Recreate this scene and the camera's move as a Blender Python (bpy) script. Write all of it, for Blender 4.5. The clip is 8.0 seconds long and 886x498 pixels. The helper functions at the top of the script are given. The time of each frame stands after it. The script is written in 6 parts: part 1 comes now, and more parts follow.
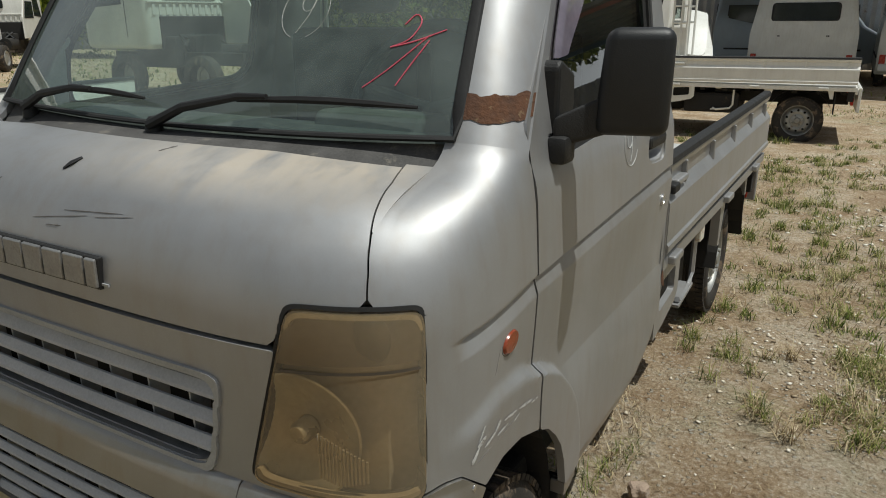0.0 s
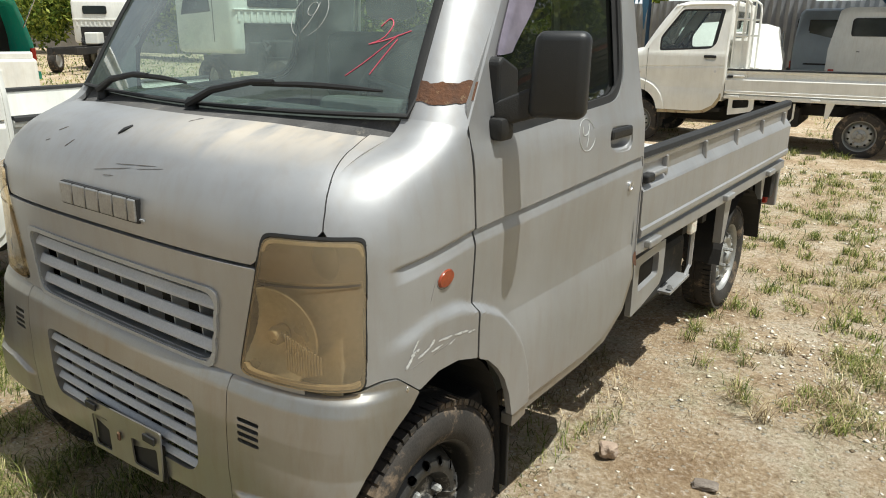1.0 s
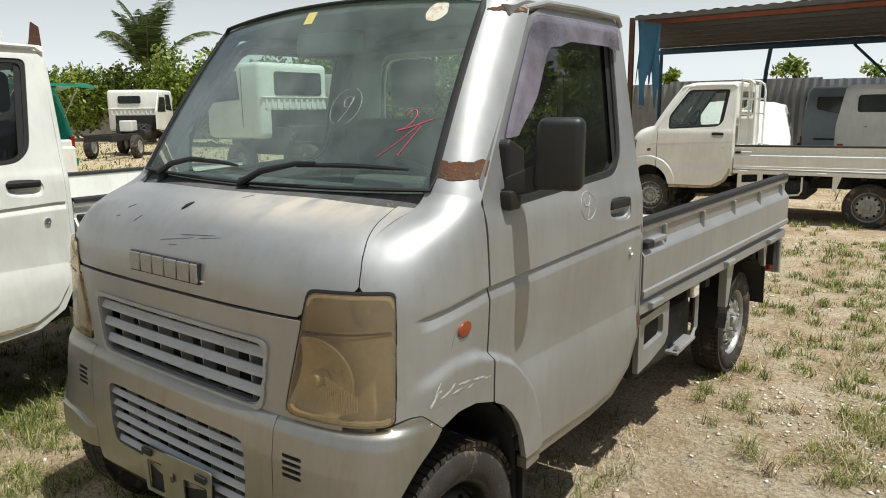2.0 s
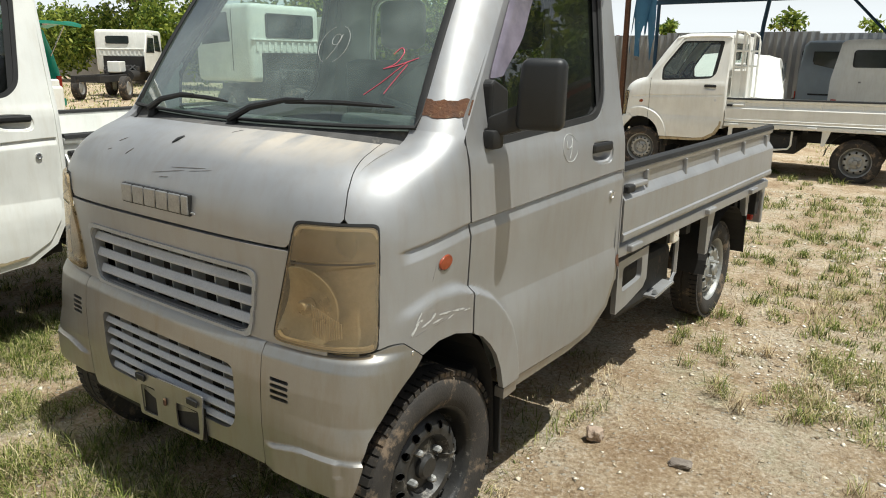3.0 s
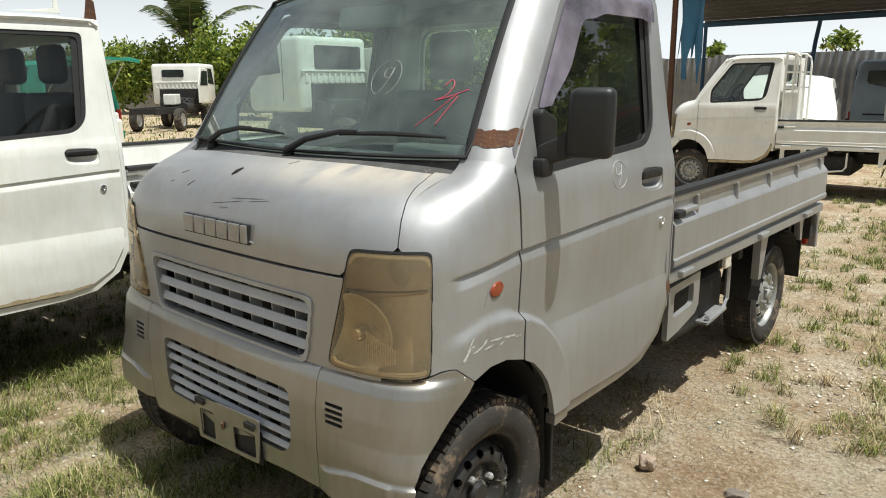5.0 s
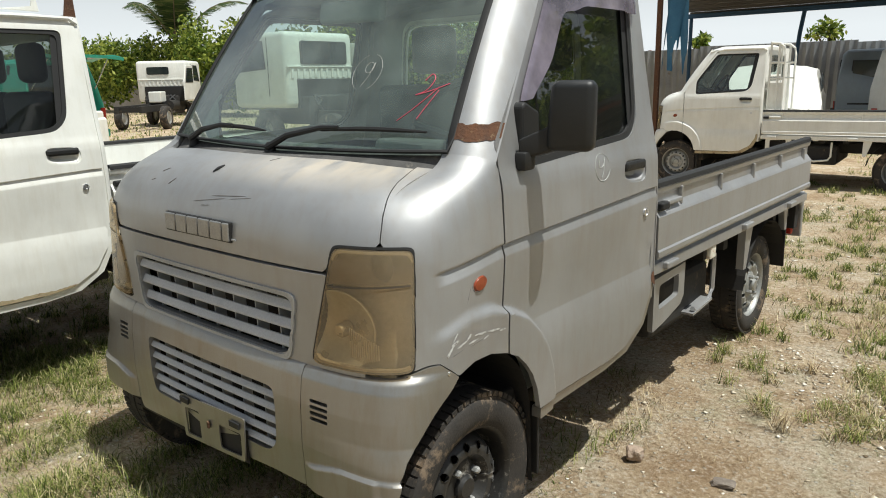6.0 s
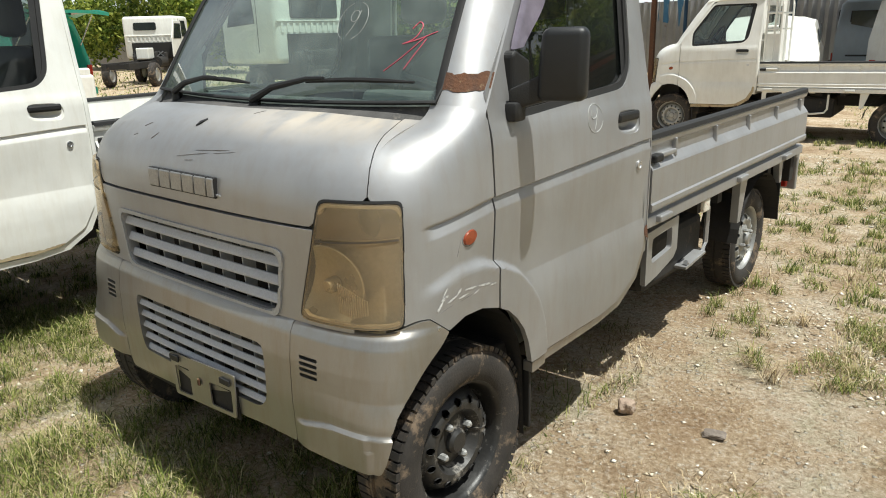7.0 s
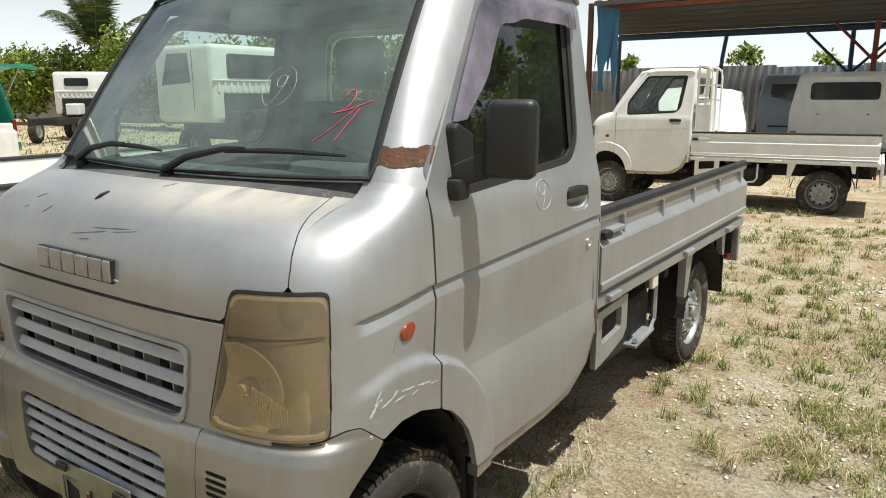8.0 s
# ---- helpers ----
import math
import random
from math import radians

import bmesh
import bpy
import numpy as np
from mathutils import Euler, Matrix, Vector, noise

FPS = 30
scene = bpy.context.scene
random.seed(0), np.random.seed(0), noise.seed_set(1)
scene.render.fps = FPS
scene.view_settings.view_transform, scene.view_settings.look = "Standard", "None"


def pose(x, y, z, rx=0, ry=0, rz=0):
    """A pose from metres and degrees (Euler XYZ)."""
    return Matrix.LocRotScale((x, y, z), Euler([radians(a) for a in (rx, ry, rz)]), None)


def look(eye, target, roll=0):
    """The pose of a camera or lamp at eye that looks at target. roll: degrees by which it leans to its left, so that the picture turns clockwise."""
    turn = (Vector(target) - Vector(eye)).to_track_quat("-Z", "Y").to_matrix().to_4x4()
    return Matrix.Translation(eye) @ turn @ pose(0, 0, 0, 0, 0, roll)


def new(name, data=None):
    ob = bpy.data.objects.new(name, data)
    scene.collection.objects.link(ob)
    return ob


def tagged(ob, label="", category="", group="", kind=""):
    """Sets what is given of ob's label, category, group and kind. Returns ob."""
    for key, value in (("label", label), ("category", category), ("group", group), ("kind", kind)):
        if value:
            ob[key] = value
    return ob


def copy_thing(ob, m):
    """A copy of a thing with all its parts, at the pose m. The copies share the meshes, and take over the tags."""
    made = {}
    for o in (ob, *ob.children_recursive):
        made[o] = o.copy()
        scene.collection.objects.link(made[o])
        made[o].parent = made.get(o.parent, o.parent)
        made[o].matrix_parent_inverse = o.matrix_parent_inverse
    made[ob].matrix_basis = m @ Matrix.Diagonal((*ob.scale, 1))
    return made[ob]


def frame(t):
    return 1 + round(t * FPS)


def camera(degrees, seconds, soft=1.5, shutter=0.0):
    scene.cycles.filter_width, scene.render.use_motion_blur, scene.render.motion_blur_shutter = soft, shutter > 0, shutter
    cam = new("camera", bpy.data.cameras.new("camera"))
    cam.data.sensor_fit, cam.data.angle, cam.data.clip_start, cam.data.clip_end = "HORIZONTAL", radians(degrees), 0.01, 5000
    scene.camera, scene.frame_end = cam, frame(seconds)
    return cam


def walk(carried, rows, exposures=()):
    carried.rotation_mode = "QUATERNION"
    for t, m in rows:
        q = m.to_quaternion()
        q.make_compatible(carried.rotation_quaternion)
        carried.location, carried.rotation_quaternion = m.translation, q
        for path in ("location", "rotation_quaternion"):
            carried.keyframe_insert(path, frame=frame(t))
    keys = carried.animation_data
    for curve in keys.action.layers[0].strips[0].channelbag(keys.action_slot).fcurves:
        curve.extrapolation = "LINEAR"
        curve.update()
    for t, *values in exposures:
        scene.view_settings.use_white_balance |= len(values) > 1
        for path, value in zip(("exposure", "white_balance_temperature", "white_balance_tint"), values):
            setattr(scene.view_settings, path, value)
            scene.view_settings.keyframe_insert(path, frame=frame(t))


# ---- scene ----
cam = camera(63.1, 8.0, 1.0)
PATH = [
    (0, (1.174, -0.509, 1.331), (0.197, 1.125, 0.716), -0.4),
    (0.5, (1.373, -0.594, 1.339), (0.252, 0.966, 0.782), -1.8),
    (1, (1.536, -0.647, 1.318), (0.388, 0.882, 0.729), 0.4),
    (1.2, (1.573, -0.673, 1.337), (0.417, 0.901, 0.906), -0.2),
    (2.3, (1.709, -0.868, 1.326), (0.462, 0.647, 0.936), 0.3),
    (2.5, (1.727, -0.877, 1.314), (0.472, 0.598, 0.812), 0.5),
    (3, (1.735, -0.869, 1.312), (0.55, 0.658, 0.798), 0.6),
    (3.5, (1.737, -0.888, 1.319), (0.475, 0.593, 0.855), 0.2),
    (4, (1.737, -0.894, 1.324), (0.461, 0.583, 0.891), 0.4),
    (5.3, (1.742, -0.898, 1.323), (0.443, 0.556, 0.879), -1.0),
    (5.5, (1.744, -0.894, 1.331), (0.446, 0.576, 0.936), -1.0),
    (6, (1.751, -0.884, 1.323), (0.482, 0.591, 0.862), -1.2),
    (6.5, (1.755, -0.874, 1.321), (0.502, 0.591, 0.789), -1.2),
    (7, (1.744, -0.855, 1.307), (0.503, 0.604, 0.732), -1.6),
    (7.5, (1.684, -0.776, 1.31), (0.538, 0.782, 0.799), -1.7),
    (8, (1.62, -0.689, 1.322), (0.488, 0.906, 0.903), -0.2),
]
walk(cam, [(t, look(eye, target, roll)) for t, eye, target, roll in PATH], [(0.0, -0.53, 6250, 5), (0.5, 0.12, 6250, 5), (1.0, 0.28, 6250, 5), (2.5, 0.02, 6250, 5), (3.0, 0.22, 6250, 5), (3.5, 0.22, 6250, 5), (5.5, 0.16, 6250, 5), (6.0, 0.10, 6250, 5), (6.5, 0.16, 6250, 5), (7.0, 0.29, 6250, 5), (7.5, 0.37, 6250, 5), (8.0, 0.31, 6250, 5)])

# ---------- world, sun and exposure ----------
SUN_WAY = Vector((0.37, 0.05, 1.0)).normalized()
world = bpy.data.worlds.new("sky")
scene.world = world
world.use_nodes = True
wn, wl = world.node_tree.nodes, world.node_tree.links
wn.clear()
w_out = wn.new("ShaderNodeOutputWorld")
w_bg = wn.new("ShaderNodeBackground")
w_sky = wn.new("ShaderNodeTexSky")
w_sky.sky_type = "NISHITA"
w_sky.sun_disc = False
w_sky.sun_elevation = math.asin(SUN_WAY.z)
w_sky.sun_rotation = math.atan2(SUN_WAY.x, SUN_WAY.y)
w_sky.air_density, w_sky.dust_density, w_sky.ozone_density = 1.0, 3.0, 1.0
w_co = wn.new("ShaderNodeTexCoord")
w_noise = wn.new("ShaderNodeTexNoise")
w_noise.inputs["Scale"].default_value = 2.2
w_noise.inputs["Detail"].default_value = 6.0
w_ramp = wn.new("ShaderNodeValToRGB")
w_ramp.color_ramp.elements[0].position = 0.36
w_ramp.color_ramp.elements[1].position = 0.60
w_sep = wn.new("ShaderNodeSeparateXYZ")
w_haze = wn.new("ShaderNodeMapRange")
w_haze.inputs[1].default_value, w_haze.inputs[2].default_value, w_haze.inputs[3].default_value, w_haze.inputs[4].default_value = 0.05, 0.36, 1.0, 0.0
w_most = wn.new("ShaderNodeMath")
w_most.operation = "MAXIMUM"
w_part = wn.new("ShaderNodeMath")
w_part.operation = "MULTIPLY"
w_part.inputs[1].default_value = 0.42
w_mix = wn.new("ShaderNodeMix")
w_mix.data_type = "RGBA"
w_mix.inputs[7].default_value = (18.2, 18.4, 18.6, 1)
wl.new(w_co.outputs["Generated"], w_noise.inputs["Vector"])
wl.new(w_noise.outputs["Fac"], w_ramp.inputs["Fac"])
wl.new(w_co.outputs["Generated"], w_sep.inputs["Vector"])
wl.new(w_sep.outputs["Z"], w_haze.inputs[0])
wl.new(w_ramp.outputs["Color"], w_part.inputs[0])
wl.new(w_part.outputs[0], w_most.inputs[0])
wl.new(w_haze.outputs[0], w_most.inputs[1])
wl.new(w_most.outputs[0], w_mix.inputs[0])
wl.new(w_sky.outputs["Color"], w_mix.inputs[6])
wl.new(w_mix.outputs[2], w_bg.inputs["Color"])
w_bg.inputs["Strength"].default_value = 0.045
wl.new(w_bg.outputs["Background"], w_out.inputs["Surface"])

sun = new("sun", bpy.data.lights.new("sun", "SUN"))
sun.data.energy, sun.data.angle, sun.data.color = 5.0, radians(0.55), (1.0, 0.965, 0.90)
sun.matrix_world = look(SUN_WAY * 40, (0, 0, 0))
scene.view_settings.exposure = 0.0


# ---------- materials ----------
def node_mat(name):
    m = bpy.data.materials.new(name)
    m.use_nodes = True
    m.node_tree.nodes.clear()
    return m, m.node_tree.nodes, m.node_tree.links


def noise_node(n, l, vec, scale, detail=5.0, rough=0.55):
    t = n.new("ShaderNodeTexNoise")
    t.inputs["Scale"].default_value, t.inputs["Detail"].default_value, t.inputs["Roughness"].default_value = scale, detail, rough
    l.new(vec, t.inputs["Vector"])
    return t.outputs["Fac"]


def ramp_node(n, l, fac, stops):
    r = n.new("ShaderNodeValToRGB")
    e = r.color_ramp.elements
    while len(e) < len(stops):
        e.new(0.5)
    for el, (p, c) in zip(e, stops):
        el.position = p
        el.color = (*c, 1) if len(c) == 3 else c
    l.new(fac, r.inputs["Fac"])
    return r.outputs["Color"]


def mix_node(n, l, fac, a, b, mode="MIX"):
    m = n.new("ShaderNodeMix")
    m.data_type, m.blend_type = "RGBA", mode
    for socket, v in ((m.inputs[0], fac), (m.inputs[6], a), (m.inputs[7], b)):
        if isinstance(v, (int, float)):
            socket.default_value = v
        elif isinstance(v, tuple):
            socket.default_value = (*v, 1)
        else:
            l.new(v, socket)
    return m.outputs[2]


def math_node(n, l, op, a, b=0.0):
    m = n.new("ShaderNodeMath")
    m.operation = op
    for socket, v in ((m.inputs[0], a), (m.inputs[1], b)):
        if isinstance(v, (int, float)):
            socket.default_value = v
        else:
            l.new(v, socket)
    return m.outputs[0]


def surface(name, a, b, scale=8.0, rough=(0.5, 0.7), metal=0.0, fine=120.0, bump=0.15, spots=None, spot_at=0.68, spot_scale=5.0, coat=0.0, spec=0.5):
    """A worn surface: two base tones in broad patches, fine grain, bump, and stains of a third tone."""
    m, n, l = node_mat(name)
    out, p, co = n.new("ShaderNodeOutputMaterial"), n.new("ShaderNodeBsdfPrincipled"), n.new("ShaderNodeTexCoord")
    vec = co.outputs["Object"]
    broad = noise_node(n, l, vec, scale)
    grain = noise_node(n, l, vec, fine, 3.0)
    col = ramp_node(n, l, broad, [(0.3, a), (0.7, b)])
    col = mix_node(n, l, 0.18, col, ramp_node(n, l, grain, [(0.3, tuple(x * 0.55 for x in a)), (0.7, tuple(min(1, x * 1.3) for x in b))]))
    if spots:
        mask = noise_node(n, l, vec, spot_scale, 8.0, 0.7)
        col = mix_node(n, l, ramp_node(n, l, mask, [(spot_at - 0.04, (0, 0, 0)), (spot_at + 0.06, (1, 1, 1))]), col, spots)
    l.new(col, p.inputs["Base Color"])
    l.new(ramp_node(n, l, broad, [(0.3, (rough[0],) * 3), (0.7, (rough[1],) * 3)]), p.inputs["Roughness"])
    p.inputs["Metallic"].default_value = metal
    p.inputs["Specular IOR Level"].default_value = spec
    p.inputs["Coat Weight"].default_value = coat
    p.inputs["Coat Roughness"].default_value = 0.12
    bp = n.new("ShaderNodeBump")
    bp.inputs["Strength"].default_value = bump
    bp.inputs["Distance"].default_value = 0.004
    l.new(grain, bp.inputs["Height"])
    l.new(bp.outputs["Normal"], p.inputs["Normal"])
    l.new(p.outputs["BSDF"], out.inputs["Surface"])
    return m


def car_paint(name, base, metal, rough, dirt, stained=False, dust=0.35):
    """Old car paint: flakes, broad chalky fading, road dust low down in blotches, and worn clear coat on the bonnet."""
    m, n, l = node_mat(name)
    out, p, co = n.new("ShaderNodeOutputMaterial"), n.new("ShaderNodeBsdfPrincipled"), n.new("ShaderNodeTexCoord")
    vec = co.outputs["Object"]
    fade = noise_node(n, l, vec, 3.0, 6.0, 0.6)
    streak_map = n.new("ShaderNodeMapping")
    streak_map.inputs["Scale"].default_value = (14, 14, 2.2)
    l.new(vec, streak_map.inputs["Vector"])
    streak = noise_node(n, l, streak_map.outputs["Vector"], 2.0, 6.0, 0.65)
    flake = noise_node(n, l, vec, 900.0, 2.0)
    col = ramp_node(n, l, fade, [(0.3, tuple(x * 0.9 for x in base)), (0.7, tuple(min(1, x * 1.08) for x in base))])
    col = mix_node(n, l, 0.04, col, ramp_node(n, l, flake, [(0.35, (0.05,) * 3), (0.65, (1.0,) * 3)]))
    dust_mask = ramp_node(n, l, streak, [(0.46, (0, 0, 0)), (0.75, (dust,) * 3)])
    col = mix_node(n, l, dust_mask, col, dirt)
    rough_col = ramp_node(n, l, fade, [(0.3, (rough,) * 3), (0.7, (rough + 0.12,) * 3)])
    metal_val = None
    if stained:
        sep = n.new("ShaderNodeSeparateXYZ")
        l.new(vec, sep.inputs["Vector"])
        stain_map = n.new("ShaderNodeMapping")
        stain_map.inputs["Scale"].default_value = (1.8, 0.6, 1.0)
        stain_map.inputs["Rotation"].default_value = (0, 0, radians(35))
        l.new(vec, stain_map.inputs["Vector"])
        stain = noise_node(n, l, stain_map.outputs["Vector"], 9.0, 9.0, 0.72)
        up = n.new("ShaderNodeMapRange")
        up.inputs[1].default_value, up.inputs[2].default_value = 1.060, 1.108
        l.new(sep.outputs["Z"], up.inputs[0])
        front = n.new("ShaderNodeMapRange")
        front.inputs[1].default_value, front.inputs[2].default_value = 0.46, 0.40
        l.new(sep.outputs["Y"], front.inputs[0])
        inner = n.new("ShaderNodeMapRange")
        inner.inputs[1].default_value, inner.inputs[2].default_value = 0.64, 0.55
        l.new(math_node(n, l, "ABSOLUTE", sep.outputs["X"]), inner.inputs[0])
        side = n.new("ShaderNodeMapRange")
        side.inputs[1].default_value, side.inputs[2].default_value = -0.12, 0.30
        l.new(sep.outputs["X"], side.inputs[0])
        worn = math_node(n, l, "MULTIPLY", math_node(n, l, "MULTIPLY", up.outputs[0], front.outputs[0]), math_node(n, l, "MULTIPLY", inner.outputs[0], side.outputs[0]))
        blot = ramp_node(n, l, stain, [(0.26, (0, 0, 0)), (0.56, (1, 1, 1))])
        worn = math_node(n, l, "MULTIPLY", worn, blot)
        col = mix_node(n, l, math_node(n, l, "MULTIPLY", worn, 0.55), col, (0.52, 0.43, 0.31))
        metal_val = math_node(n, l, "SUBTRACT", metal, math_node(n, l, "MULTIPLY", worn, metal))
    l.new(col, p.inputs["Base Color"])
    l.new(rough_col, p.inputs["Roughness"])
    if metal_val is not None:
        l.new(metal_val, p.inputs["Metallic"])
    else:
        p.inputs["Metallic"].default_value = metal
    p.inputs["Coat Weight"].default_value = 0.22
    p.inputs["Coat Roughness"].default_value = 0.15
    bp = n.new("ShaderNodeBump")
    bp.inputs["Strength"].default_value, bp.inputs["Distance"].default_value = 0.16, 0.02
    dent = noise_node(n, l, vec, 4.5, 3.0)
    l.new(dent, bp.inputs["Height"])
    l.new(bp.outputs["Normal"], p.inputs["Normal"])
    l.new(p.outputs["BSDF"], out.inputs["Surface"])
    return m


def glass_mat(name, tint, gloss=1.0, dirt=0.06, ior=1.5, dust=(0.55, 0.55, 0.5)):
    """A thin pane: it lets light straight through, mirrors by Fresnel, and carries a film of dust."""
    m, n, l = node_mat(name)
    out = n.new("ShaderNodeOutputMaterial")
    tr, gl, df = n.new("ShaderNodeBsdfTransparent"), n.new("ShaderNodeBsdfGlossy"), n.new("ShaderNodeBsdfDiffuse")
    tr.inputs["Color"].default_value = (*tint, 1)
    gl.inputs["Roughness"].default_value = 0.015
    df.inputs["Color"].default_value = (*dust, 1)
    fr = n.new("ShaderNodeLayerWeight")
    fr.inputs["Blend"].default_value = 0.5
    base_gloss = ((ior - 1) / (ior + 1)) ** 2
    mirrored = math_node(n, l, "ADD", math_node(n, l, "MULTIPLY", math_node(n, l, "POWER", fr.outputs["Facing"], 5.0), 1 - base_gloss), base_gloss)
    co = n.new("ShaderNodeTexCoord")
    smear = noise_node(n, l, co.outputs["Object"], 3.5, 7.0, 0.65)
    film = n.new("ShaderNodeMixShader")
    l.new(ramp_node(n, l, smear, [(0.35, (dirt * 0.4,) * 3), (0.75, (dirt * 1.8,) * 3)]), film.inputs[0])
    l.new(tr.outputs[0], film.inputs[1])
    l.new(df.outputs[0], film.inputs[2])
    mx = n.new("ShaderNodeMixShader")
    l.new(math_node(n, l, "MINIMUM", math_node(n, l, "MULTIPLY", mirrored, gloss), 1.0), mx.inputs[0])
    l.new(film.outputs[0], mx.inputs[1])
    l.new(gl.outputs[0], mx.inputs[2])
    l.new(mx.outputs[0], out.inputs["Surface"])
    return m


DUST = (0.36, 0.31, 0.24)
M_SILVER = car_paint("silver_paint", (0.385, 0.387, 0.392), 0.66, 0.46, (0.31, 0.255, 0.185), True, 0.26)
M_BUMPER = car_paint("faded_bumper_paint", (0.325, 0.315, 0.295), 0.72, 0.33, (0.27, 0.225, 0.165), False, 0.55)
M_WHITE = car_paint("white_paint", (0.78, 0.78, 0.73), 0.0, 0.33, (0.55, 0.50, 0.40), False, 0.3)
M_CREAM = car_paint("cream_white_paint", (0.82, 0.81, 0.755), 0.0, 0.40, (0.56, 0.50, 0.40), False, 0.22)
M_TEAL = car_paint("teal_paint", (0.012, 0.42, 0.30), 0.0, 0.30, (0.2, 0.3, 0.25))
M_BLUEGREY = car_paint("blue_grey_paint", (0.30, 0.35, 0.39), 0.3, 0.35, (0.3, 0.3, 0.28))
M_GREYPLASTIC = surface("silver_grille_plastic", (0.36, 0.37, 0.38), (0.46, 0.47, 0.48), 9, (0.45, 0.6), 0.25, 200, 0.1, DUST, 0.72)
M_SLAT = surface("pale_grille_plastic", (0.42, 0.43, 0.45), (0.52, 0.53, 0.55), 9, (0.4, 0.55), 0.0, 200, 0.1, DUST, 0.74)
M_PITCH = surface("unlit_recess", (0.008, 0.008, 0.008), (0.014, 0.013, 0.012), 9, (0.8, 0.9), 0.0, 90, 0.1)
M_BLACK = surface("black_plastic", (0.008, 0.008, 0.008), (0.018, 0.018, 0.018), 7, (0.5, 0.68), 0.0, 350, 0.25, (0.10, 0.09, 0.08), 0.74)
M_MIRRORCASE = surface("mirror_black_plastic", (0.008, 0.009, 0.010), (0.016, 0.017, 0.018), 7, (0.42, 0.5), 0.0, 500, 0.12)
M_RUBBER = surface("tyre_rubber", (0.016, 0.015, 0.014), (0.045, 0.038, 0.032), 14, (0.75, 0.9), 0.0, 160, 0.3, (0.17, 0.125, 0.085), 0.57, 13)
M_SEAL = surface("window_rubber", (0.008, 0.008, 0.008), (0.018, 0.018, 0.018), 20, (0.6, 0.8), 0.0, 200, 0.1)
M_DARK = surface("dark_underbody", (0.010, 0.010, 0.010), (0.026, 0.023, 0.020), 6, (0.7, 0.9), 0.0, 80, 0.2, (0.12, 0.08, 0.05), 0.66)
M_STEEL_DARK = surface("black_steel_rim", (0.02, 0.02, 0.02), (0.045, 0.043, 0.04), 10, (0.35, 0.55), 0.3, 120, 0.15, (0.28, 0.26, 0.23), 0.62, 14)
M_STEEL = surface("grey_steel_rim", (0.30, 0.30, 0.29), (0.42, 0.42, 0.40), 10, (0.4, 0.55), 0.5, 120, 0.15, (0.25, 0.2, 0.15), 0.62, 12)
M_CHROME = surface("chrome", (0.6, 0.6, 0.6), (0.72, 0.72, 0.72), 14, (0.18, 0.34), 0.95, 200, 0.05, (0.3, 0.28, 0.25), 0.68, 20)
M_RUST = surface("rust", (0.055, 0.024, 0.012), (0.13, 0.056, 0.026), 30, (0.75, 0.95), 0.0, 140, 0.8, (0.30, 0.22, 0.12), 0.61, 40)
M_INNER = surface("grey_interior_plastic", (0.26, 0.275, 0.27), (0.34, 0.355, 0.35), 5, (0.6, 0.75), 0.0, 200, 0.15)
M_SEAT = surface("dark_seat_vinyl", (0.05, 0.052, 0.055), (0.085, 0.088, 0.09), 6, (0.55, 0.7), 0.0, 260, 0.25)
M_BEDFLOOR = surface("bed_floor_paint", (0.50, 0.50, 0.48), (0.66, 0.66, 0.63), 5, (0.45, 0.6), 0.2, 90, 0.2, (0.3, 0.26, 0.2), 0.62)
M_ORANGE = surface("amber_lens", (0.20, 0.035, 0.012), (0.29, 0.055, 0.018), 30, (0.15, 0.25), 0.0, 120, 0.1, None, 0.7, 5, 0.4)
M_RED = surface("red_lens", (0.35, 0.02, 0.015), (0.5, 0.04, 0.02), 30, (0.2, 0.3), 0.0, 120, 0.1)
M_CHALK = surface("white_chalk", (0.42, 0.43, 0.42), (0.62, 0.63, 0.61), 60, (0.9, 1.0), 0.0, 300, 0.3)
M_REDMARK = surface("red_paint_mark", (0.60, 0.07, 0.13), (0.78, 0.15, 0.21), 40, (0.6, 0.8), 0.0, 300, 0.2)
M_COWL = surface("dusty_cowl_plastic", (0.05, 0.048, 0.045), (0.11, 0.105, 0.10), 12, (0.6, 0.8), 0.0, 200, 0.2, (0.20, 0.18, 0.15), 0.62, 18)
M_BADGE = surface("dull_badge_chrome", (0.26, 0.26, 0.26), (0.38, 0.38, 0.37), 30, (0.3, 0.45), 0.6, 200, 0.1, (0.2, 0.19, 0.17), 0.62, 60)
M_SCUFF = surface("scuff", (0.09, 0.085, 0.08), (0.20, 0.19, 0.18), 60, (0.7, 0.9), 0.0, 300, 0.2)
M_SCRAPE = surface("bare_primer", (0.44, 0.44, 0.43), (0.60, 0.60, 0.58), 60, (0.6, 0.8), 0.0, 200, 0.2, (0.22, 0.20, 0.18), 0.58, 80)
M_YELLOW = surface("yellow_sticker", (0.62, 0.52, 0.16), (0.74, 0.64, 0.24), 40, (0.5, 0.6), 0.0, 200, 0.1)
M_LABEL = surface("paper_label", (0.62, 0.60, 0.52), (0.74, 0.70, 0.58), 30, (0.7, 0.8), 0.0, 200, 0.1, (0.5, 0.3, 0.2), 0.58, 40)
M_VISOR = glass_mat("smoked_visor", (0.34, 0.30, 0.37), 1.4, 0.42, 1.5, (0.36, 0.32, 0.40))
M_GLASS = glass_mat("windscreen_glass", (0.78, 0.95, 0.89), 2.6, 0.145, 1.52, (0.56, 0.67, 0.61))
M_SIDEGLASS = glass_mat("side_glass", (0.84, 0.90, 0.87), 1.8, 0.06, 1.52)
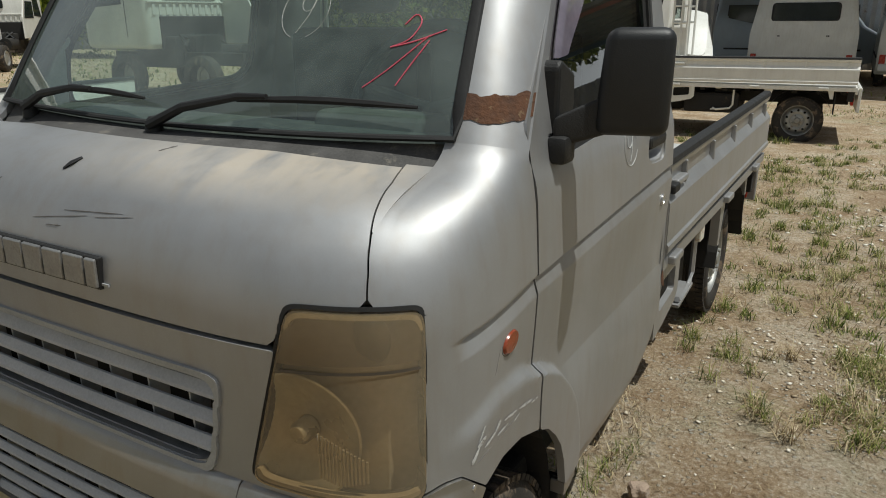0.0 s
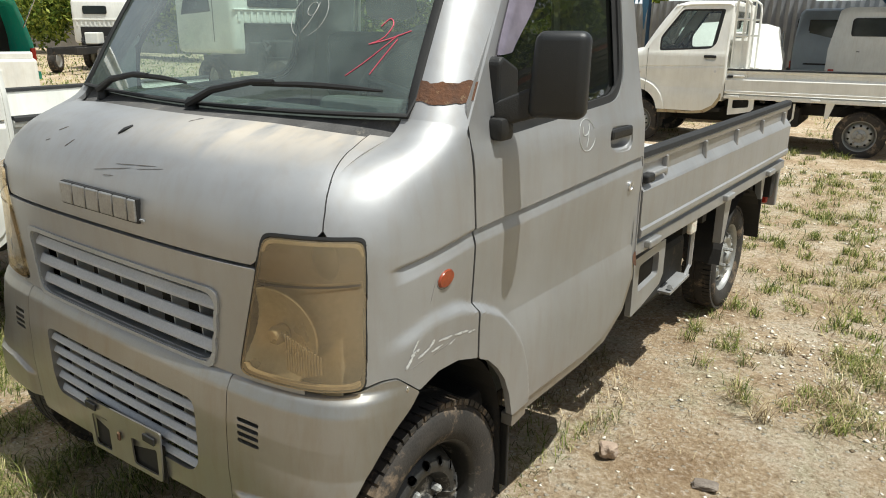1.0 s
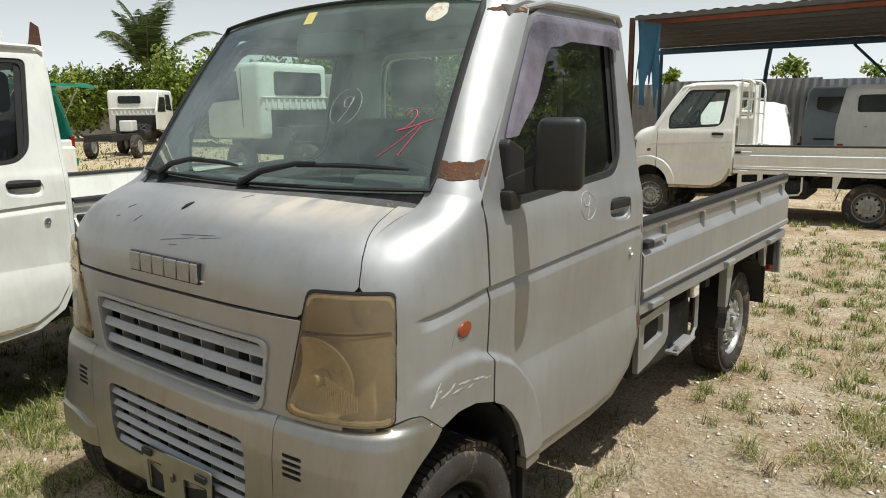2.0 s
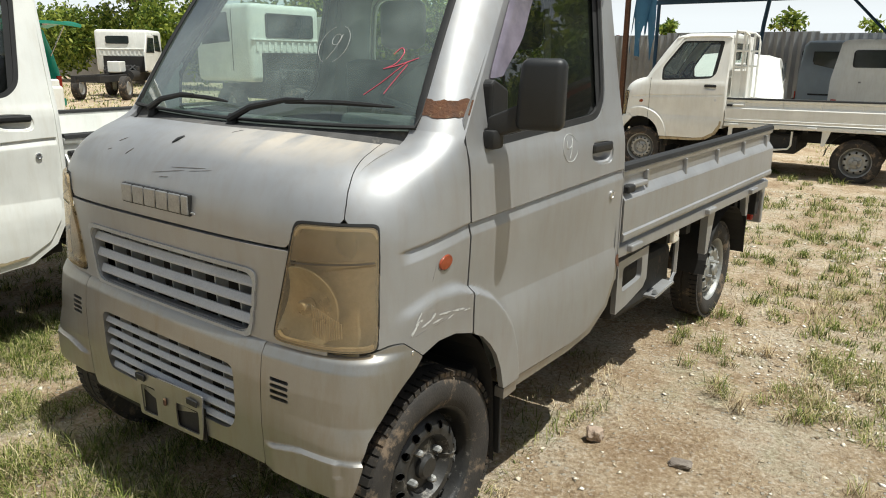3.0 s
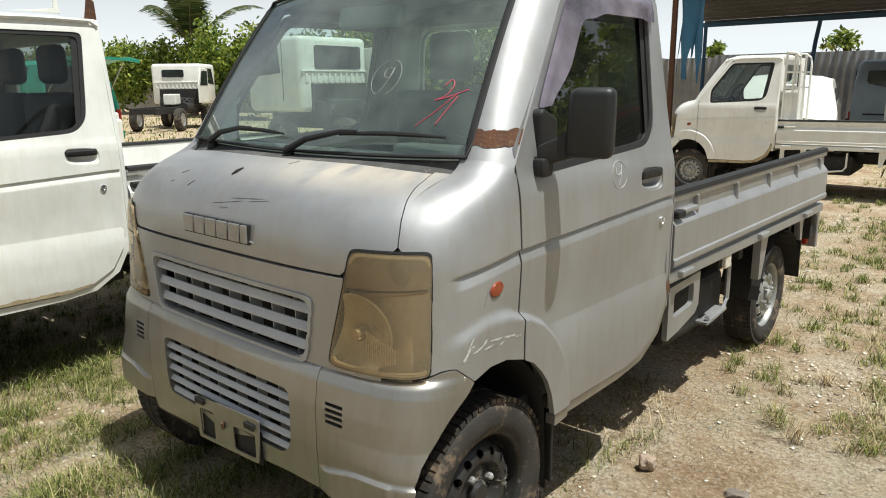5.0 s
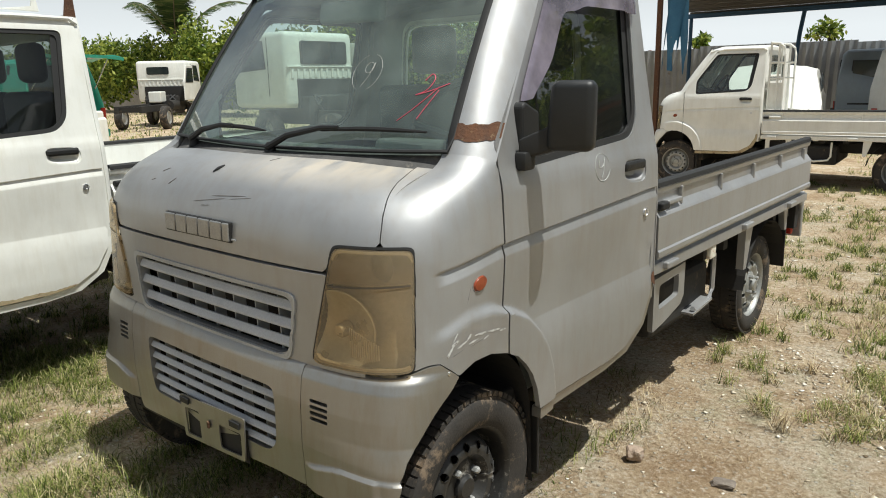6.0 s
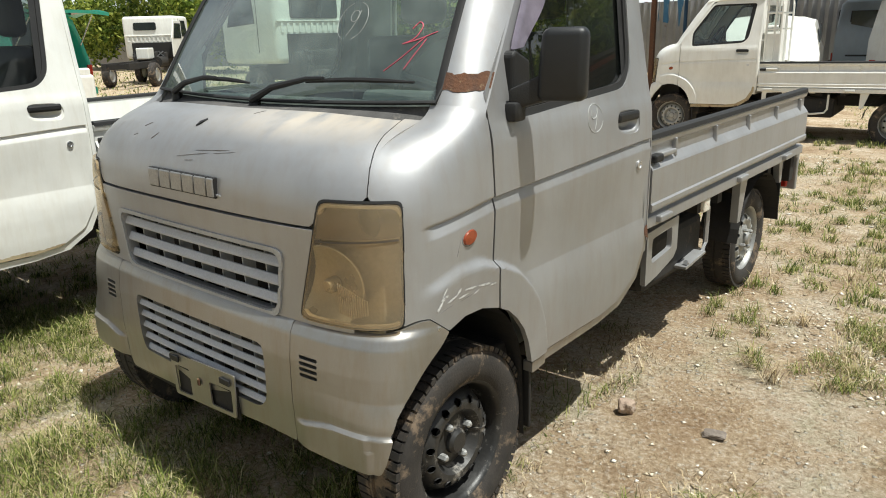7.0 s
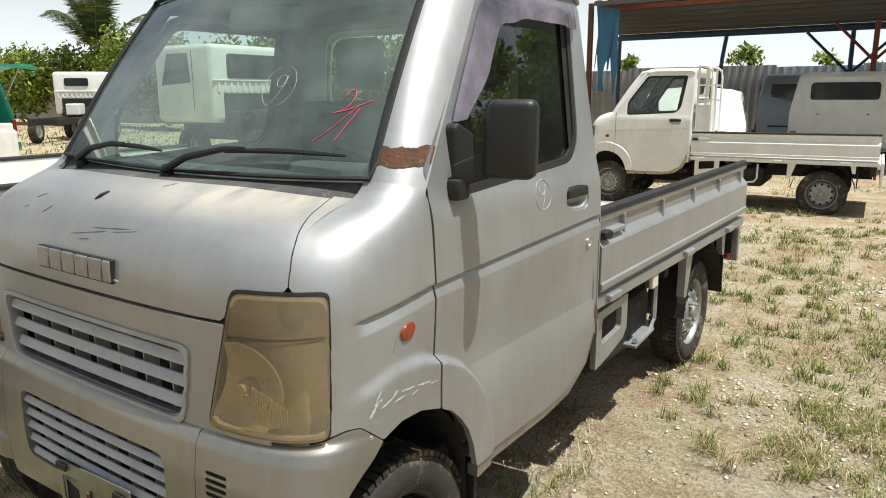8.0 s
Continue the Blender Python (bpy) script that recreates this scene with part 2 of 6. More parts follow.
M_DOORGLASS = glass_mat("door_glass", (0.46, 0.51, 0.49), 2.4, 0.012, 1.52)
M_TINTGLASS = glass_mat("tinted_side_glass", (0.50, 0.54, 0.52), 1.1, 0.006, 1.5)
M_BACKGLASS = glass_mat("rear_glass", (0.62, 0.68, 0.64), 1.0, 0.05, 1.5)
M_DARKGLASS = surface("far_dark_glass", (0.015, 0.02, 0.022), (0.03, 0.038, 0.04), 4, (0.06, 0.12), 0.0, 60, 0.02)
M_MIRROR = surface("mirror_silver", (0.85, 0.86, 0.87), (0.9, 0.9, 0.9), 4, (0.02, 0.03), 1.0, 60, 0.0)
M_BULB = surface("bulb_shield", (0.08, 0.066, 0.05), (0.13, 0.105, 0.08), 9, (0.5, 0.6), 0.2, 90, 0.1)


def lens_mat():
    """A sun-yellowed polycarbonate cover: clear enough to show the reflector, with an even haze."""
    m, n, l = node_mat("yellowed_lamp_cover")
    out = n.new("ShaderNodeOutputMaterial")
    tr, p = n.new("ShaderNodeBsdfTransparent"), n.new("ShaderNodeBsdfPrincipled")
    tr.inputs["Color"].default_value = (0.88, 0.765, 0.57, 1)
    co = n.new("ShaderNodeTexCoord")
    haze = noise_node(n, l, co.outputs["Object"], 5.0, 4.0, 0.5)
    l.new(ramp_node(n, l, haze, [(0.3, (0.36, 0.285, 0.185)), (0.7, (0.44, 0.36, 0.24))]), p.inputs["Base Color"])
    p.inputs["Roughness"].default_value = 0.16
    p.inputs["Coat Weight"].default_value = 1.0
    p.inputs["Coat Roughness"].default_value = 0.05
    mx = n.new("ShaderNodeMixShader")
    l.new(ramp_node(n, l, haze, [(0.3, (0.30,) * 3), (0.7, (0.42,) * 3)]), mx.inputs[0])
    l.new(tr.outputs[0], mx.inputs[1])
    l.new(p.outputs[0], mx.inputs[2])
    l.new(mx.outputs[0], out.inputs["Surface"])
    return m


M_LAMPBODY = surface("lamp_housing", (0.42, 0.36, 0.27), (0.50, 0.44, 0.33), 6, (0.35, 0.5), 0.3, 90, 0.05)
M_INDICATOR = surface("indicator_chamber", (0.17, 0.14, 0.11), (0.23, 0.195, 0.155), 6, (0.35, 0.5), 0.2, 90, 0.05)
M_DISH = surface("dull_reflector", (0.52, 0.48, 0.40), (0.66, 0.62, 0.53), 9, (0.25, 0.38), 0.5, 90, 0.05)
M_LENSEDGE = surface("cover_edge", (0.34, 0.30, 0.235), (0.44, 0.395, 0.32), 9, (0.12, 0.2), 0.0, 90, 0.05, None, 0.7, 5, 1.0)
M_LENS = lens_mat()


# ---------- mesh tools ----------
def part(name, bm, material, parent=None, label="", smooth=False, link=True):
    """One mesh object out of a bmesh, under a thing or a part."""
    me = bpy.data.meshes.new(name)
    bmesh.ops.recalc_face_normals(bm, faces=bm.faces[:]) if not smooth else None
    bm.to_mesh(me)
    bm.free()
    for poly in me.polygons:
        poly.use_smooth = smooth
    if smooth:
        me.set_sharp_from_angle(angle=radians(38))
    for mt in (material if isinstance(material, (list, tuple)) else [material]):
        me.materials.append(mt)
    ob = new(name, me)
    if parent is not None:
        ob.parent = parent
    if label:
        ob["label"] = label
    return ob


def thing(name, label, category, at=None, group="", kind=""):
    ob = new(name)
    ob.empty_display_size = 0.1
    if at is not None:
        ob.matrix_basis = at
    return tagged(ob, label, category, group, kind)


def box_into(bm, x0, x1, y0, y1, z0, z1, bevel=0.0, m=None, segs=2):
    r = bmesh.ops.create_cube(bm, size=1.0)
    vs = r["verts"]
    for v in vs:
        v.co = Vector((x0 + (v.co.x + 0.5) * (x1 - x0), y0 + (v.co.y + 0.5) * (y1 - y0), z0 + (v.co.z + 0.5) * (z1 - z0)))
    if bevel > 0:
        es = list({e for v in vs for e in v.link_edges})
        out = bmesh.ops.bevel(bm, geom=es, offset=bevel, segments=segs, affect="EDGES", profile=0.5)
        vs = list({v for f in out["faces"] for v in f.verts} | {v for v in vs if v.is_valid})
    if m is not None:
        bmesh.ops.transform(bm, matrix=m, verts=vs)
    return vs


def box(x0, x1, y0, y1, z0, z1, bevel=0.0, m=None, segs=2):
    bm = bmesh.new()
    box_into(bm, x0, x1, y0, y1, z0, z1, bevel, m, segs)
    return bm


def tube_into(bm, pts, radius, sides=8, closed=False, flat=1.0):
    """A tube along points; radius is one number or one a point."""
    pts = [Vector(p) for p in pts]
    rings = []
    for i, p in enumerate(pts):
        a = pts[i - 1] if (i > 0 or closed) else p
        b = pts[(i + 1) % len(pts)] if (i < len(pts) - 1 or closed) else p
        d = (b - a).normalized()
        up = Vector((0, 0, 1)) if abs(d.z) < 0.9 else Vector((1, 0, 0))
        s = d.cross(up).normalized()
        u = s.cross(d)
        r = radius[i] if isinstance(radius, (list, tuple)) else radius
        rings.append([bm.verts.new(p + (s * math.cos(k * math.tau / sides) + u * math.sin(k * math.tau / sides) * flat) * r) for k in range(sides)])
    last = len(rings) if closed else len(rings) - 1
    for i in range(last):
        a, b = rings[i], rings[(i + 1) % len(rings)]
        for k in range(sides):
            bm.faces.new((a[k], a[(k + 1) % sides], b[(k + 1) % sides], b[k]))
    if not closed:
        bm.faces.new(rings[0][::-1])
        bm.faces.new(rings[-1])


def tube(pts, radius, sides=8, closed=False):
    bm = bmesh.new()
    tube_into(bm, pts, radius, sides, closed)
    return bm


def lathe_into(bm, prof, centre, axis="x", segs=40, cap=False):
    """Turns (out, radius) pairs round an axis through centre; out runs along the axis."""
    rings = []
    for o, r in prof:
        ring = []
        for k in range(segs):
            c, s = math.cos(k * math.tau / segs), math.sin(k * math.tau / segs)
            v = {"x": (o, r * c, r * s), "y": (r * c, o, r * s), "z": (r * c, r * s, o)}[axis]
            ring.append(bm.verts.new(Vector(centre) + Vector(v)))
        rings.append(ring)
    for a, b in zip(rings, rings[1:]):
        for k in range(segs):
            bm.faces.new((a[k], a[(k + 1) % segs], b[(k + 1) % segs], b[k]))
    if cap:
        bm.faces.new(rings[0][::-1])
        bm.faces.new(rings[-1])


def lathe(prof, centre, axis="x", segs=40, cap=False):
    bm = bmesh.new()
    lathe_into(bm, prof, centre, axis, segs, cap)
    return bm


def prism(pts, axis, a, b, bevel=0.0):
    """A polygon pulled along an axis from a to b. For axis y the points are (x, z), for x (y, z), for z (x, y)."""
    bm = bmesh.new()
    def place(p, o):
        return {"y": (p[0], o, p[1]), "x": (o, p[0], p[1]), "z": (p[0], p[1], o)}[axis]
    lo = [bm.verts.new(place(p, a)) for p in pts]
    hi = [bm.verts.new(place(p, b)) for p in pts]
    for i in range(len(pts)):
        j = (i + 1) % len(pts)
        bm.faces.new((lo[i], lo[j], hi[j], hi[i]))
    bm.faces.new(lo[::-1])
    bm.faces.new(hi)
    if bevel:
        bmesh.ops.bevel(bm, geom=bm.edges[:], offset=bevel, segments=2, affect="EDGES", profile=0.5)
    return bm


def sheet(us, vs, place, inside, thick=0.012, back=None):
    """A panel: the part of a surface where inside(point) is at most 0, cut cleanly along its edge, with a turned-in rim."""
    bm = bmesh.new()
    pts = [[Vector(place(u, v)) for v in vs] for u in us]
    val = [[inside(p) for p in row] for row in pts]
    made = {}

    def corner(a):
        if a not in made:
            made[a] = bm.verts.new(pts[a[0]][a[1]])
        return made[a]

    def cut(a, b):
        key = (min(a, b), max(a, b))
        if key not in made:
            a, b = key
            t = val[a[0]][a[1]] / (val[a[0]][a[1]] - val[b[0]][b[1]])
            t = min(max(t, 0.02), 0.98)
            made[key] = bm.verts.new(pts[a[0]][a[1]].lerp(pts[b[0]][b[1]], t))
        return made[key]

    for i in range(len(us) - 1):
        for j in range(len(vs) - 1):
            loop = [(i, j), (i + 1, j), (i + 1, j + 1), (i, j + 1)]
            poly = []
            for a, b in zip(loop, loop[1:] + loop[:1]):
                ia, ib = val[a[0]][a[1]] <= 0, val[b[0]][b[1]] <= 0
                if ia:
                    poly.append(corner(a))
                if ia != ib:
                    poly.append(cut(a, b))
            if len(poly) >= 3:
                try:
                    bm.faces.new(poly)
                except ValueError:
                    pass
    bm.normal_update()
    if thick:
        rim = [e for e in bm.edges if len(e.link_faces) == 1]
        low = {}
        for e in rim:
            for v in e.verts:
                if v not in low:
                    low[v] = v.co - v.normal * thick
        low = {v: bm.verts.new(c) for v, c in low.items()}
        for e in rim:
            f = e.link_faces[0]
            a, b = e.verts
            idx = [lp.vert for lp in f.loops]
            if idx[(idx.index(a) + 1) % len(idx)] == b:
                a, b = b, a
            bm.faces.new((a, b, low[b], low[a]))
    return bm


def turned(bm, m):
    bmesh.ops.transform(bm, matrix=m, verts=bm.verts[:])
    return bm


def flipped(bm):
    """The mirror image across x = 0."""
    c = bm.copy()
    for v in c.verts:
        v.co.x = -v.co.x
    bmesh.ops.reverse_faces(c, faces=c.faces[:])
    return c


def span(a, b, n):
    return [a + (b - a) * i / n for i in range(n + 1)]


def convex(p, pts, soft=0.02):
    """Signed distance, negative inside, to a convex polygon given anticlockwise, its corners rounded by about soft."""
    ds = []
    for i in range(len(pts)):
        (ax, ay), (bx, by) = pts[i], pts[(i + 1) % len(pts)]
        dx, dy = bx - ax, by - ay
        ln = math.hypot(dx, dy)
        ds.append(((p[0] - ax) * dy - (p[1] - ay) * dx) / ln)
    mx = max(ds)
    return mx + soft * 0.5 * math.log(sum(math.exp((d - mx) / (soft * 0.5)) for d in ds))


def polygon(p, pts):
    """Signed distance, negative inside, to any polygon."""
    best, s = 1e9, 1
    for i in range(len(pts)):
        (ax, ay), (bx, by) = pts[i], pts[i - 1]
        ex, ey, wx, wy = bx - ax, by - ay, p[0] - ax, p[1] - ay
        t = min(1, max(0, (wx * ex + wy * ey) / (ex * ex + ey * ey)))
        best = min(best, (wx - ex * t) ** 2 + (wy - ey * t) ** 2)
        c = (p[1] >= ay, p[1] < by, ex * wy > ey * wx)
        if all(c) or not any(c):
            s = -s
    return s * math.sqrt(best)


def ease(t):
    t = min(1, max(0, t))
    return t * t * (3 - 2 * t)


def lerp_at(x, xs, ys):
    return float(np.interp(x, xs, ys))


# ---------- the small truck: body surfaces ----------
# the truck's own axes: x to its left side, y from its nose to its tail, z up
PROFILE = [(0.140, 0.62), (0.141, 0.72), (0.140, 0.80), (0.136, 0.87), (0.133, 0.91), (0.134, 0.95), (0.142, 0.99), (0.158, 1.03), (0.182, 1.063), (0.216, 1.092), (0.265, 1.113), (0.345, 1.130), (0.41, 1.140), (0.46, 1.160), (0.50, 1.185)]
ARCH = [(0.12, 0.18), (0.142, 0.33), (0.160, 0.42), (0.182, 0.470), (0.238, 0.54), (0.285, 0.590), (0.335, 0.638), (0.40, 0.656), (0.464, 0.656), (0.52, 0.641), (0.571, 0.617), (0.611, 0.582), (0.644, 0.542), (0.669, 0.492), (0.686, 0.432), (0.70, 0.18)]
LAMP = [(0.586, 0.664), (0.835, 0.663), (0.931, 0.673), (0.942, 0.955), (0.680, 0.956)]


def smooth_line(pts, n):
    """Points along a smooth curve through pts, evenly spaced."""
    raw = []
    for i in range(len(pts) - 1):
        p0, p1, p2, p3 = (Vector(pts[max(0, min(len(pts) - 1, i + k))]) for k in (-1, 0, 1, 2))
        for s in range(12):
            t = s / 12
            raw.append(0.5 * (2 * p1 + (p2 - p0) * t + (2 * p0 - 5 * p1 + 4 * p2 - p3) * t * t + (3 * p1 - p0 - 3 * p2 + p3) * t ** 3))
    raw.append(Vector(pts[-1]))
    d = [0.0]
    for a, b in zip(raw, raw[1:]):
        d.append(d[-1] + (b - a).length)
    out = []
    for k in range(n + 1):
        at = d[-1] * k / n
        out.append(tuple(float(np.interp(at, d, [p[c] for p in raw])) for c in range(len(raw[0]))))
    return out


PROF = smooth_line(PROFILE, 68)
PROF_Z = [p[1] for p in PROF]
PROF_Y = [p[0] for p in PROF]


def half_width(z):
    return lerp_at(z, (0.25, 0.62, 0.92, 1.045, 1.075, 1.10, 1.2, 1.58, 1.66), (0.725, 0.735, 0.735, 0.7285, 0.724, 0.716, 0.697, 0.628, 0.60))


def side_shape(y, z):
    """How far the pressed side stands out or in: a groove below the window, a step in the door, the arch's flare."""
    zc = lerp_at(y, (0.29, 0.52, 1.36), (0.892, 0.922, 0.956))
    d = z - zc
    groove = -0.009 * lerp_at(d, (-0.034, -0.006, 0.0), (0.0, 1.0, 0.0)) * ease((y - 0.28) / 0.05)
    zl = 0.682
    lean = -0.010 * ease((zc - z) / 0.25) if z > zl else -0.010
    fall = min(1.0, max(0.0, (zl + 0.004 - z) / 0.13))
    step = 0.013 * (1 - (1 - fall) ** 2) * ease((y - 0.66) / 0.05)
    e = polygon((y, z), ARCH)
    near = lerp_at(z, (0.48, 0.62, 0.75), (0.86, 0.96, 1.0))
    flare = 0.024 * (1 - ease((e / near - 0.100) / (0.018 + 0.016 * (1 - ease((y - 0.44) / 0.10))))) * (0.42 + 0.58 * ease((y - 0.36) / 0.20)) if e < 0.17 else 0.0
    low = -0.008 * ease((0.50 - z) / 0.15) * ease((y - 0.7) / 0.1)
    return groove + lean * ease((y - 0.3) / 0.2) + max(step, flare) + low


def outline(y0, z0, wide=0.0, end=0.59):
    """One level line of the nose, from its middle round the corner to the side."""
    n = lerp_at(z0, (0.3, 0.44, 0.50, 0.66, 0.95, 1.13), (13.0, 11.0, 8.0, 6.5, 4.6, 3.2))
    w = half_width(z0) + wide
    drop = 0.032 * ease((z0 - 0.95) / 0.17)
    th = np.linspace(0, math.pi / 2, 160)
    x = w * np.sin(th) ** (2 / n)
    q = x / w
    y = y0 + 0.02 * q ** 2 + (end - 0.02 - y0) * (1 - np.maximum(np.cos(th), 1e-9) ** (2 / n))
    d = np.concatenate([[0], np.cumsum(np.hypot(np.diff(x), np.diff(y)))])
    return x, y, d, drop * np.minimum(q, 0.86) ** 2


LEVELS = {}


def nose(f, y0, z0, out=0.0, end=0.59):
    """The point at the share f of a level line, pushed out from the surface."""
    key = (round(y0, 5), round(z0, 5), out, end)
    if key not in LEVELS:
        LEVELS[key] = outline(y0 - out, z0, out, end)
    x, y, d, drop = LEVELS[key]
    s = abs(f) * d[-1]
    px, py, pz = float(np.interp(s, d, x)), float(np.interp(s, d, y)), z0 - float(np.interp(s, d, drop))
    px += side_shape(py, pz) * ease((py - 0.25) / 0.07) if py > 0.25 else 0.0
    return (math.copysign(px, f) if f else 0.0, py, pz)


def nose_z(f, z, out=0.0):
    return nose(f, float(np.interp(z, PROF_Z, PROF_Y)), z, out)


def nose_v(f, v, out=0.0):
    """By the share v of the nose's profile, from its foot to the windscreen."""
    k = v * (len(PROF) - 1)
    i = min(int(k), len(PROF) - 2)
    t = k - i
    return nose(f, PROF[i][0] * (1 - t) + PROF[i + 1][0] * t, PROF[i][1] * (1 - t) + PROF[i + 1][1] * t, out)


def v_of_z(z):
    return float(np.interp(z, PROF_Z, range(len(PROF)))) / (len(PROF) - 1)


def side(y, z, out=0.0):
    return (half_width(z) + side_shape(y, z) + out, y, z)


def crease_z(y):
    return lerp_at(y, (0.29, 0.52, 1.36), (0.892, 0.922, 0.956))


def along_crease(y, s):
    """Bends the level s so that lines near the groove and the door's step run along them."""
    a = (crease_z(y) - 0.930) * (1 - ease(abs(s - 0.930) / 0.15))
    return s + a


def levels(lo, hi, step, marks):
    """Level lines, close together near the marks."""
    out, z = [lo], lo
    while z < hi:
        near = min(abs(z - m) for m in marks)
        z += 0.003 if near < 0.040 else step
        out.append(min(z, hi))
    return out


TOP_LEVEL = 1.045


def corner_at(f, v):
    """The front corner panel: the nose up to its shoulder, then a smooth patch up to the foot of the pillar."""
    k = v if v <= 1 else 1.0
    z = 0.62 + (TOP_LEVEL - 0.62) * k
    y0 = float(np.interp(z, PROF_Z, PROF_Y))
    p = nose(f, y0, z)
    if p[1] > 0.26 and 0.76 < z < 1.05:
        zz = z + (crease_z(p[1]) - 0.912) * (1 - ease(abs(z - 0.912) / 0.13)) * ease((p[1] - 0.24) / 0.06)
        p = nose(f, float(np.interp(zz, PROF_Z, PROF_Y)), zz)
    if v <= 1:
        return p
    s = v - 1
    x, y, d, drop = outline(y0, z)
    f0 = float(np.interp(0.603, x, d)) / d[-1]
    f1 = float(np.interp(0.5275, y, d)) / d[-1]
    t = (f - f0) / (f1 - f0)
    q = pillar_at(min(max(t, -0.3), 1.0), -0.012)
    p = Vector(p)
    ln = (q - p).length
    zb = z - 0.012
    m0 = (p - Vector(nose(f, float(np.interp(zb, PROF_Z, PROF_Y)), zb))).normalized() * ln * 1.1
    m1 = (pillar_at(min(max(t, -0.3), 1.0), 0.12) - q).normalized() * ln * 0.9
    return p * (2 * s ** 3 - 3 * s * s + 1) + m0 * (s ** 3 - 2 * s * s + s) + q * (3 * s * s - 2 * s ** 3) + m1 * (s ** 3 - s * s)


def lamp_in(p):
    return convex((abs(p[0]) + p[1], p[2]), LAMP, 0.018)


GRILLE_1 = [(-0.356, 0.660), (0.356, 0.660), (0.384, 0.813), (-0.384, 0.813)]
GRILLE_2 = [(-0.300, 0.392), (0.288, 0.385), (0.322, 0.424), (0.318, 0.573), (-0.314, 0.573)]


def bonnet_edge(z):
    """How far out the joint between bonnet and corner panel lies."""
    return lerp_at(z, (0.965, 1.0, 1.034, 1.071, 1.097, 1.118), (0.624, 0.617, 0.605, 0.587, 0.574, 0.553))


def bumper_joint(y, z):
    """Negative on the bumper's side of the line where it meets the corner panel."""
    top = 0.659 + 0.021 * ease((y - 0.19) / 0.08)
    return max(z - top, ((y - 0.284) * 0.041 + (z - 0.681) * 0.05) / 0.0647)



DOOR = [(0.535, 0.15), (1.08, 0.42), (1.22, 0.438), (1.33, 0.50), (1.385, 0.59), (1.405, 0.70), (1.418, 1.57), (1.385, 1.607), (0.935, 1.600), (0.865, 1.573), (0.535, 1.165)]
HANDLE = [(1.172, 0.993), (1.328, 0.983), (1.328, 1.058), (1.172, 1.066)]
WINDOW = [(0.662, 1.096), (1.245, 1.128), (1.300, 1.180), (1.350, 1.562), (0.875, 1.562), (0.655, 1.250)]
WINDOW_FAR = [(0.662, 1.096), (1.290, 1.130), (1.340, 1.180), (1.366, 1.562), (0.875, 1.562), (0.655, 1.250)]


def glass_at(u, v, out=0.0):
    """The windscreen: u from -1 to 1 across, v from 0 at its foot to 1."""
    b = Vector((0.615 * u, 0.420 + 0.045 * u * u, 1.135 + 0.012 * u * u))
    t = Vector((0.550 * u, 0.742 + 0.036 * u * u, 1.645 - 0.030 * u * u))
    p = b.lerp(t, v)
    nrm = Vector((0.18 * u, -0.83, 0.53)).normalized()
    return p + nrm * (0.012 * 4 * v * (1 - v) + out)


def pillar_at(t, v, out=0.0):
    a = glass_at(1.0, v, 0.004)
    z = 1.130 + 0.455 * v
    b = Vector((half_width(z) + 0.002, 0.531 + 0.332 * v, z))
    n = Vector((0.78, -0.55, 0.25)).normalized()
    return a.lerp(b, t) + n * (0.022 * 4 * t * (1 - t) * (1 - 0.4 * t) + out)


def tyre_bm(cx, cy, cz, r, width, segs=84):
    """A tyre with a blocky tread; its outer face looks to +x from cx."""
    prof = [(-width, r * 0.64), (-width - 0.002, r * 0.80), (-width + 0.006, r * 0.93), (-width + 0.016, r * 0.985), (-width * 0.62, r), (-width * 0.60, r - 0.007), (-width * 0.56, r - 0.007), (-width * 0.54, r),
            (-width * 0.30, r), (-width * 0.28, r - 0.007), (-width * 0.24, r - 0.007), (-width * 0.22, r - 0.002), (-0.018, r * 0.972), (-0.006, r * 0.935), (0.0, r * 0.89), (0.002, r * 0.82), (0.0, r * 0.75), (-0.006, r * 0.68), (-0.014, r * 0.635), (-0.03, r * 0.62)]
    bm = bmesh.new()
    lathe_into(bm, prof, (cx, cy, cz), "x", segs)
    return bm


def rim_bm(cx, cy, cz, r, holes, hole_r, hole_at, dish):
    """A pressed steel wheel: rolled lip, dished disc with real holes, raised centre."""
    bm = bmesh.new()
    lathe_into(bm, [(-0.10, r * 0.90), (-0.02, r * 0.92), (-0.008, r * 0.97), (0.0, r), (0.004, r * 0.985), (0.0, r * 0.95), (-0.012, r * 0.925), (-0.05, r * 0.90), (-0.075, r * 0.87)], (cx, cy, cz), "x", 48)
    us, vs = span(0, math.tau, 96), [r * k for k in (0.20, 0.27, 0.34, 0.42, 0.47, 0.52, 0.56, 0.60, 0.64, 0.68, 0.72, 0.76, 0.81, 0.87)]
    def place(a, rr):
        q = rr / r
        o = lerp_at(q, (0.2, 0.34, 0.42, 0.52, 0.62, 0.74, 0.87), (dish[0], dish[0] - 0.004, dish[0] - 0.012, dish[1] + 0.008, dish[1] + 0.010, dish[1] - 0.004, dish[2]))
        return (cx + o, cy + rr * math.cos(a), cz + rr * math.sin(a))
    def inside(p):
        a, rr = math.atan2(p[2] - cz, p[1] - cy), math.hypot(p[1] - cy, p[2] - cz)
        step = math.tau / holes
        b = (a / step - math.floor(a / step) - 0.5) * step
        return hole_r - math.hypot(rr * math.cos(b) - hole_at * r, rr * math.sin(b))
    disc = sheet(us, vs, place, inside, 0.004)
    me = bpy.data.meshes.new("tmp")
    disc.to_mesh(me)
    disc.free()
    bm.from_mesh(me)
    bpy.data.meshes.remove(me)
    return bm


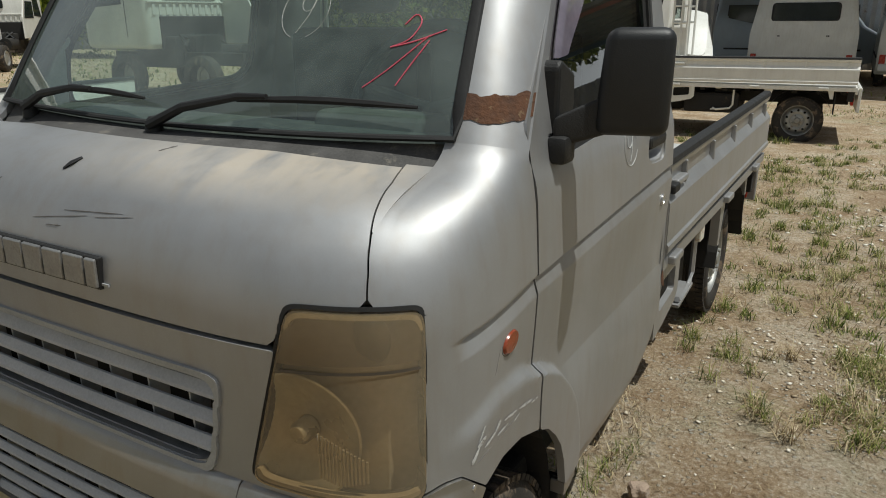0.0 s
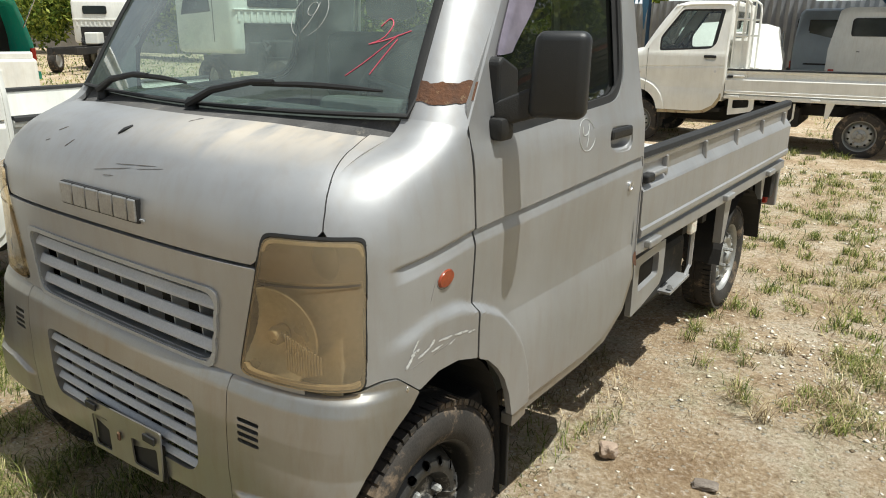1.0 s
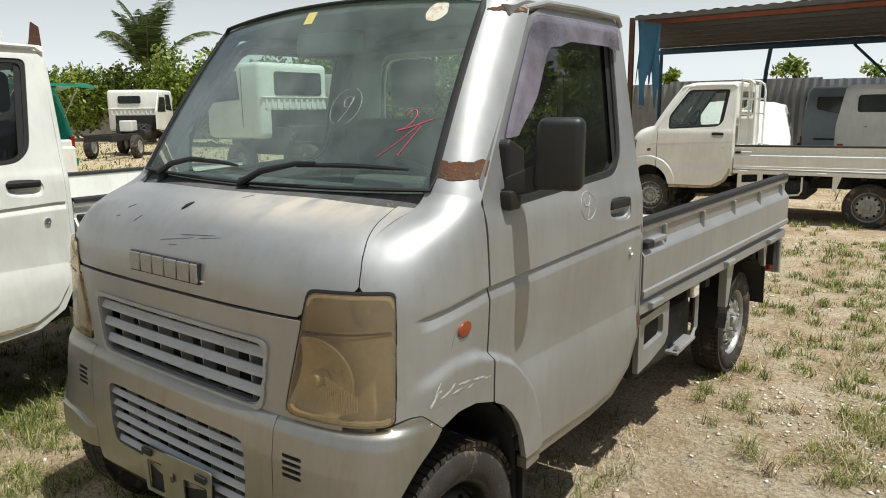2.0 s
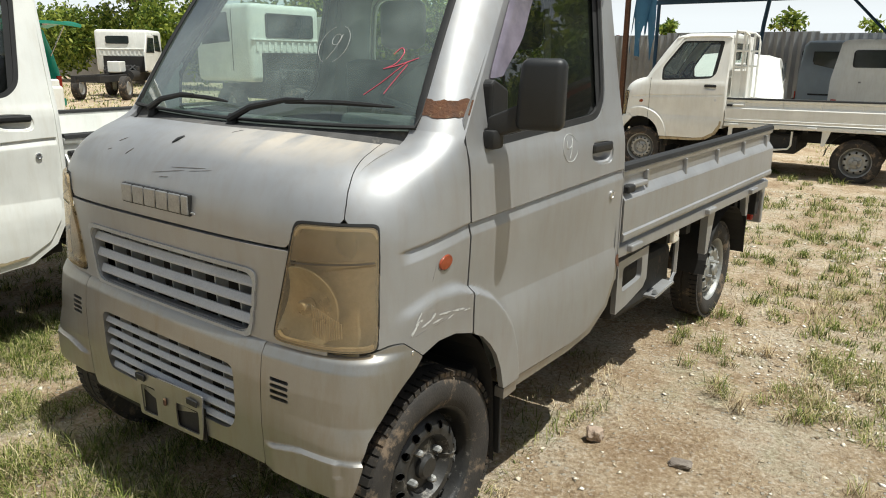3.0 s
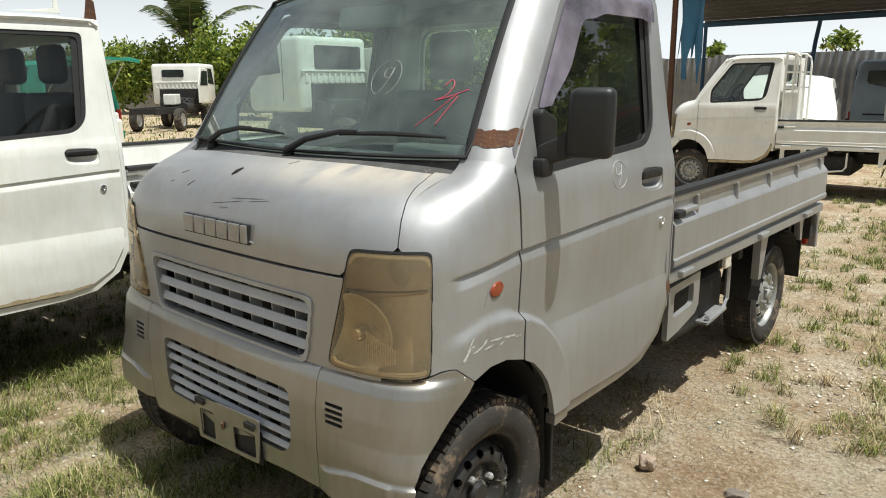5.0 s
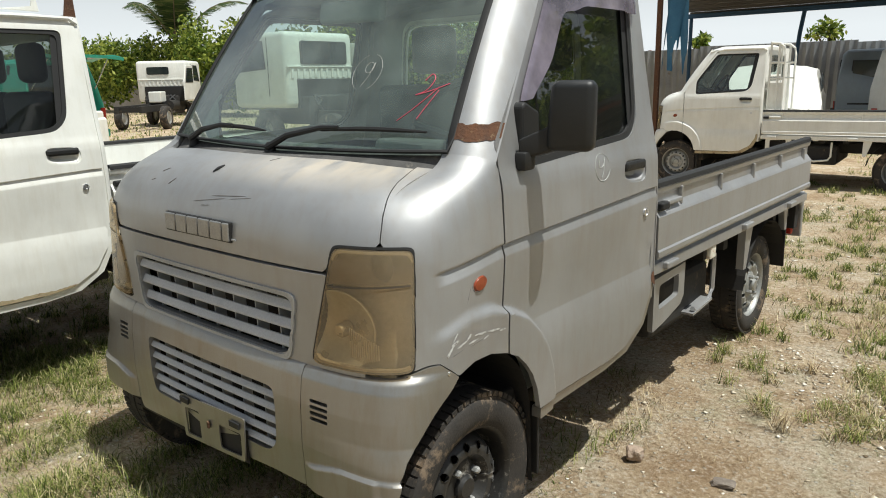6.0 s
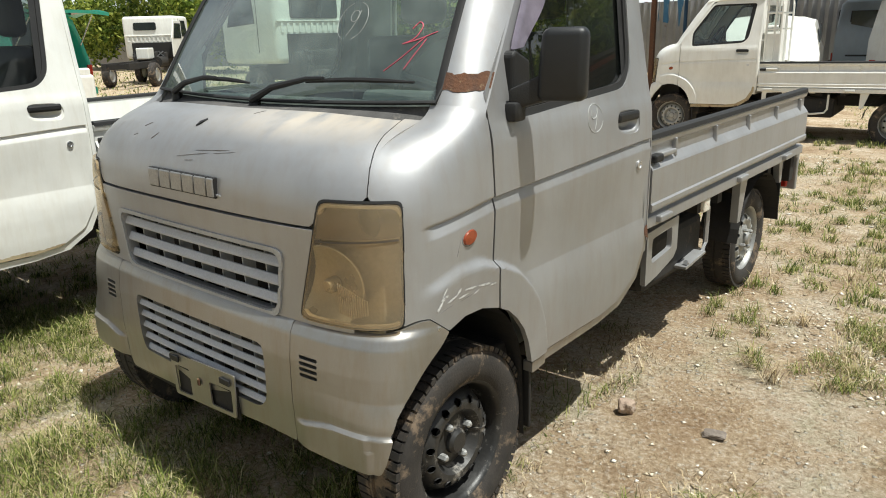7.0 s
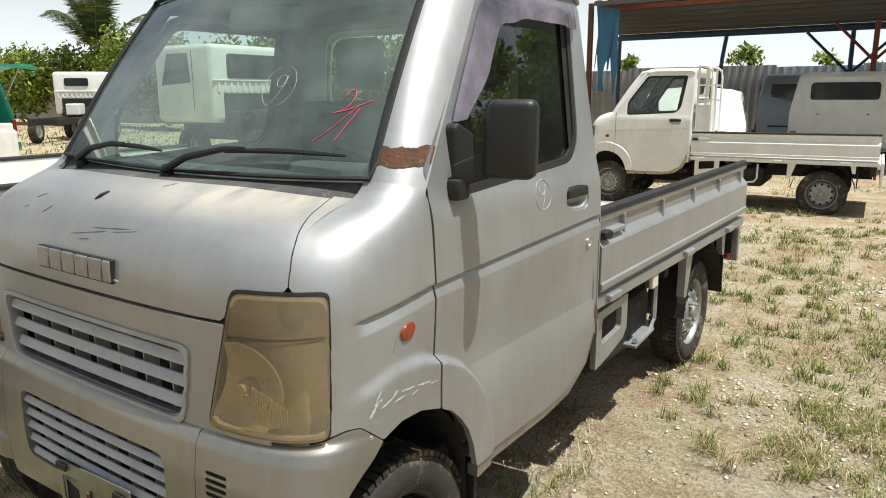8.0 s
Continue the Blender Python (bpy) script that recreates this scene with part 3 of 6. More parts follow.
def wheel(parent, y, outer, r, rim_mat, holes, hole_r, dish, flip, z):
    s = -1 if flip else 1
    w = tyre_bm(outer, y, z, r, 0.145)
    ty = part("tyre", flipped(w) if flip else w, M_RUBBER, parent, "worn dusty black tyre with blocky tread", True)
    lug = bmesh.new()
    count = 66
    for k in range(count):
        a = k * math.tau / count
        m = pose(outer, y, z) @ Matrix.Rotation(a, 4, "X")
        box_into(lug, -0.046, -0.006, -0.0095, 0.0095, r * 0.955, r + 0.001, 0.0, m)
        box_into(lug, -0.140, -0.100, -0.0095, 0.0095, r * 0.955, r + 0.001, 0.0, m)
    tr = part("tread", flipped(lug) if flip else lug, M_RUBBER, ty)
    tr["kind"] = "stuff"
    rim = rim_bm(outer - 0.016, y, z, r * 0.655, holes, hole_r, 0.66, dish)
    rm = part("rim", flipped(rim) if flip else rim, rim_mat, ty, "", True)
    back = lathe([(-0.11, 0.02), (-0.11, r * 0.64)], (outer - 0.016, y, z), "x", 32)
    part("brake_drum", flipped(back) if flip else back, M_DARK, ty)
    hub = lathe([(dish[0] - 0.02, r * 0.14), (dish[0] + 0.012, r * 0.13), (dish[0] + 0.020, r * 0.10), (dish[0] + 0.021, 0.0005)], (outer - 0.016, y, z), "x", 20)
    part("hub_cap", flipped(hub) if flip else hub, rim_mat, ty, "", True)
    for k in range(4):
        a = k * math.pi / 2 + 0.5
        c = (outer - 0.016, y + r * 0.215 * math.cos(a), z + r * 0.215 * math.sin(a))
        nut = lathe([(dish[0] - 0.01, 0.010), (dish[0] + 0.014, 0.010), (dish[0] + 0.019, 0.006), (dish[0] + 0.02, 0.0005)], c, "x", 6)
        part("wheel_nut", flipped(nut) if flip else nut, M_STEEL, ty)


def both(name, bm, mat, parent, label="", smooth=True):
    """A part on each side of the truck."""
    b2 = flipped(bm)
    return part(name, bm, mat, parent, label, smooth), part(name, b2, mat, parent, label, smooth)


def small_truck(name, label):
    t = thing(name, label, "pickup truck", group="small flatbed trucks")
    P = M_SILVER
    # bonnet
    def hood_in(p):
        return max(abs(p[0]) - bonnet_edge(p[2]) + 0.0012, 0.893 - p[2], p[1] - 0.322 - 0.30 * p[0] ** 2, lamp_hole(p))
    def lamp_hole(p):
        return -(lamp_in(p) - 0.003)
    hood_v0 = (np.interp(0.885, PROF_Z, range(len(PROF)))) / (len(PROF) - 1)
    hood_v1 = (np.interp(1.130, PROF_Z, range(len(PROF)))) / (len(PROF) - 1)
    hood = part("bonnet", sheet(span(-0.86, 0.86, 90), span(hood_v0, hood_v1, 44), nose_v, hood_in, 0.014), P, t, "silver bonnet with stained worn clear coat and small dents", True)
    # front corner panels
    def fender_in(p):
        inner = bonnet_edge(p[2]) + 0.0012 if p[2] < 1.043 else 0.6017
        return max(inner - p[0], p[1] - 0.5285, 0.003 - bumper_joint(p[1], p[2]), -polygon((p[1], p[2]), ARCH), lamp_hole(p))
    zs = levels(0.62, 0.80, 0.007, (5,))[:-1] + levels(0.80, TOP_LEVEL, 0.011, (0.905,))
    fs = sheet(span(0.45, 0.72, 40) + span(0.72, 1.0, 70)[1:], [(z - 0.62) / (TOP_LEVEL - 0.62) for z in zs] + span(1, 2, 14)[1:], corner_at, fender_in, 0.012)
    fender = both("front_fender", fs, P, t)
    def shoulder_in(p):
        return max(bonnet_edge(p[2]) + 0.0012 - p[0], p[0] - 0.6022, 1.042 - p[2], p[1] - 0.335 - 0.30 * p[0] ** 2)
    sh = sheet(span(0.48, 0.90, 110), span(v_of_z(1.035), hood_v1 + 0.02, 44), nose_v, shoulder_in, 0.012)
    for f, b in zip(fender, (sh, flipped(sh))):
        part("shoulder", b, P, f, "", True)
    # grille surround
    def panel_in(p):
        return max(abs(p[0]) - 0.60, 0.652 - p[2], p[2] - 0.886, lamp_hole(p), -convex((p[0], p[2]), GRILLE_1, 0.025))
    panel = part("grille_panel", sheet(span(-0.8, 0.8, 110), span(0.63, 0.90, 34), lambda f, z: nose_z(f, z, 0.003), panel_in, 0.03), P, t, "", True)
    def ring_in(p):
        g = convex((p[0], p[2]), GRILLE_1, 0.025)
        return max(g - 0.014, -(g - 0.003))
    part("grille_rim", sheet(span(-0.55, 0.55, 110), span(0.63, 0.84, 40), lambda f, z: nose_z(f, z, 0.008), ring_in, 0.010), M_GREYPLASTIC, panel, "", True)
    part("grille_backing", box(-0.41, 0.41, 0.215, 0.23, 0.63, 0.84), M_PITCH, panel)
    def slat(z, hw, y_in, prof, bow):
        bm = bmesh.new()
        rows = [[bm.verts.new((x, y_in + bow * (x / 0.735) ** 2 + a, z + b)) for a, b in prof] for x in span(-hw, hw, 24)]
        for ra, rb in zip(rows, rows[1:]):
            for i in range(len(prof)):
                j = (i + 1) % len(prof)
                bm.faces.new((ra[i], rb[i], rb[j], ra[j]))
        bm.faces.new(rows[0])
        bm.faces.new(rows[-1][::-1])
        return bm
    for k in range(3):
        z = 0.680 + k * 0.049
        part("grille_slat", slat(z, lerp_at(z, (0.66, 0.813), (0.360, 0.386)), 0.143, [(0.0, 0.0), (0.002, -0.003), (0.012, 0.004), (0.016, 0.018), (0.014, 0.0205), (0.010, 0.020), (0.001, 0.005)], 0.02), M_SLAT, panel)
    for k in range(7):
        x = -0.30 + k * 0.10
        part("grille_fin", prism([(0.166, 0.655), (0.200, 0.655), (0.200, 0.818), (0.160, 0.818)], "x", x - 0.0020, x + 0.0020), M_GREYPLASTIC, panel)
    # bumper
    def bumper_at(f, z):
        y0 = lerp_at(z, (0.26, 0.30, 0.34, 0.40, 0.45, 0.56, 0.625, 0.648, 0.664), (0.135, 0.120, 0.113, 0.110, 0.107, 0.110, 0.118, 0.130, 0.156))
        p = Vector(nose(f, y0, z, 0.0, 0.50))
        lip = 0.011 * ease((0.402 + 0.022 * ease((abs(p.x) - 0.43) / 0.14) - z) / 0.011 + 0.5) * ease((abs(p.x) - 0.41) / 0.06)
        p.y -= lip * (1 if abs(p.x) < 0.66 else 0.5)
        p.x += math.copysign(lip * 0.8 * ease((abs(p.x) - 0.6) / 0.1), p.x)
        return p
    def bumper_in(p):
        foot = lerp_at(p[0], (-0.6, -0.45, 0.30, 0.6), (0.300, 0.295, 0.336, 0.330))
        return max(foot - p[2], bumper_joint(p[1], p[2]), -polygon((p[1], p[2]), ARCH), -convex((p[0], p[2]), GRILLE_2, 0.02))
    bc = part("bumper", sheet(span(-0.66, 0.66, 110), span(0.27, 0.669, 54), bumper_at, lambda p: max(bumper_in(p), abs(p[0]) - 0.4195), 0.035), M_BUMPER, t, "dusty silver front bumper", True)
    def slit(p):
        return -min(max(abs(p[0] - 0.482) - 0.030, abs(p[2] - z) - 0.0045) for z in (0.575, 0.560, 0.545, 0.530))
    fs = [0.40 + 0.60 * k / 90 for k in range(91)]
    bs = sheet(fs, span(0.27, 0.69, 112), bumper_at, lambda p: max(bumper_in(p), 0.4215 - p[0], slit(p)), 0.02)
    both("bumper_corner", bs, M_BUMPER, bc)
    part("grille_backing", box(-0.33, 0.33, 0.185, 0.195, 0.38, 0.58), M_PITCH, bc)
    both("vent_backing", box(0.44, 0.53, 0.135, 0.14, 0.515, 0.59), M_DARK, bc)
    for k in range(5):
        z = 0.396 + k * 0.0355
        part("grille_slat", slat(z, lerp_at(z, (0.385, 0.424, 0.573), (0.300, 0.322, 0.317)), 0.117, [(0.0, 0.0), (0.001, -0.002), (0.010, 0.003), (0.013, 0.011), (0.011, 0.0135), (0.008, 0.013), (0.001, 0.004)], 0.02), M_SLAT, bc)
    for k in range(6):
        x = -0.26 + k * 0.10
        part("grille_fin", box(x - 0.0020, x + 0.0020, 0.140, 0.17, 0.390, 0.570), M_GREYPLASTIC, bc)
    part("valance", box(-0.52, -0.04, 0.160, 0.180, 0.255, 0.345, 0.006), M_DARK, bc)
    # headlamps
    def lens_at(f, z):
        return nose_z(f, z, 0.010)
    def lens_in(p):
        return lamp_in(p) + 0.001
    us, vs = span(0.34, 0.92, 120), span(0.63, 0.985, 80)
    def trim_in(p):
        d = lamp_in(p)
        return max(d - 0.0045, -(d + 0.0015))
    def split_in(p):
        line = lerp_at(abs(p[0]) + p[1], (0.62, 0.95), (0.862, 0.878))
        return max(lamp_in(p) + 0.010, abs(p[2] - line) - 0.0022)
    def skin_y(x, z):
        lx, ly, ld, ldrop = outline(float(np.interp(z, PROF_Z, PROF_Y)), z)
        return float(np.interp(x, lx, ly))
    def edge_in(p):
        d = lamp_in(p)
        return max(d + 0.0045, -(d + 0.0110))
    def upper_in(p):
        line = lerp_at(abs(p[0]) + p[1], (0.62, 0.95), (0.862, 0.878))
        return max(lamp_in(p) + 0.002, line - p[2])
    for flip in (False, True):
        g = (lambda b: flipped(b)) if flip else (lambda b: b)
        body = sheet(us, vs, lambda f, z: nose_z(f, z, -0.034), lambda p: lamp_in(p) - 0.034, 0.0)
        hl = part("headlamp", g(body), M_LAMPBODY, t, "headlamp with a sun-yellowed hazy cover", True)
        part("lamp_cover", g(sheet(us, vs, lens_at, lens_in, 0.008)), M_LENS, hl, "yellowed hazy plastic cover", True)
        part("lamp_trim", g(sheet(us, vs, lambda f, z: nose_z(f, z, 0.002), trim_in, 0.03)), M_SEAL, hl, "", True)
        part("cover_edge", g(sheet(us, vs, lambda f, z: nose_z(f, z, 0.0075), lambda p: max(edge_in(p), 0.925 - p[2]), 0.012)), M_LENSEDGE, hl, "pale thick rim of the cover", True)
        part("cover_edge", g(sheet(us, vs, lambda f, z: nose_z(f, z, 0.0075), lambda p: max(edge_in(p), p[2] - 0.688), 0.012)), M_LENSEDGE, hl, "", True)
        part("indicator_chamber", g(sheet(us, vs, lambda f, z: nose_z(f, z, -0.006), upper_in, 0.02)), M_INDICATOR, hl, "", True)
        part("cover_joint", g(sheet(us, span(0.85, 0.89, 40), lambda f, z: nose_z(f, z, 0.0115), split_in, 0.0)), M_BULB, hl, "", True)
        dish = lathe([(0.010, 0.100), (0.009, 0.097), (0.014, 0.088), (0.026, 0.068), (0.036, 0.045), (0.040, 0.020)], (0.520, 0.0, 0.752), "y", 48)
        for v in dish.verts:
            v.co.y += skin_y(min(v.co.x, 0.62), v.co.z) - 0.006
        part("reflector", g(dish), M_DISH, hl, "", True)
        blb = lathe([(-0.002, 0.0005), (-0.001, 0.013), (0.006, 0.018), (0.030, 0.018)], (0.520, skin_y(0.520, 0.752) + 0.006, 0.752), "y", 20)
        part("bulb_shield", g(blb), M_DISH, hl, "", True)
        for k in range(14):
            x = 0.566 + k * 0.0052
            y = skin_y(x, 0.73) - 0.0080
            part("lamp_flute", g(tube([(x, y, 0.690 + 0.0016 * abs(k - 6)), (x, y, 0.772 - k * 0.0028)], 0.0020, 6)), M_DISH, hl)
        tb = lathe([(-0.003, 0.0005), (0.0, 0.020), (0.006, 0.032), (0.014, 0.042)], (0.618, skin_y(0.618, 0.915) + 0.004, 0.915), "y", 28)
        part("indicator_bulb", g(tb), M_BULB, hl, "", True)
    # maker's badge as plain raised blocks
    badge = part("badge", box(-0.146, 0.180, 0.1305, 0.1335, 0.929, 0.933), M_GREYPLASTIC, hood, "row of raised chrome badge blocks")
    for k in range(6):
        x = -0.147 + k * 0.0565
        w = 0.050 if k < 5 else 0.026
        bm = prism([(x, 0.926), (x + w, 0.926), (x + w + 0.002, 0.974), (x + 0.002, 0.974)], "y", 0.122, 0.136, 0.0025)
        part("badge_edge", prism([(x - 0.003, 0.922), (x + w + 0.002, 0.922), (x + w + 0.005, 0.976), (x, 0.976)], "y", 0.127, 0.138, 0.002), M_BLACK, badge)
        part("badge_block", bm, M_BADGE, badge)
    # side marker lamps
    mk = lathe([(-0.004, 0.026), (0.004, 0.026), (0.009, 0.022), (0.010, 0.0005)], (0.728, 0.433, 0.843), "x", 28)
    for v in mk.verts:
        v.co.z = 0.843 + (v.co.z - 0.843) * 0.72 + (v.co.y - 0.433) * 0.12
    mr = lathe([(-0.004, 0.031), (0.003, 0.031), (0.005, 0.028), (0.003, 0.026)], (0.728, 0.433, 0.843), "x", 28)
    for v in mr.verts:
        v.co.z = 0.843 + (v.co.z - 0.843) * 0.72 + (v.co.y - 0.433) * 0.12
    for lens_part, rim_part in zip(both("side_marker", mk, M_ORANGE, t, "orange oval side marker lamp"), (mr, flipped(mr))):
        part("marker_rim", rim_part, M_SEAL, lens_part, "", True)
    # doors
    def door_in(p, w=WINDOW):
        q = (p[1], p[2])
        base = 0.4245
        return max(polygon(q, DOOR), base - p[2], 0.5325 - p[1], -(polygon(q, ARCH)), -convex(q, w, 0.022), -convex(q, HANDLE, 0.03))
    ds = sheet(span(0.52, 0.84, 64) + span(0.84, 1.43, 56)[1:], levels(0.40, 0.80, 0.007, (0.688,))[:-1] + levels(0.80, 1.615, 0.011, (0.918,)), lambda y, z: side(y, along_crease(y, z)), door_in, 0.016)
    df = sheet(span(0.52, 0.84, 64) + span(0.84, 1.43, 56)[1:], levels(0.40, 0.80, 0.007, (0.688,))[:-1] + levels(0.80, 1.615, 0.011, (0.918,)), lambda y, z: side(y, along_crease(y, z)), lambda p: door_in(p, WINDOW_FAR), 0.016)
    doors = part("door", ds, P, t, "", True), part("door", flipped(df), P, t, "", True)
    df.free()
    sill = sheet(span(0.69, 1.42, 60), span(0.35, 0.72, 40), lambda y, z: side(y, z, -0.006), lambda p: max(polygon((p[1], p[2]), [(0.70, 0.385), (1.10, 0.392), (1.25, 0.41), (1.36, 0.48), (1.412, 0.58), (1.418, 0.70), (1.40, 0.70), (1.39, 0.60), (1.32, 0.515), (1.20, 0.452), (1.08, 0.4175), (0.70, 0.4175)]), -(polygon((p[1], p[2]), ARCH))), 0.03)
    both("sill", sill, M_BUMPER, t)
    for dr, flip in zip(doors, (False, True)):
        g = flipped if flip else (lambda b: b.copy())
        w = WINDOW_FAR if flip else WINDOW
        inner = sheet(span(0.54, 1.41, 40), span(0.45, 1.60, 50), lambda y, z: (half_width(z) - 0.055, y, z), lambda p: max(polygon((p[1], p[2]), DOOR) + 0.012, -convex((p[1], p[2]), w, 0.022) + 0.018, -(polygon((p[1], p[2]), ARCH) - 0.03)), 0.0)
        glass = sheet(span(0.62, 1.39, 36), span(1.07, 1.59, 26), lambda y, z: (half_width(z) - 0.018, y, z), lambda p: convex((p[1], p[2]), w, 0.022) - 0.008, 0.0)
        seal = sheet(span(0.62, 1.395, 92), span(1.07, 1.59, 66), lambda y, z: (half_width(z) - 0.004, y, z), lambda p: (lambda d: max(d - 0.004, -(d + 0.018)))(convex((p[1], p[2]), w, 0.022)), 0.012)
        post = sheet(span(1.24, 1.38, 18), span(1.10, 1.58, 20), lambda y, z: (half_width(z) - 0.010, y, z), lambda p: max(convex((p[1], p[2]), w, 0.022), 1.252 + (p[2] - 1.15) * 0.13 - p[1]), 0.0)
        part("door_trim", g(inner), M_INNER, dr, "", True)
        part("door_glass", g(glass), M_SIDEGLASS if flip else M_DOORGLASS, dr, "", True)
        part("window_seal", g(seal), M_SEAL, dr, "", True)
        part("window_post", g(post), M_SEAL, dr, "", True) if not flip else None
        cup = sheet(span(1.16, 1.34, 30), span(0.98, 1.07, 20), lambda y, z: (half_width(z) + side_shape(y, z) - 0.004 - 0.022 * ease(-convex((y, z), [(1.178, 0.998), (1.322, 0.988), (1.322, 1.052), (1.178, 1.060)], 0.03) / 0.014), y, z), lambda p: convex((p[1], p[2]), HANDLE, 0.03) - 0.004, 0.0)
        part("handle_recess", g(cup), P, dr, "", True)
        lev = box(0.712, 0.734, 1.180, 1.320, 1.026, 1.058, 0.010)
        part("door_handle", g(lev), M_BLACK, dr, "black plastic pull handle")
        lk = lathe([(-0.003, 0.014), (0.004, 0.014), (0.005, 0.010), (0.002, 0.009), (0.002, 0.0005)], (side(1.325, 0.879)[0] + 0.001, 1.325, 0.879), "x", 20)
        part("door_lock", g(lk), M_CHROME, dr, "", True)
        for b in (inner, glass, seal, post):
            b.free()
        if flip:
            continue
        # outside mirror
        arm = prism([(0.632, 1.118), (0.645, 1.096), (0.690, 1.096), (0.712, 1.18), (0.710, 1.235), (0.648, 1.262), (0.634, 1.250)], "x", 0.676, 0.716, 0.007)
        mb = part("mirror_foot", g(arm), M_BLACK, dr)
        hb = bmesh.new()
        box_into(hb, -0.050, 0.072, -0.028, 0.030, 1.140, 1.312, 0.020, pose(0.814, 0.680, 0, 0, 0, 16), 4)
        for v in hb.verts:
            v.co.x += 0.10 * (v.co.z - 1.14) * (1 if v.co.x < 0.80 else 0.1)
        hd = part("mirror_head", g(hb), M_MIRRORCASE, dr, "black plastic door mirror", True)
        part("mirror_glass", g(box(-0.030, 0.060, 0.0305, 0.032, 1.157, 1.297, 0.0, pose(0.814, 0.680, 0, 0, 0, 16))), M_MIRROR, hd)
        ab = bmesh.new()
        box_into(ab, 0.0, 1.0, 0.0, 1.0, 0.0, 1.0, 0.12, None, 3)
        for v in ab.verts:
            q = v.co.copy()
            v.co = Vector((0.716 + 0.084 * q.x, 0.612 + 0.050 * q.x + (0.050 - 0.006 * q.x) * q.y, 1.118 + 0.026 * q.x + (0.052 + 0.016 * q.x) * q.z))
        part("mirror_arm", g(ab), M_BLACK, hd, "", True)
        part("mirror_knuckle", g(box(0.706, 0.744, 0.606, 0.656, 1.092, 1.140, 0.010)), M_BLACK, hd, "", True)
    # rear cab wall, corner posts, roof
    def wall_at(x, z):
        return (x, 1.425, z)
    def wall_in(p):
        return max(abs(p[0]) - (half_width(p[2]) - 0.008), 0.55 - p[2], p[2] - 1.63, -convex((p[0], p[2]), [(-0.42, 1.24), (0.42, 1.24), (0.40, 1.54), (-0.40, 1.54)], 0.05))
    ws = sheet(span(0.74, -0.74, 60), span(0.54, 1.64, 50), wall_at, wall_in, 0.03)
    cabwall = part("rear_wall", ws, P, t, "", True)
    part("rear_window", sheet(span(0.45, -0.45, 10), span(1.2, 1.58, 10), lambda x, z: (x, 1.418, z), lambda p: convex((p[0], p[2]), [(-0.42, 1.24), (0.42, 1.24), (0.40, 1.54), (-0.40, 1.54)], 0.05) - 0.01, 0.0), M_BACKGLASS, cabwall, "", True)
    part("window_rim", sheet(span(-0.45, 0.45, 60), span(1.2, 1.58, 40), lambda x, z: (x, 1.405, z), lambda p: (lambda d: max(d - 0.016, -(d + 0.008)))(convex((p[0], p[2]), [(-0.42, 1.24), (0.42, 1.24), (0.40, 1.54), (-0.40, 1.54)], 0.05)), 0.012), M_WHITE, cabwall, "", True)
    def roof_at(u, v):
        z_edge = 1.612
        x = 0.622 * u * (1 - 0.022 * ease((v - 0.8) / 0.2))
        y = 0.752 + (1.422 - 0.752) * v + 0.034 * u * u * (1 - v)
        crown = 0.052 * (1 - abs(u) ** 2.6)
        nose_down = -0.020 * (1 - ease(v / 0.14))
        tail = -0.045 * ease((v - 0.86) / 0.14) ** 1.5
        return (x, y, z_edge + crown + nose_down + tail)
    roof = part("roof", sheet(span(-1, 1, 44), span(0, 1, 44), roof_at, lambda p: -1, 0.025), P, t, "", True)
    corner = sheet(span(1.418, 1.440, 3), span(0.60, 1.62, 40), lambda y, z: (half_width(z) - 0.004 - 0.010 * ((y - 1.418) / 0.022) ** 2, y, z), lambda p: -1, 0.03)
    both("corner_post", corner, P, t)
    drip = tube([(half_width(1.60) - 0.004, 0.86, 1.592), (0.628, 0.95, 1.612), (0.628, 1.15, 1.616), (0.628, 1.39, 1.612), (0.622, 1.425, 1.59)], 0.009, 8)
    both("rain_gutter", drip, P, t)
    # pillars and windscreen
    pl = sheet(span(0, 1, 10), span(-0.015, 1.02, 30), pillar_at, lambda p: -1, 0.01)
    both("pillar", pl, P, t)
    part("windscreen", sheet(span(-1, 1, 24), span(0, 1, 16), glass_at, lambda p: -1, 0.0), M_GLASS, t, "dusty greenish windscreen", True)
    gk = bmesh.new()
    ring = [glass_at(u, 0.0, 0.003) for u in span(-1, 1, 16)] + [glass_at(1, v, 0.003) for v in span(0, 1, 14)[1:]] + [glass_at(u, 1.0, 0.003) for u in span(1, -1, 16)[1:]] + [glass_at(-1, v, 0.003) for v in span(1, 0, 14)[1:-1]]
    tube_into(gk, ring, 0.011, 8, True, 0.5)
    part("windscreen_seal", gk, M_SEAL, t, "", True)
    # cowl with wipers
    cowl = sheet(span(-1, 1, 30), span(0, 1, 10), lambda u, v: Vector((0.60 * u, (0.316 + 0.108 * u * u) * (1 - v) + (0.425 + 0.045 * u * u) * v, (1.113 - 0.030 * u * u) * (1 - v) + (1.126 + 0.012 * u * u) * v)), lambda p: -1, 0.02)
    cw = part("cowl", cowl, M_COWL, t, "black plastic cowl below the windscreen", True)
    for px, bend, tip, rise in ((-0.02, 0.20, 0.545, 0.085), (-0.47, -0.28, -0.06, 0.075)):
        def gp(x, v, o):
            return glass_at(x / 0.61, v, o)
        arm = [gp(px, -0.02, 0.022), gp(px * 0.6 + bend * 0.4, rise * 0.45, 0.034), gp(bend, rise * 0.95, 0.036), gp(bend + 0.06, rise, 0.034)]
        wp = part("wiper", tube(arm, [0.011, 0.009, 0.007, 0.005], 8), M_BLACK, t, "black windscreen wiper", True)
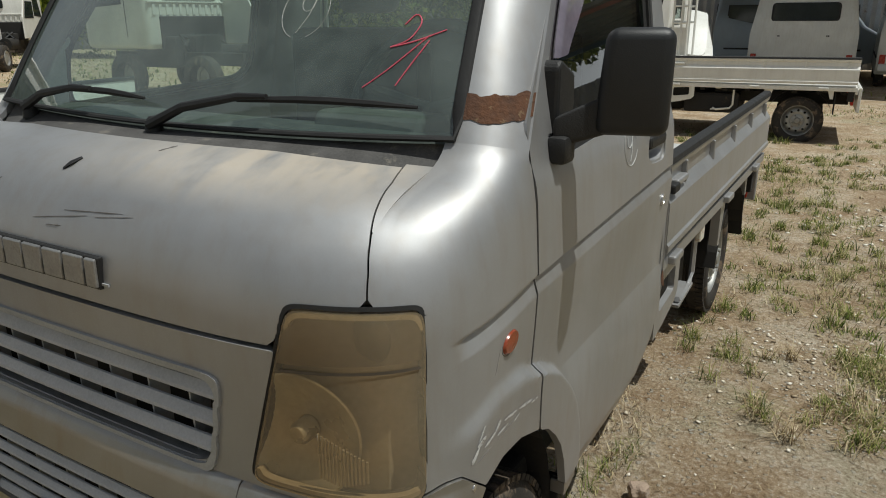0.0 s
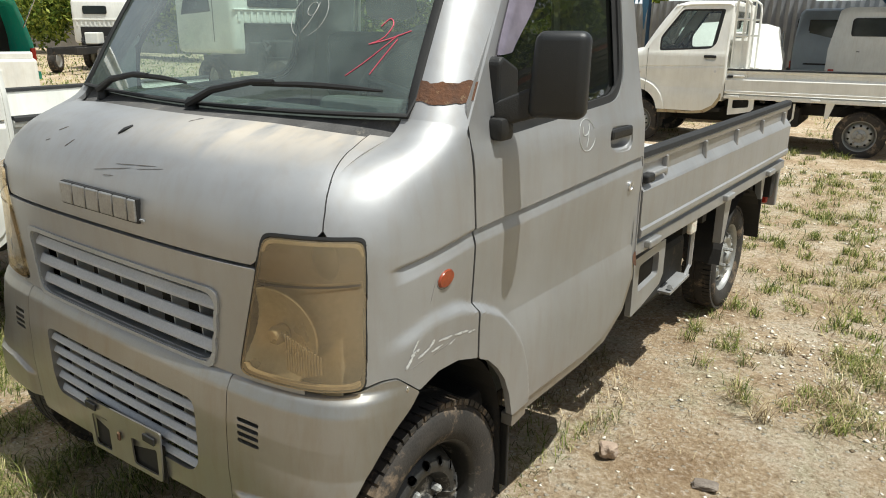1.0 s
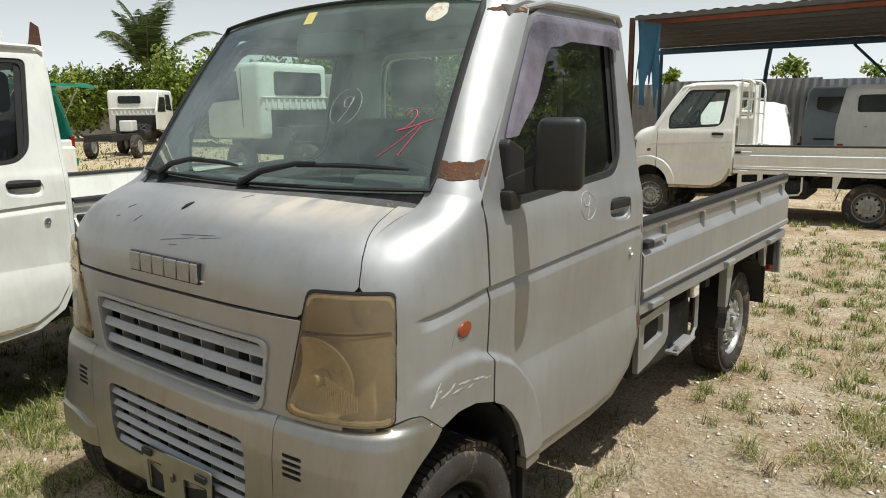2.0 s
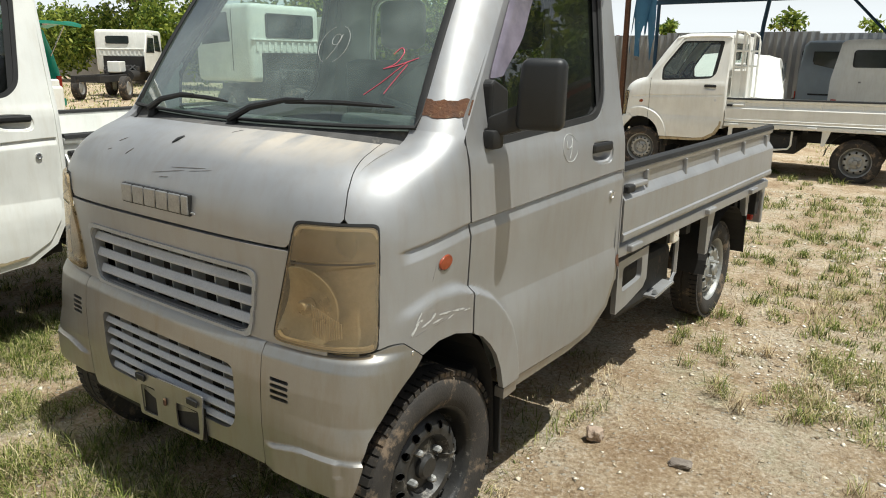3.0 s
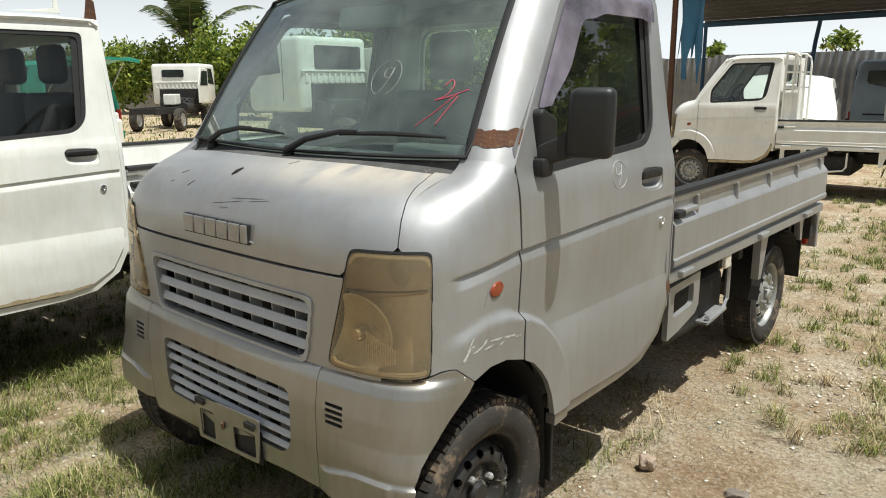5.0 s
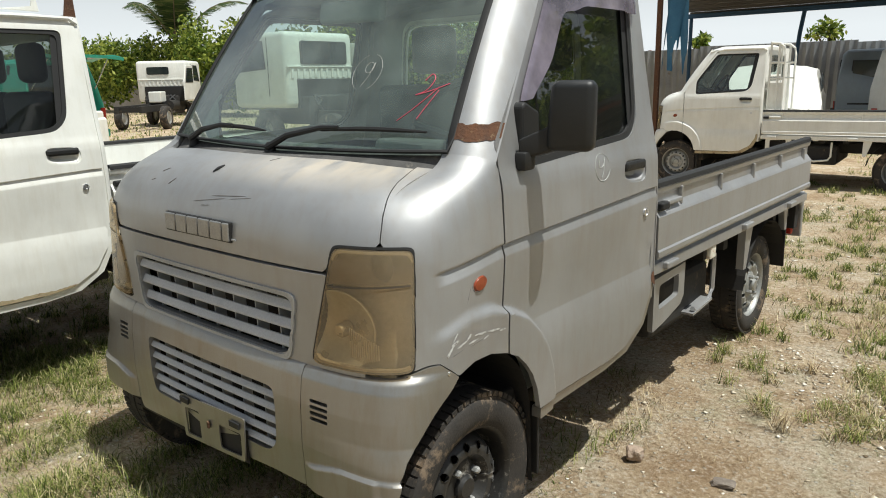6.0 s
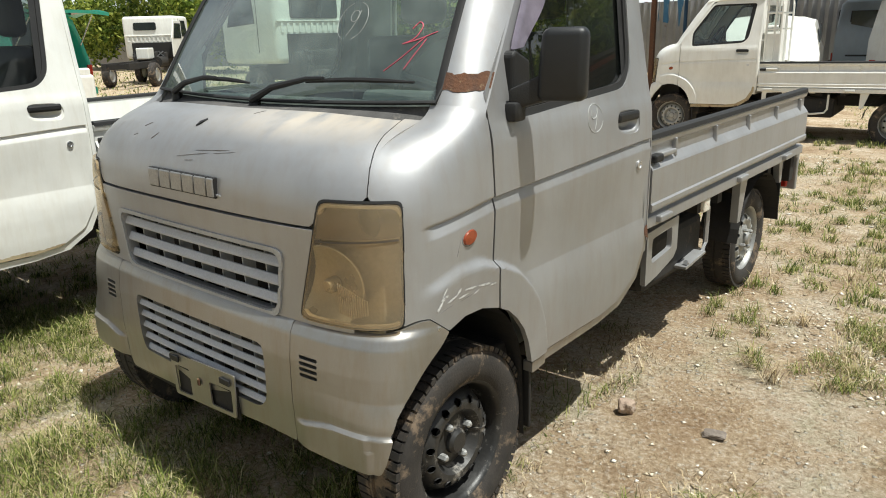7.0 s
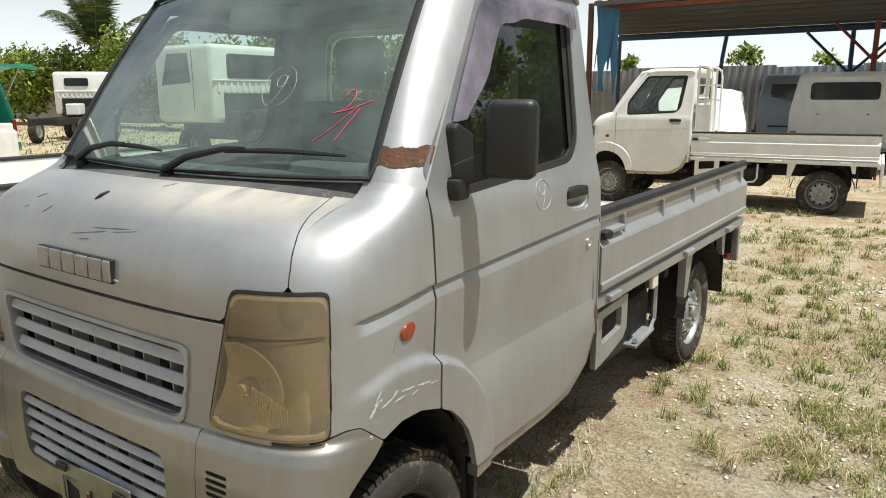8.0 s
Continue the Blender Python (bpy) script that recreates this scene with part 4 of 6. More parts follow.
        blade = [gp(px + (tip - px) * s, rise * (0.55 + 0.95 * math.sin(min(1, s * 1.02) * 2.4) * 0.55), 0.020) for s in (0.36, 0.48, 0.6, 0.72, 0.86, 1.0)]
        part("wiper_blade", tube(blade, [0.004, 0.006, 0.007, 0.007, 0.006, 0.003], 6), M_SEAL, wp, "", True)
        part("wiper_pivot", lathe([(-0.02, 0.018), (0.012, 0.016), (0.022, 0.008), (0.023, 0.0005)], gp(px, -0.02, 0.01), "z", 14), M_BLACK, wp, "", True)
    # cabin
    cab = part("cabin_floor", box(-0.66, 0.66, 0.52, 1.41, 0.42, 0.47, 0.01), M_DARK, t)
    dash_pts = [(0.46, 1.02), (0.455, 1.105), (0.52, 1.135), (0.68, 1.120), (0.74, 1.06), (0.72, 0.90), (0.60, 0.70), (0.50, 0.70)]
    part("dashboard", prism(dash_pts, "x", -0.63, 0.63, 0.012), M_COWL, t, "grey dashboard")
    part("binnacle", prism([(0.60, 1.11), (0.62, 1.155), (0.72, 1.150), (0.75, 1.08)], "x", 0.20, 0.46, 0.014), M_COWL, t)
    sw = bmesh.new()
    m = pose(0.33, 0.83, 1.15, 62, 0, 0)
    ringp = [m @ Vector((0.185 * math.cos(a), 0.185 * math.sin(a), 0)) for a in span(0, math.tau, 32)[:-1]]
    tube_into(sw, ringp, 0.014, 8, True)
    for a in (0.2, math.pi - 0.2, -math.pi / 2):
        tube_into(sw, [m @ Vector((0, 0, -0.02)), m @ Vector((0.18 * math.cos(a), 0.18 * math.sin(a), 0))], 0.012, 6)
    part("steering_wheel", sw, M_SEAT, t, "", True)
    for sx in (-0.23, 0.28):
        st = part("seat", box(sx - 0.23, sx + 0.23, 0.86, 1.30, 0.74, 0.88, 0.04, None, 3), M_SEAT, t, "dark vinyl seat", True)
        part("seat_back", box(sx - 0.22, sx + 0.22, 1.26, 1.36, 0.86, 1.30, 0.04, pose(0, 0, 0), 3), M_SEAT, st, "", True)
        part("headrest", box(sx - 0.04, sx + 0.16, 1.28, 1.36, 1.34, 1.52, 0.035, None, 3), M_SEAT, st, "", True)
        part("seat_base", box(sx - 0.22, sx + 0.22, 0.88, 1.32, 0.46, 0.74, 0.01), M_DARK, st)
    part("cab_liner", sheet(span(-0.6, 0.6, 8), span(0.80, 1.40, 8), lambda x, y: (x, y, 1.605 + 0.03 * (1 - (x / 0.62) ** 2)), lambda p: -1, 0.0), M_INNER, t)
    part("rear_mirror", box(-0.125, 0.125, 0.0, 0.03, -0.036, 0.036, 0.014, pose(-0.05, 0.775, 1.540, -12, 0, 12), 3), M_INNER, t, "", True)
    part("engine_block", box(-0.56, 0.56, 0.235, 0.50, 0.50, 1.04, 0.02), M_DARK, t)
    # wheel housings and chassis
    for s in (-1, 1):
        hb = bmesh.new()
        rows = []
        for y, z in ARCH[2:]:
            rows.append([bm_v for bm_v in (hb.verts.new((s * 0.71, y, z)), hb.verts.new((s * 0.45, y, z)))])
        for a, b in zip(rows, rows[1:]):
            hb.faces.new((a[0], b[0], b[1], a[1]))
        part("wheel_housing", hb, M_DARK, t)
        part("mud_flap", box(s * 0.62 - 0.10, s * 0.62 + 0.10, 0.712, 0.722, 0.20, 0.42, 0.003), M_BLACK, t)
        part("frame_rail", box(s * 0.36 - 0.04, s * 0.36 + 0.04, 0.30, 3.33, 0.42, 0.54, 0.008), M_DARK, t)
    part("front_axle", tube([(-0.6, 0.45, 0.27), (0.6, 0.45, 0.27)], 0.035, 10), M_DARK, t, "", True)
    part("rear_axle", tube([(-0.55, 2.86, 0.26), (0.55, 2.86, 0.26)], 0.045, 10), M_DARK, t, "", True)
    part("gearbox", box(-0.16, 0.16, 0.70, 1.60, 0.26, 0.46, 0.05), M_DARK, t)
    part("fuel_tank", box(-0.30, 0.62, 1.66, 2.25, 0.30, 0.52, 0.03), M_DARK, t)
    part("inner_guard", box(-0.66, 0.66, 0.72, 0.78, 0.30, 0.60), M_DARK, t)
    return t


def truck_running_gear(t, front_mat, rear_mat):
    wheel(t, 0.450, 0.700, 0.266, front_mat, 14, 0.0105, (-0.030, -0.020, -0.070), False, 0.264)
    wheel(t, 0.450, 0.700, 0.266, front_mat, 14, 0.0105, (-0.030, -0.020, -0.070), True, 0.264)
    wheel(t, 2.860, 0.640, 0.254, rear_mat, 10, 0.0125, (0.000, -0.012, -0.060), False, 0.254)
    wheel(t, 2.860, 0.640, 0.254, rear_mat, 10, 0.0125, (0.000, -0.012, -0.060), True, 0.254)


def truck_bed(t):
    P = M_SILVER
    y0, y1 = 1.446, 3.385
    def lift(y):
        return 0.006 * (y - y0)
    # floor
    fl = part("bed_floor", box(-0.69, 0.69, y0 + 0.02, y1 - 0.02, 0.655, 0.685, 0.003), M_BEDFLOOR, t, "bare light bed floor")
    part("bed_sill", prism([(-0.72, 0.63), (0.72, 0.63), (0.72, 0.672), (-0.72, 0.672)], "y", y0, y1, 0.004), P, t)
    for k in range(8):
        y = y0 + 0.15 + k * 0.235
        part("cross_member", box(-0.66, 0.66, y, y + 0.05, 0.55, 0.632), M_DARK, t)
    prof = [(0.728, 0.690), (0.733, 0.700), (0.733, 0.716), (0.727, 0.722), (0.727, 0.838), (0.722, 0.846), (0.702, 0.872), (0.702, 0.912), (0.712, 0.920), (0.716, 0.936), (0.712, 0.946), (0.690, 0.946), (0.684, 0.936), (0.684, 0.700), (0.690, 0.690)]
    for s in (1, -1):
        pts = [(s * a, b) if s > 0 else (-0.73 - (a - 0.70), 1.35 - b) for a, b in prof]
        bm = prism(pts, "y", y0 + 0.004, y1 - 0.01)
        for v in bm.verts:
            v.co.z += lift(v.co.y)
        sg = part("side_gate", bm, P, t, "ribbed drop side of the load bed" if s > 0 else "drop side hanging open")
        if s > 0:
            strip = prism([(0.679, 0.941), (0.719, 0.941), (0.716, 0.957), (0.708, 0.963), (0.688, 0.963), (0.681, 0.957)], "y", y0 + 0.006, y1 - 0.008, 0.001)
            for v in strip.verts:
                v.co.z += lift(v.co.y)
            part("edge_strip", strip, M_SEAL, sg, "dark rubber edge strip")
        for k in range(5 if s > 0 else 0):
            y = y0 + 0.22 + k * 0.40
            bm = box(min(s * 0.700, s * 0.719), max(s * 0.700, s * 0.719), y - 0.006, y + 0.006, 0.858, 0.924, 0.004)
            part("gate_rib", bm, P, sg)
        for y in (y0,) if s > 0 else ():
            part("gate_latch", box(min(s * 0.70, s * 0.735), max(s * 0.70, s * 0.735), y0 + 0.015, y0 + 0.075, 0.862, 0.888, 0.006), M_SEAL, sg)
            part("latch_plate", box(min(s * 0.70, s * 0.728), max(s * 0.70, s * 0.728), y0 + 0.08, y0 + 0.20, 0.872, 0.890, 0.005), P, sg)
        for y in (y0 + 0.12, y0 + 0.95, y1 - 0.32):
            part("gate_hinge", box(min(s * 0.716, s * 0.742), max(s * 0.716, s * 0.742), y - 0.05, y + 0.05, 0.642, 0.668, 0.006), P, sg)
        # rear mud guard, its brackets and flaps
        g = bmesh.new()
        rows = []
        for a in span(0.12, math.pi * 0.98, 14):
            c, sn = math.cos(a), math.sin(a)
            rows.append([g.verts.new((s * x, 2.86 - 0.325 * c, 0.27 + 0.325 * sn)) for x in (0.50, 0.685)])
        for a, b in zip(rows, rows[1:]):
            g.faces.new((a[0], b[0], b[1], a[1]))
        part("rear_guard", g, M_DARK, t)
        part("guard_bracket", prism([(2.50, 0.63), (2.60, 0.63), (2.56, 0.50), (2.535, 0.42), (2.50, 0.42)], "x", s * 0.655, s * 0.69), P, t)
        part("guard_bracket", prism([(3.10, 0.63), (3.17, 0.63), (3.17, 0.50), (3.14, 0.50)], "x", s * 0.655, s * 0.685), P, t)
        part("rear_flap", box(s * 0.58 - 0.10, s * 0.58 + 0.10, 3.185, 3.195, 0.34, 0.56, 0.003), M_BLACK, t)
        part("tail_bracket", box(s * 0.64 - 0.05, s * 0.64 + 0.05, 3.30, 3.36, 0.48, 0.63, 0.004), M_DARK, t)
        # side box with an opening and the open carrier behind it
        pts = [(1.50, 0.60), (1.50, 0.40), (1.60, 0.415), (1.745, 0.45), (1.775, 0.48), (1.775, 0.612)]
        sb = sheet(span(1.49, 1.79, 40), span(0.39, 0.63, 34), lambda y, z: (0.700, y, z), lambda p: max(polygon((p[1], p[2]), pts), -convex((p[1], p[2]), [(1.545, 0.475), (1.72, 0.495), (1.72, 0.580), (1.545, 0.570)], 0.012)), 0.02)
        part("side_box", sb if s > 0 else flipped(sb), P, t, "", False)
        if s < 0:
            sb.free()
        part("box_backing", box(s * 0.62 - 0.01, s * 0.62 + 0.01, 1.52, 1.76, 0.43, 0.62), M_DARK, t)
        pts = [(1.98, 0.62), (1.98, 0.36), (2.02, 0.34), (2.16, 0.36), (2.19, 0.40), (2.19, 0.56), (2.14, 0.62)]
        part("carrier", prism(pts, "x", s * 0.52, s * 0.535), M_DARK, t)
        tb = tube([(s * 0.66, y, z) for y, z in pts[1:6]], 0.011, 6)
        part("carrier_rail", tb, P, t)
        part("carrier_tray", prism([(1.96, 0.335), (2.17, 0.355), (2.17, 0.365), (1.96, 0.345)], "x", s * 0.52, s * 0.672), P, t)
        part("latch_tag", box(min(s * 0.695, s * 0.715), max(s * 0.695, s * 0.715), 2.00, 2.06, 0.575, 0.63, 0.006), M_LABEL, t)
    tg = part("tail_gate", box(-0.70, 0.70, y1 + 0.012, y1 + 0.042, 0.42, 0.672, 0.006), P, t, "tail gate hanging open")
    part("tail_bar", box(-0.70, 0.70, y1 - 0.02, y1 + 0.01, 0.60, 0.66, 0.006), P, t)
    for s in (-1, 1):
        part("tail_lamp", box(s * 0.60 - 0.07, s * 0.60 + 0.07, y1 - 0.05, y1 - 0.02, 0.44, 0.52, 0.008), M_RED, t)
    part("head_board", box(-0.68, 0.68, y0, y0 + 0.02, 0.68, 0.86, 0.005), P, t)


def repaint(t, old, fresh):
    """Gives a copy of a truck its own paint."""
    for o in t.children_recursive:
        for slot in o.material_slots:
            if slot.material == old:
                slot.link = "OBJECT"
                slot.material = fresh
    return t


base = small_truck("small_truck", "silver kei flatbed truck with yellowed headlamps, parked on dry grass")
truck_bed(base)
bare = copy_thing(base, pose(-2.30, -0.805, 0))
tagged(bare, "white kei flatbed truck with a dented grimy door, parked on grass")
repaint(bare, M_SILVER, M_WHITE)
repaint(bare, M_BUMPER, M_WHITE)
repaint(bare, M_SIDEGLASS, M_TINTGLASS)
repaint(bare, M_DOORGLASS, M_TINTGLASS)
for o in [o for o in bare.children if o.name.split(".")[0] == "side_gate" and o.data.vertices[0].co.x < 0]:
    for c in list(o.children):
        bpy.data.objects.remove(c)
    bpy.data.objects.remove(o)
for o in [o for o in bare.children if o.name.split(".")[0] == "side_gate"]:
    gate = bmesh.new()
    gate.from_mesh(o.data)
    gate_2 = part("side_gate", flipped(gate), M_WHITE, bare, "ribbed drop side of the load bed")
    gate.free()
    for c in [c for c in o.children if c.name.split(".")[0] in ("edge_strip", "gate_rib")]:
        gate = bmesh.new()
        gate.from_mesh(c.data)
        part(c.name.split(".")[0], flipped(gate), M_SEAL if c.name.startswith("edge") else M_WHITE, gate_2)
        gate.free()
far_one = copy_thing(base, pose(-2.46, 8.62, -0.03, 0, 0, -85.5))
tagged(far_one, "cream-white kei flatbed truck with a ladder rack behind its cab")
repaint(far_one, M_SILVER, M_CREAM)
repaint(far_one, M_BUMPER, M_CREAM)
repaint(far_one, M_DOORGLASS, M_SIDEGLASS)
for o in [o for o in far_one.children_recursive if o.name.startswith("mirror_")]:
    bpy.data.objects.remove(o)
aside_one = copy_thing(far_one, pose(4.6, 10.2, 0, 0, 0, -84))
tagged(aside_one, "cream-white kei flatbed truck mirrored in the door glass")
for o in far_one.children:
    if o.name.split(".")[0] in ("side_gate", "tail_gate", "bed_floor", "bed_sill", "head_board", "tail_bar"):
        o.location.z -= 0.045
M_GRIME = surface("rusty_beige_sill", (0.34, 0.26, 0.15), (0.50, 0.42, 0.27), 9, (0.7, 0.9), 0.0, 120, 0.3, (0.13, 0.06, 0.03), 0.60, 12)
for o in far_one.children:
    if o.name.split(".")[0] == "sill":
        o.material_slots[0].link = "OBJECT"
        o.material_slots[0].material = M_GRIME
truck_running_gear(base, M_STEEL_DARK, M_STEEL)
for other in (bare, far_one, aside_one):
    truck_running_gear(other, M_STEEL, M_STEEL)

# ---------- marks and trims of the silver truck ----------
def by_label(t, name):
    return [o for o in t.children if o.name.split(".")[0] == name]


base_bonnet = by_label(base, "bonnet")[0]
base_door = [o for o in by_label(base, "door") if o.data.vertices[0].co.x > 0][0]
base_screen = by_label(base, "windscreen")[0]
base_bumper = by_label(base, "bumper")[0]
base_pillar = [o for o in by_label(base, "pillar") if o.data.vertices[0].co.x > 0][0]
base_fender = [o for o in by_label(base, "front_fender") if o.data.vertices[0].co.x > 0][0]


def visor_in(p):
    q = (p[1], p[2])
    d = convex(q, WINDOW, 0.022)
    cut = 1.508 - p[2] if p[1] > 1.05 else -1
    wide = 0.020 + 0.045 * ease((p[2] - 1.24) / 0.14) - 0.018 * ease((p[1] - 0.95) / 0.1)
    return max(d - 0.016, -(d + wide), 1.262 + 0.1 * (p[1] - 0.65) - p[2], cut, p[1] - 1.378)


vz = sheet(span(0.60, 1.40, 110), span(1.22, 1.60, 70), lambda y, z: (half_width(z) + 0.020 - 0.010 * ease((convex((y, z), WINDOW, 0.022) - 0.005) / 0.018), y, z), visor_in, 0.004)
part("window_visor", vz, M_VISOR, base_door, "smoked purple-tinted window visor", True)


def rust_edge(p, r):
    return r + 0.006 * noise.noise(p * 26) + 0.004 * noise.noise(p * 80)


rs = sheet(span(0.02, 0.97, 40), span(-0.03, 0.28, 36), lambda t, v: pillar_at(t, v, 0.0016), lambda p: rust_edge(p, abs(p.z - 1.194) - 0.020), 0.0)
part("rust_patch", rs, M_RUST, base_pillar, "crusty brown rust at the foot of the pillar", True)
rs = sheet(span(0.1, 0.95, 30), span(0.90, 1.0, 20), lambda t, v: pillar_at(t, v, 0.0016), lambda p: rust_edge(p, abs(p.z - 1.585) - 0.010) + 0.004, 0.0)
part("rust_patch", rs, M_RUST, base_pillar, "", True)
rs = sheet(span(1.385, 1.418, 10), span(0.60, 0.67, 16), lambda y, z: side(y, z, 0.0015), lambda p: rust_edge(p, math.hypot((p.y - 1.412), p.z - 0.635) - 0.022), 0.0)
part("rust_patch", rs, M_RUST, base_door, "", True)


def stroke(name, pts, w, mat, parent, place, sides=5):
    """A hand-drawn stroke laid on a surface."""
    return part(name, tube([place(*p) for p in smooth_line(pts, max(8, 5 * len(pts)))], w, sides), mat, parent, "", True)


def on_screen(x, z):
    v = (z - 1.139) / 0.492
    return glass_at(x / (0.613 - 0.064 * v), v, 0.001)


def on_door(y, z):
    return side(y, z, 0.001)


def arc(cx, cy, rx, ry, a, b, n=10):
    return [(cx + rx * math.cos(k), cy + ry * math.sin(k)) for k in span(a, b, n)]


stroke("chalk_ring", arc(0.257, 1.334, 0.050, 0.047, 1.9, 4.4), 0.00045, M_CHALK, base_screen, on_screen)
stroke("chalk_ring", arc(0.257, 1.334, 0.050, 0.047, -1.2, 1.35), 0.00045, M_CHALK, base_screen, on_screen)
stroke("chalk_figure", arc(0.260, 1.346, 0.014, 0.014, 0.5, 5.8) + [(0.275, 1.360), (0.267, 1.325), (0.250, 1.296)], 0.00055, M_CHALK, base_screen, on_screen)
for red in ([(0.468, 1.311), (0.484, 1.327), (0.497, 1.314), (0.484, 1.288), (0.453, 1.275)], [(0.453, 1.275), (0.496, 1.285), (0.546, 1.303)], [(0.519, 1.294), (0.465, 1.244), (0.422, 1.212)], [(0.521, 1.286), (0.500, 1.248), (0.483, 1.216)]):
    stroke("red_mark", red, 0.0011, M_REDMARK, base_screen, on_screen)
stroke("chalk_ring", arc(1.036, 1.058, 0.044, 0.040, 0.3, 6.0, 16), 0.0007, M_CHALK, base_door, on_door)
stroke("chalk_figure", [(1.018, 1.080), (1.016, 1.060), (1.040, 1.062), (1.052, 1.085)], 0.0010, M_CHALK, base_door, on_door)
stroke("chalk_figure", [(1.050, 1.084), (1.040, 1.05), (1.030, 1.028)], 0.0010, M_CHALK, base_door, on_door)
st = sheet(span(-0.075, -0.035, 6), span(1.575, 1.612, 6), lambda x, z: on_screen(x, z), lambda p: -1, 0.0)
part("inspection_sticker", st, M_YELLOW, base_screen, "small yellow sticker")
st = sheet(span(0.36, 0.48, 24), span(1.53, 1.63, 20), lambda x, z: on_screen(x, z), lambda p: math.hypot((p.x - 0.425) / 1.25, (p.z - 1.588)) - 0.026 - 0.003 * noise.noise(p * 60), 0.0)
part("round_sticker", st, M_LABEL, base_screen, "torn round paper sticker")


def on_nose(x, v, out=0.001):
    """A point of the bonnet by its x and the share of its profile."""
    k = v * (len(PROF) - 1)
    i = min(int(k), len(PROF) - 2)
    y0, z0 = (PROF[i][c] + (PROF[i + 1][c] - PROF[i][c]) * (k - i) for c in (0, 1))
    xs, ys, d, drop = outline(y0 - out, z0, out)
    return (x, float(np.interp(abs(x), xs, ys)), z0 - float(np.interp(abs(x), xs, drop)) + out * 0.6)


hole = bmesh.new()
tube_into(hole, [on_nose(-0.012, v_of_z(1.086), 0.001), on_nose(-0.004, v_of_z(1.094), 0.002), on_nose(0.004, v_of_z(1.102), 0.001)], [0.004, 0.009, 0.005], 8, False, 0.4)
part("washer_nozzle", hole, M_BLACK, base_bonnet, "small black washer nozzle", True)
for x0, z0, x1, z1, w in ((-0.03, 1.012, 0.11, 1.030, 0.0016), (0.05, 1.032, 0.19, 1.042, 0.0020), (0.13, 1.030, 0.215, 1.040, 0.0014), (-0.27, 1.075, -0.24, 1.085, 0.003), (-0.19, 1.045, -0.165, 1.062, 0.003), (0.14, 1.118, 0.155, 1.124, 0.003), (0.01, 1.005, 0.05, 1.008, 0.0022), (-0.30, 1.05, -0.28, 1.055, 0.002)):
    part("scuff", tube([on_nose(x0 + (x1 - x0) * k / 4, v_of_z(z0 + (z1 - z0) * k / 4), 0.0004) for k in range(5)], [w * 0.2, w * 0.55, w * 0.35, w * 0.6, w * 0.15], 5), M_SCUFF, base_bonnet)
def on_corner(y, z, out=0.0009):
    """A point of the corner panel's side by its y and z."""
    xs, ys, d, drop = outline(float(np.interp(z, PROF_Z, PROF_Y)), z)
    return (float(np.interp(y, ys, xs)) + side_shape(y, z) * ease((y - 0.25) / 0.07) + out, y, z)


for cy, cz, ln, wd, turn in ((0.312, 0.704, 0.018, 0.0030, 0.9), (0.330, 0.722, 0.013, 0.0040, 0.4), (0.350, 0.712, 0.024, 0.0026, 0.25), (0.378, 0.724, 0.012, 0.0034, 0.7), (0.392, 0.709, 0.021, 0.0024, 0.1), (0.424, 0.721, 0.026, 0.0028, -0.05), (0.442, 0.706, 0.012, 0.0022, 0.3), (0.474, 0.716, 0.021, 0.0030, -0.1), (0.505, 0.709, 0.013, 0.0022, 0.05), (0.33, 0.735, 0.012, 0.002, 0.9), (0.44, 0.835, 0.012, 0.002, 0.3)):
    def flake_in(p):
        u, v = (p.y - cy) * math.cos(turn) + (p.z - cz) * math.sin(turn), (p.z - cz) * math.cos(turn) - (p.y - cy) * math.sin(turn)
        return (math.hypot(u / ln, v / wd) - 1 + 0.45 * noise.noise(p * 95)) * wd
    part("scrape", sheet(span(cy - ln * 1.4, cy + ln * 1.4, 40), span(cz - ln, cz + ln, 40), on_corner, flake_in, 0.0), M_SCRAPE, base_fender, "", True)
for y0, z0, y1, z1, w in ((0.31, 0.690, 0.36, 0.700, 0.0016), (0.38, 0.698, 0.44, 0.706, 0.0014), (0.40, 0.845, 0.385, 0.803, 0.0012)):
    pts = [on_corner(y0 + (y1 - y0) * k / 4, z0 + (z1 - z0) * k / 4, -0.0001) for k in range(5)]
    part("scuff", tube(pts, [w * 0.10, w * 0.5, w * 0.35, w * 0.5, w * 0.08], 5), M_SCUFF, base_fender)
# empty plate bracket on the bumper
def plate_in(p):
    q = (p[0], p[2])
    return max(convex(q, [(-0.125, 0.302), (0.180, 0.320), (0.195, 0.452), (-0.130, 0.437)], 0.006), -convex(q, [(-0.108, 0.314), (-0.034, 0.319), (-0.034, 0.405), (-0.110, 0.400)], 0.006), -convex(q, [(0.066, 0.326), (0.168, 0.332), (0.172, 0.402), (0.064, 0.396)], 0.006))


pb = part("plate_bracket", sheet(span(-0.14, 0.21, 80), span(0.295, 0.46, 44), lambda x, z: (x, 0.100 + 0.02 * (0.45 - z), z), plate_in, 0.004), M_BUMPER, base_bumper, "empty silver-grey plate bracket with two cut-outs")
part("bracket_backing", box(-0.115, 0.185, 0.1125, 0.1155, 0.312, 0.41), M_DARK, pb)
for x in (-0.122, 0.130):
    part("clip", box(x, x + 0.045, 0.093, 0.099, 0.416, 0.434, 0.002), M_BLACK, pb)
part("clip", box(0.012, 0.024, 0.094, 0.10, 0.372, 0.394, 0.003), M_RUST, pb)
part("bumper_screw", lathe([(-0.006, 0.007), (0.004, 0.006), (0.006, 0.0005)], (on_corner(0.305, 0.655)[0], 0.305, 0.655), "x", 12), M_CHROME, base_bumper, "", True)
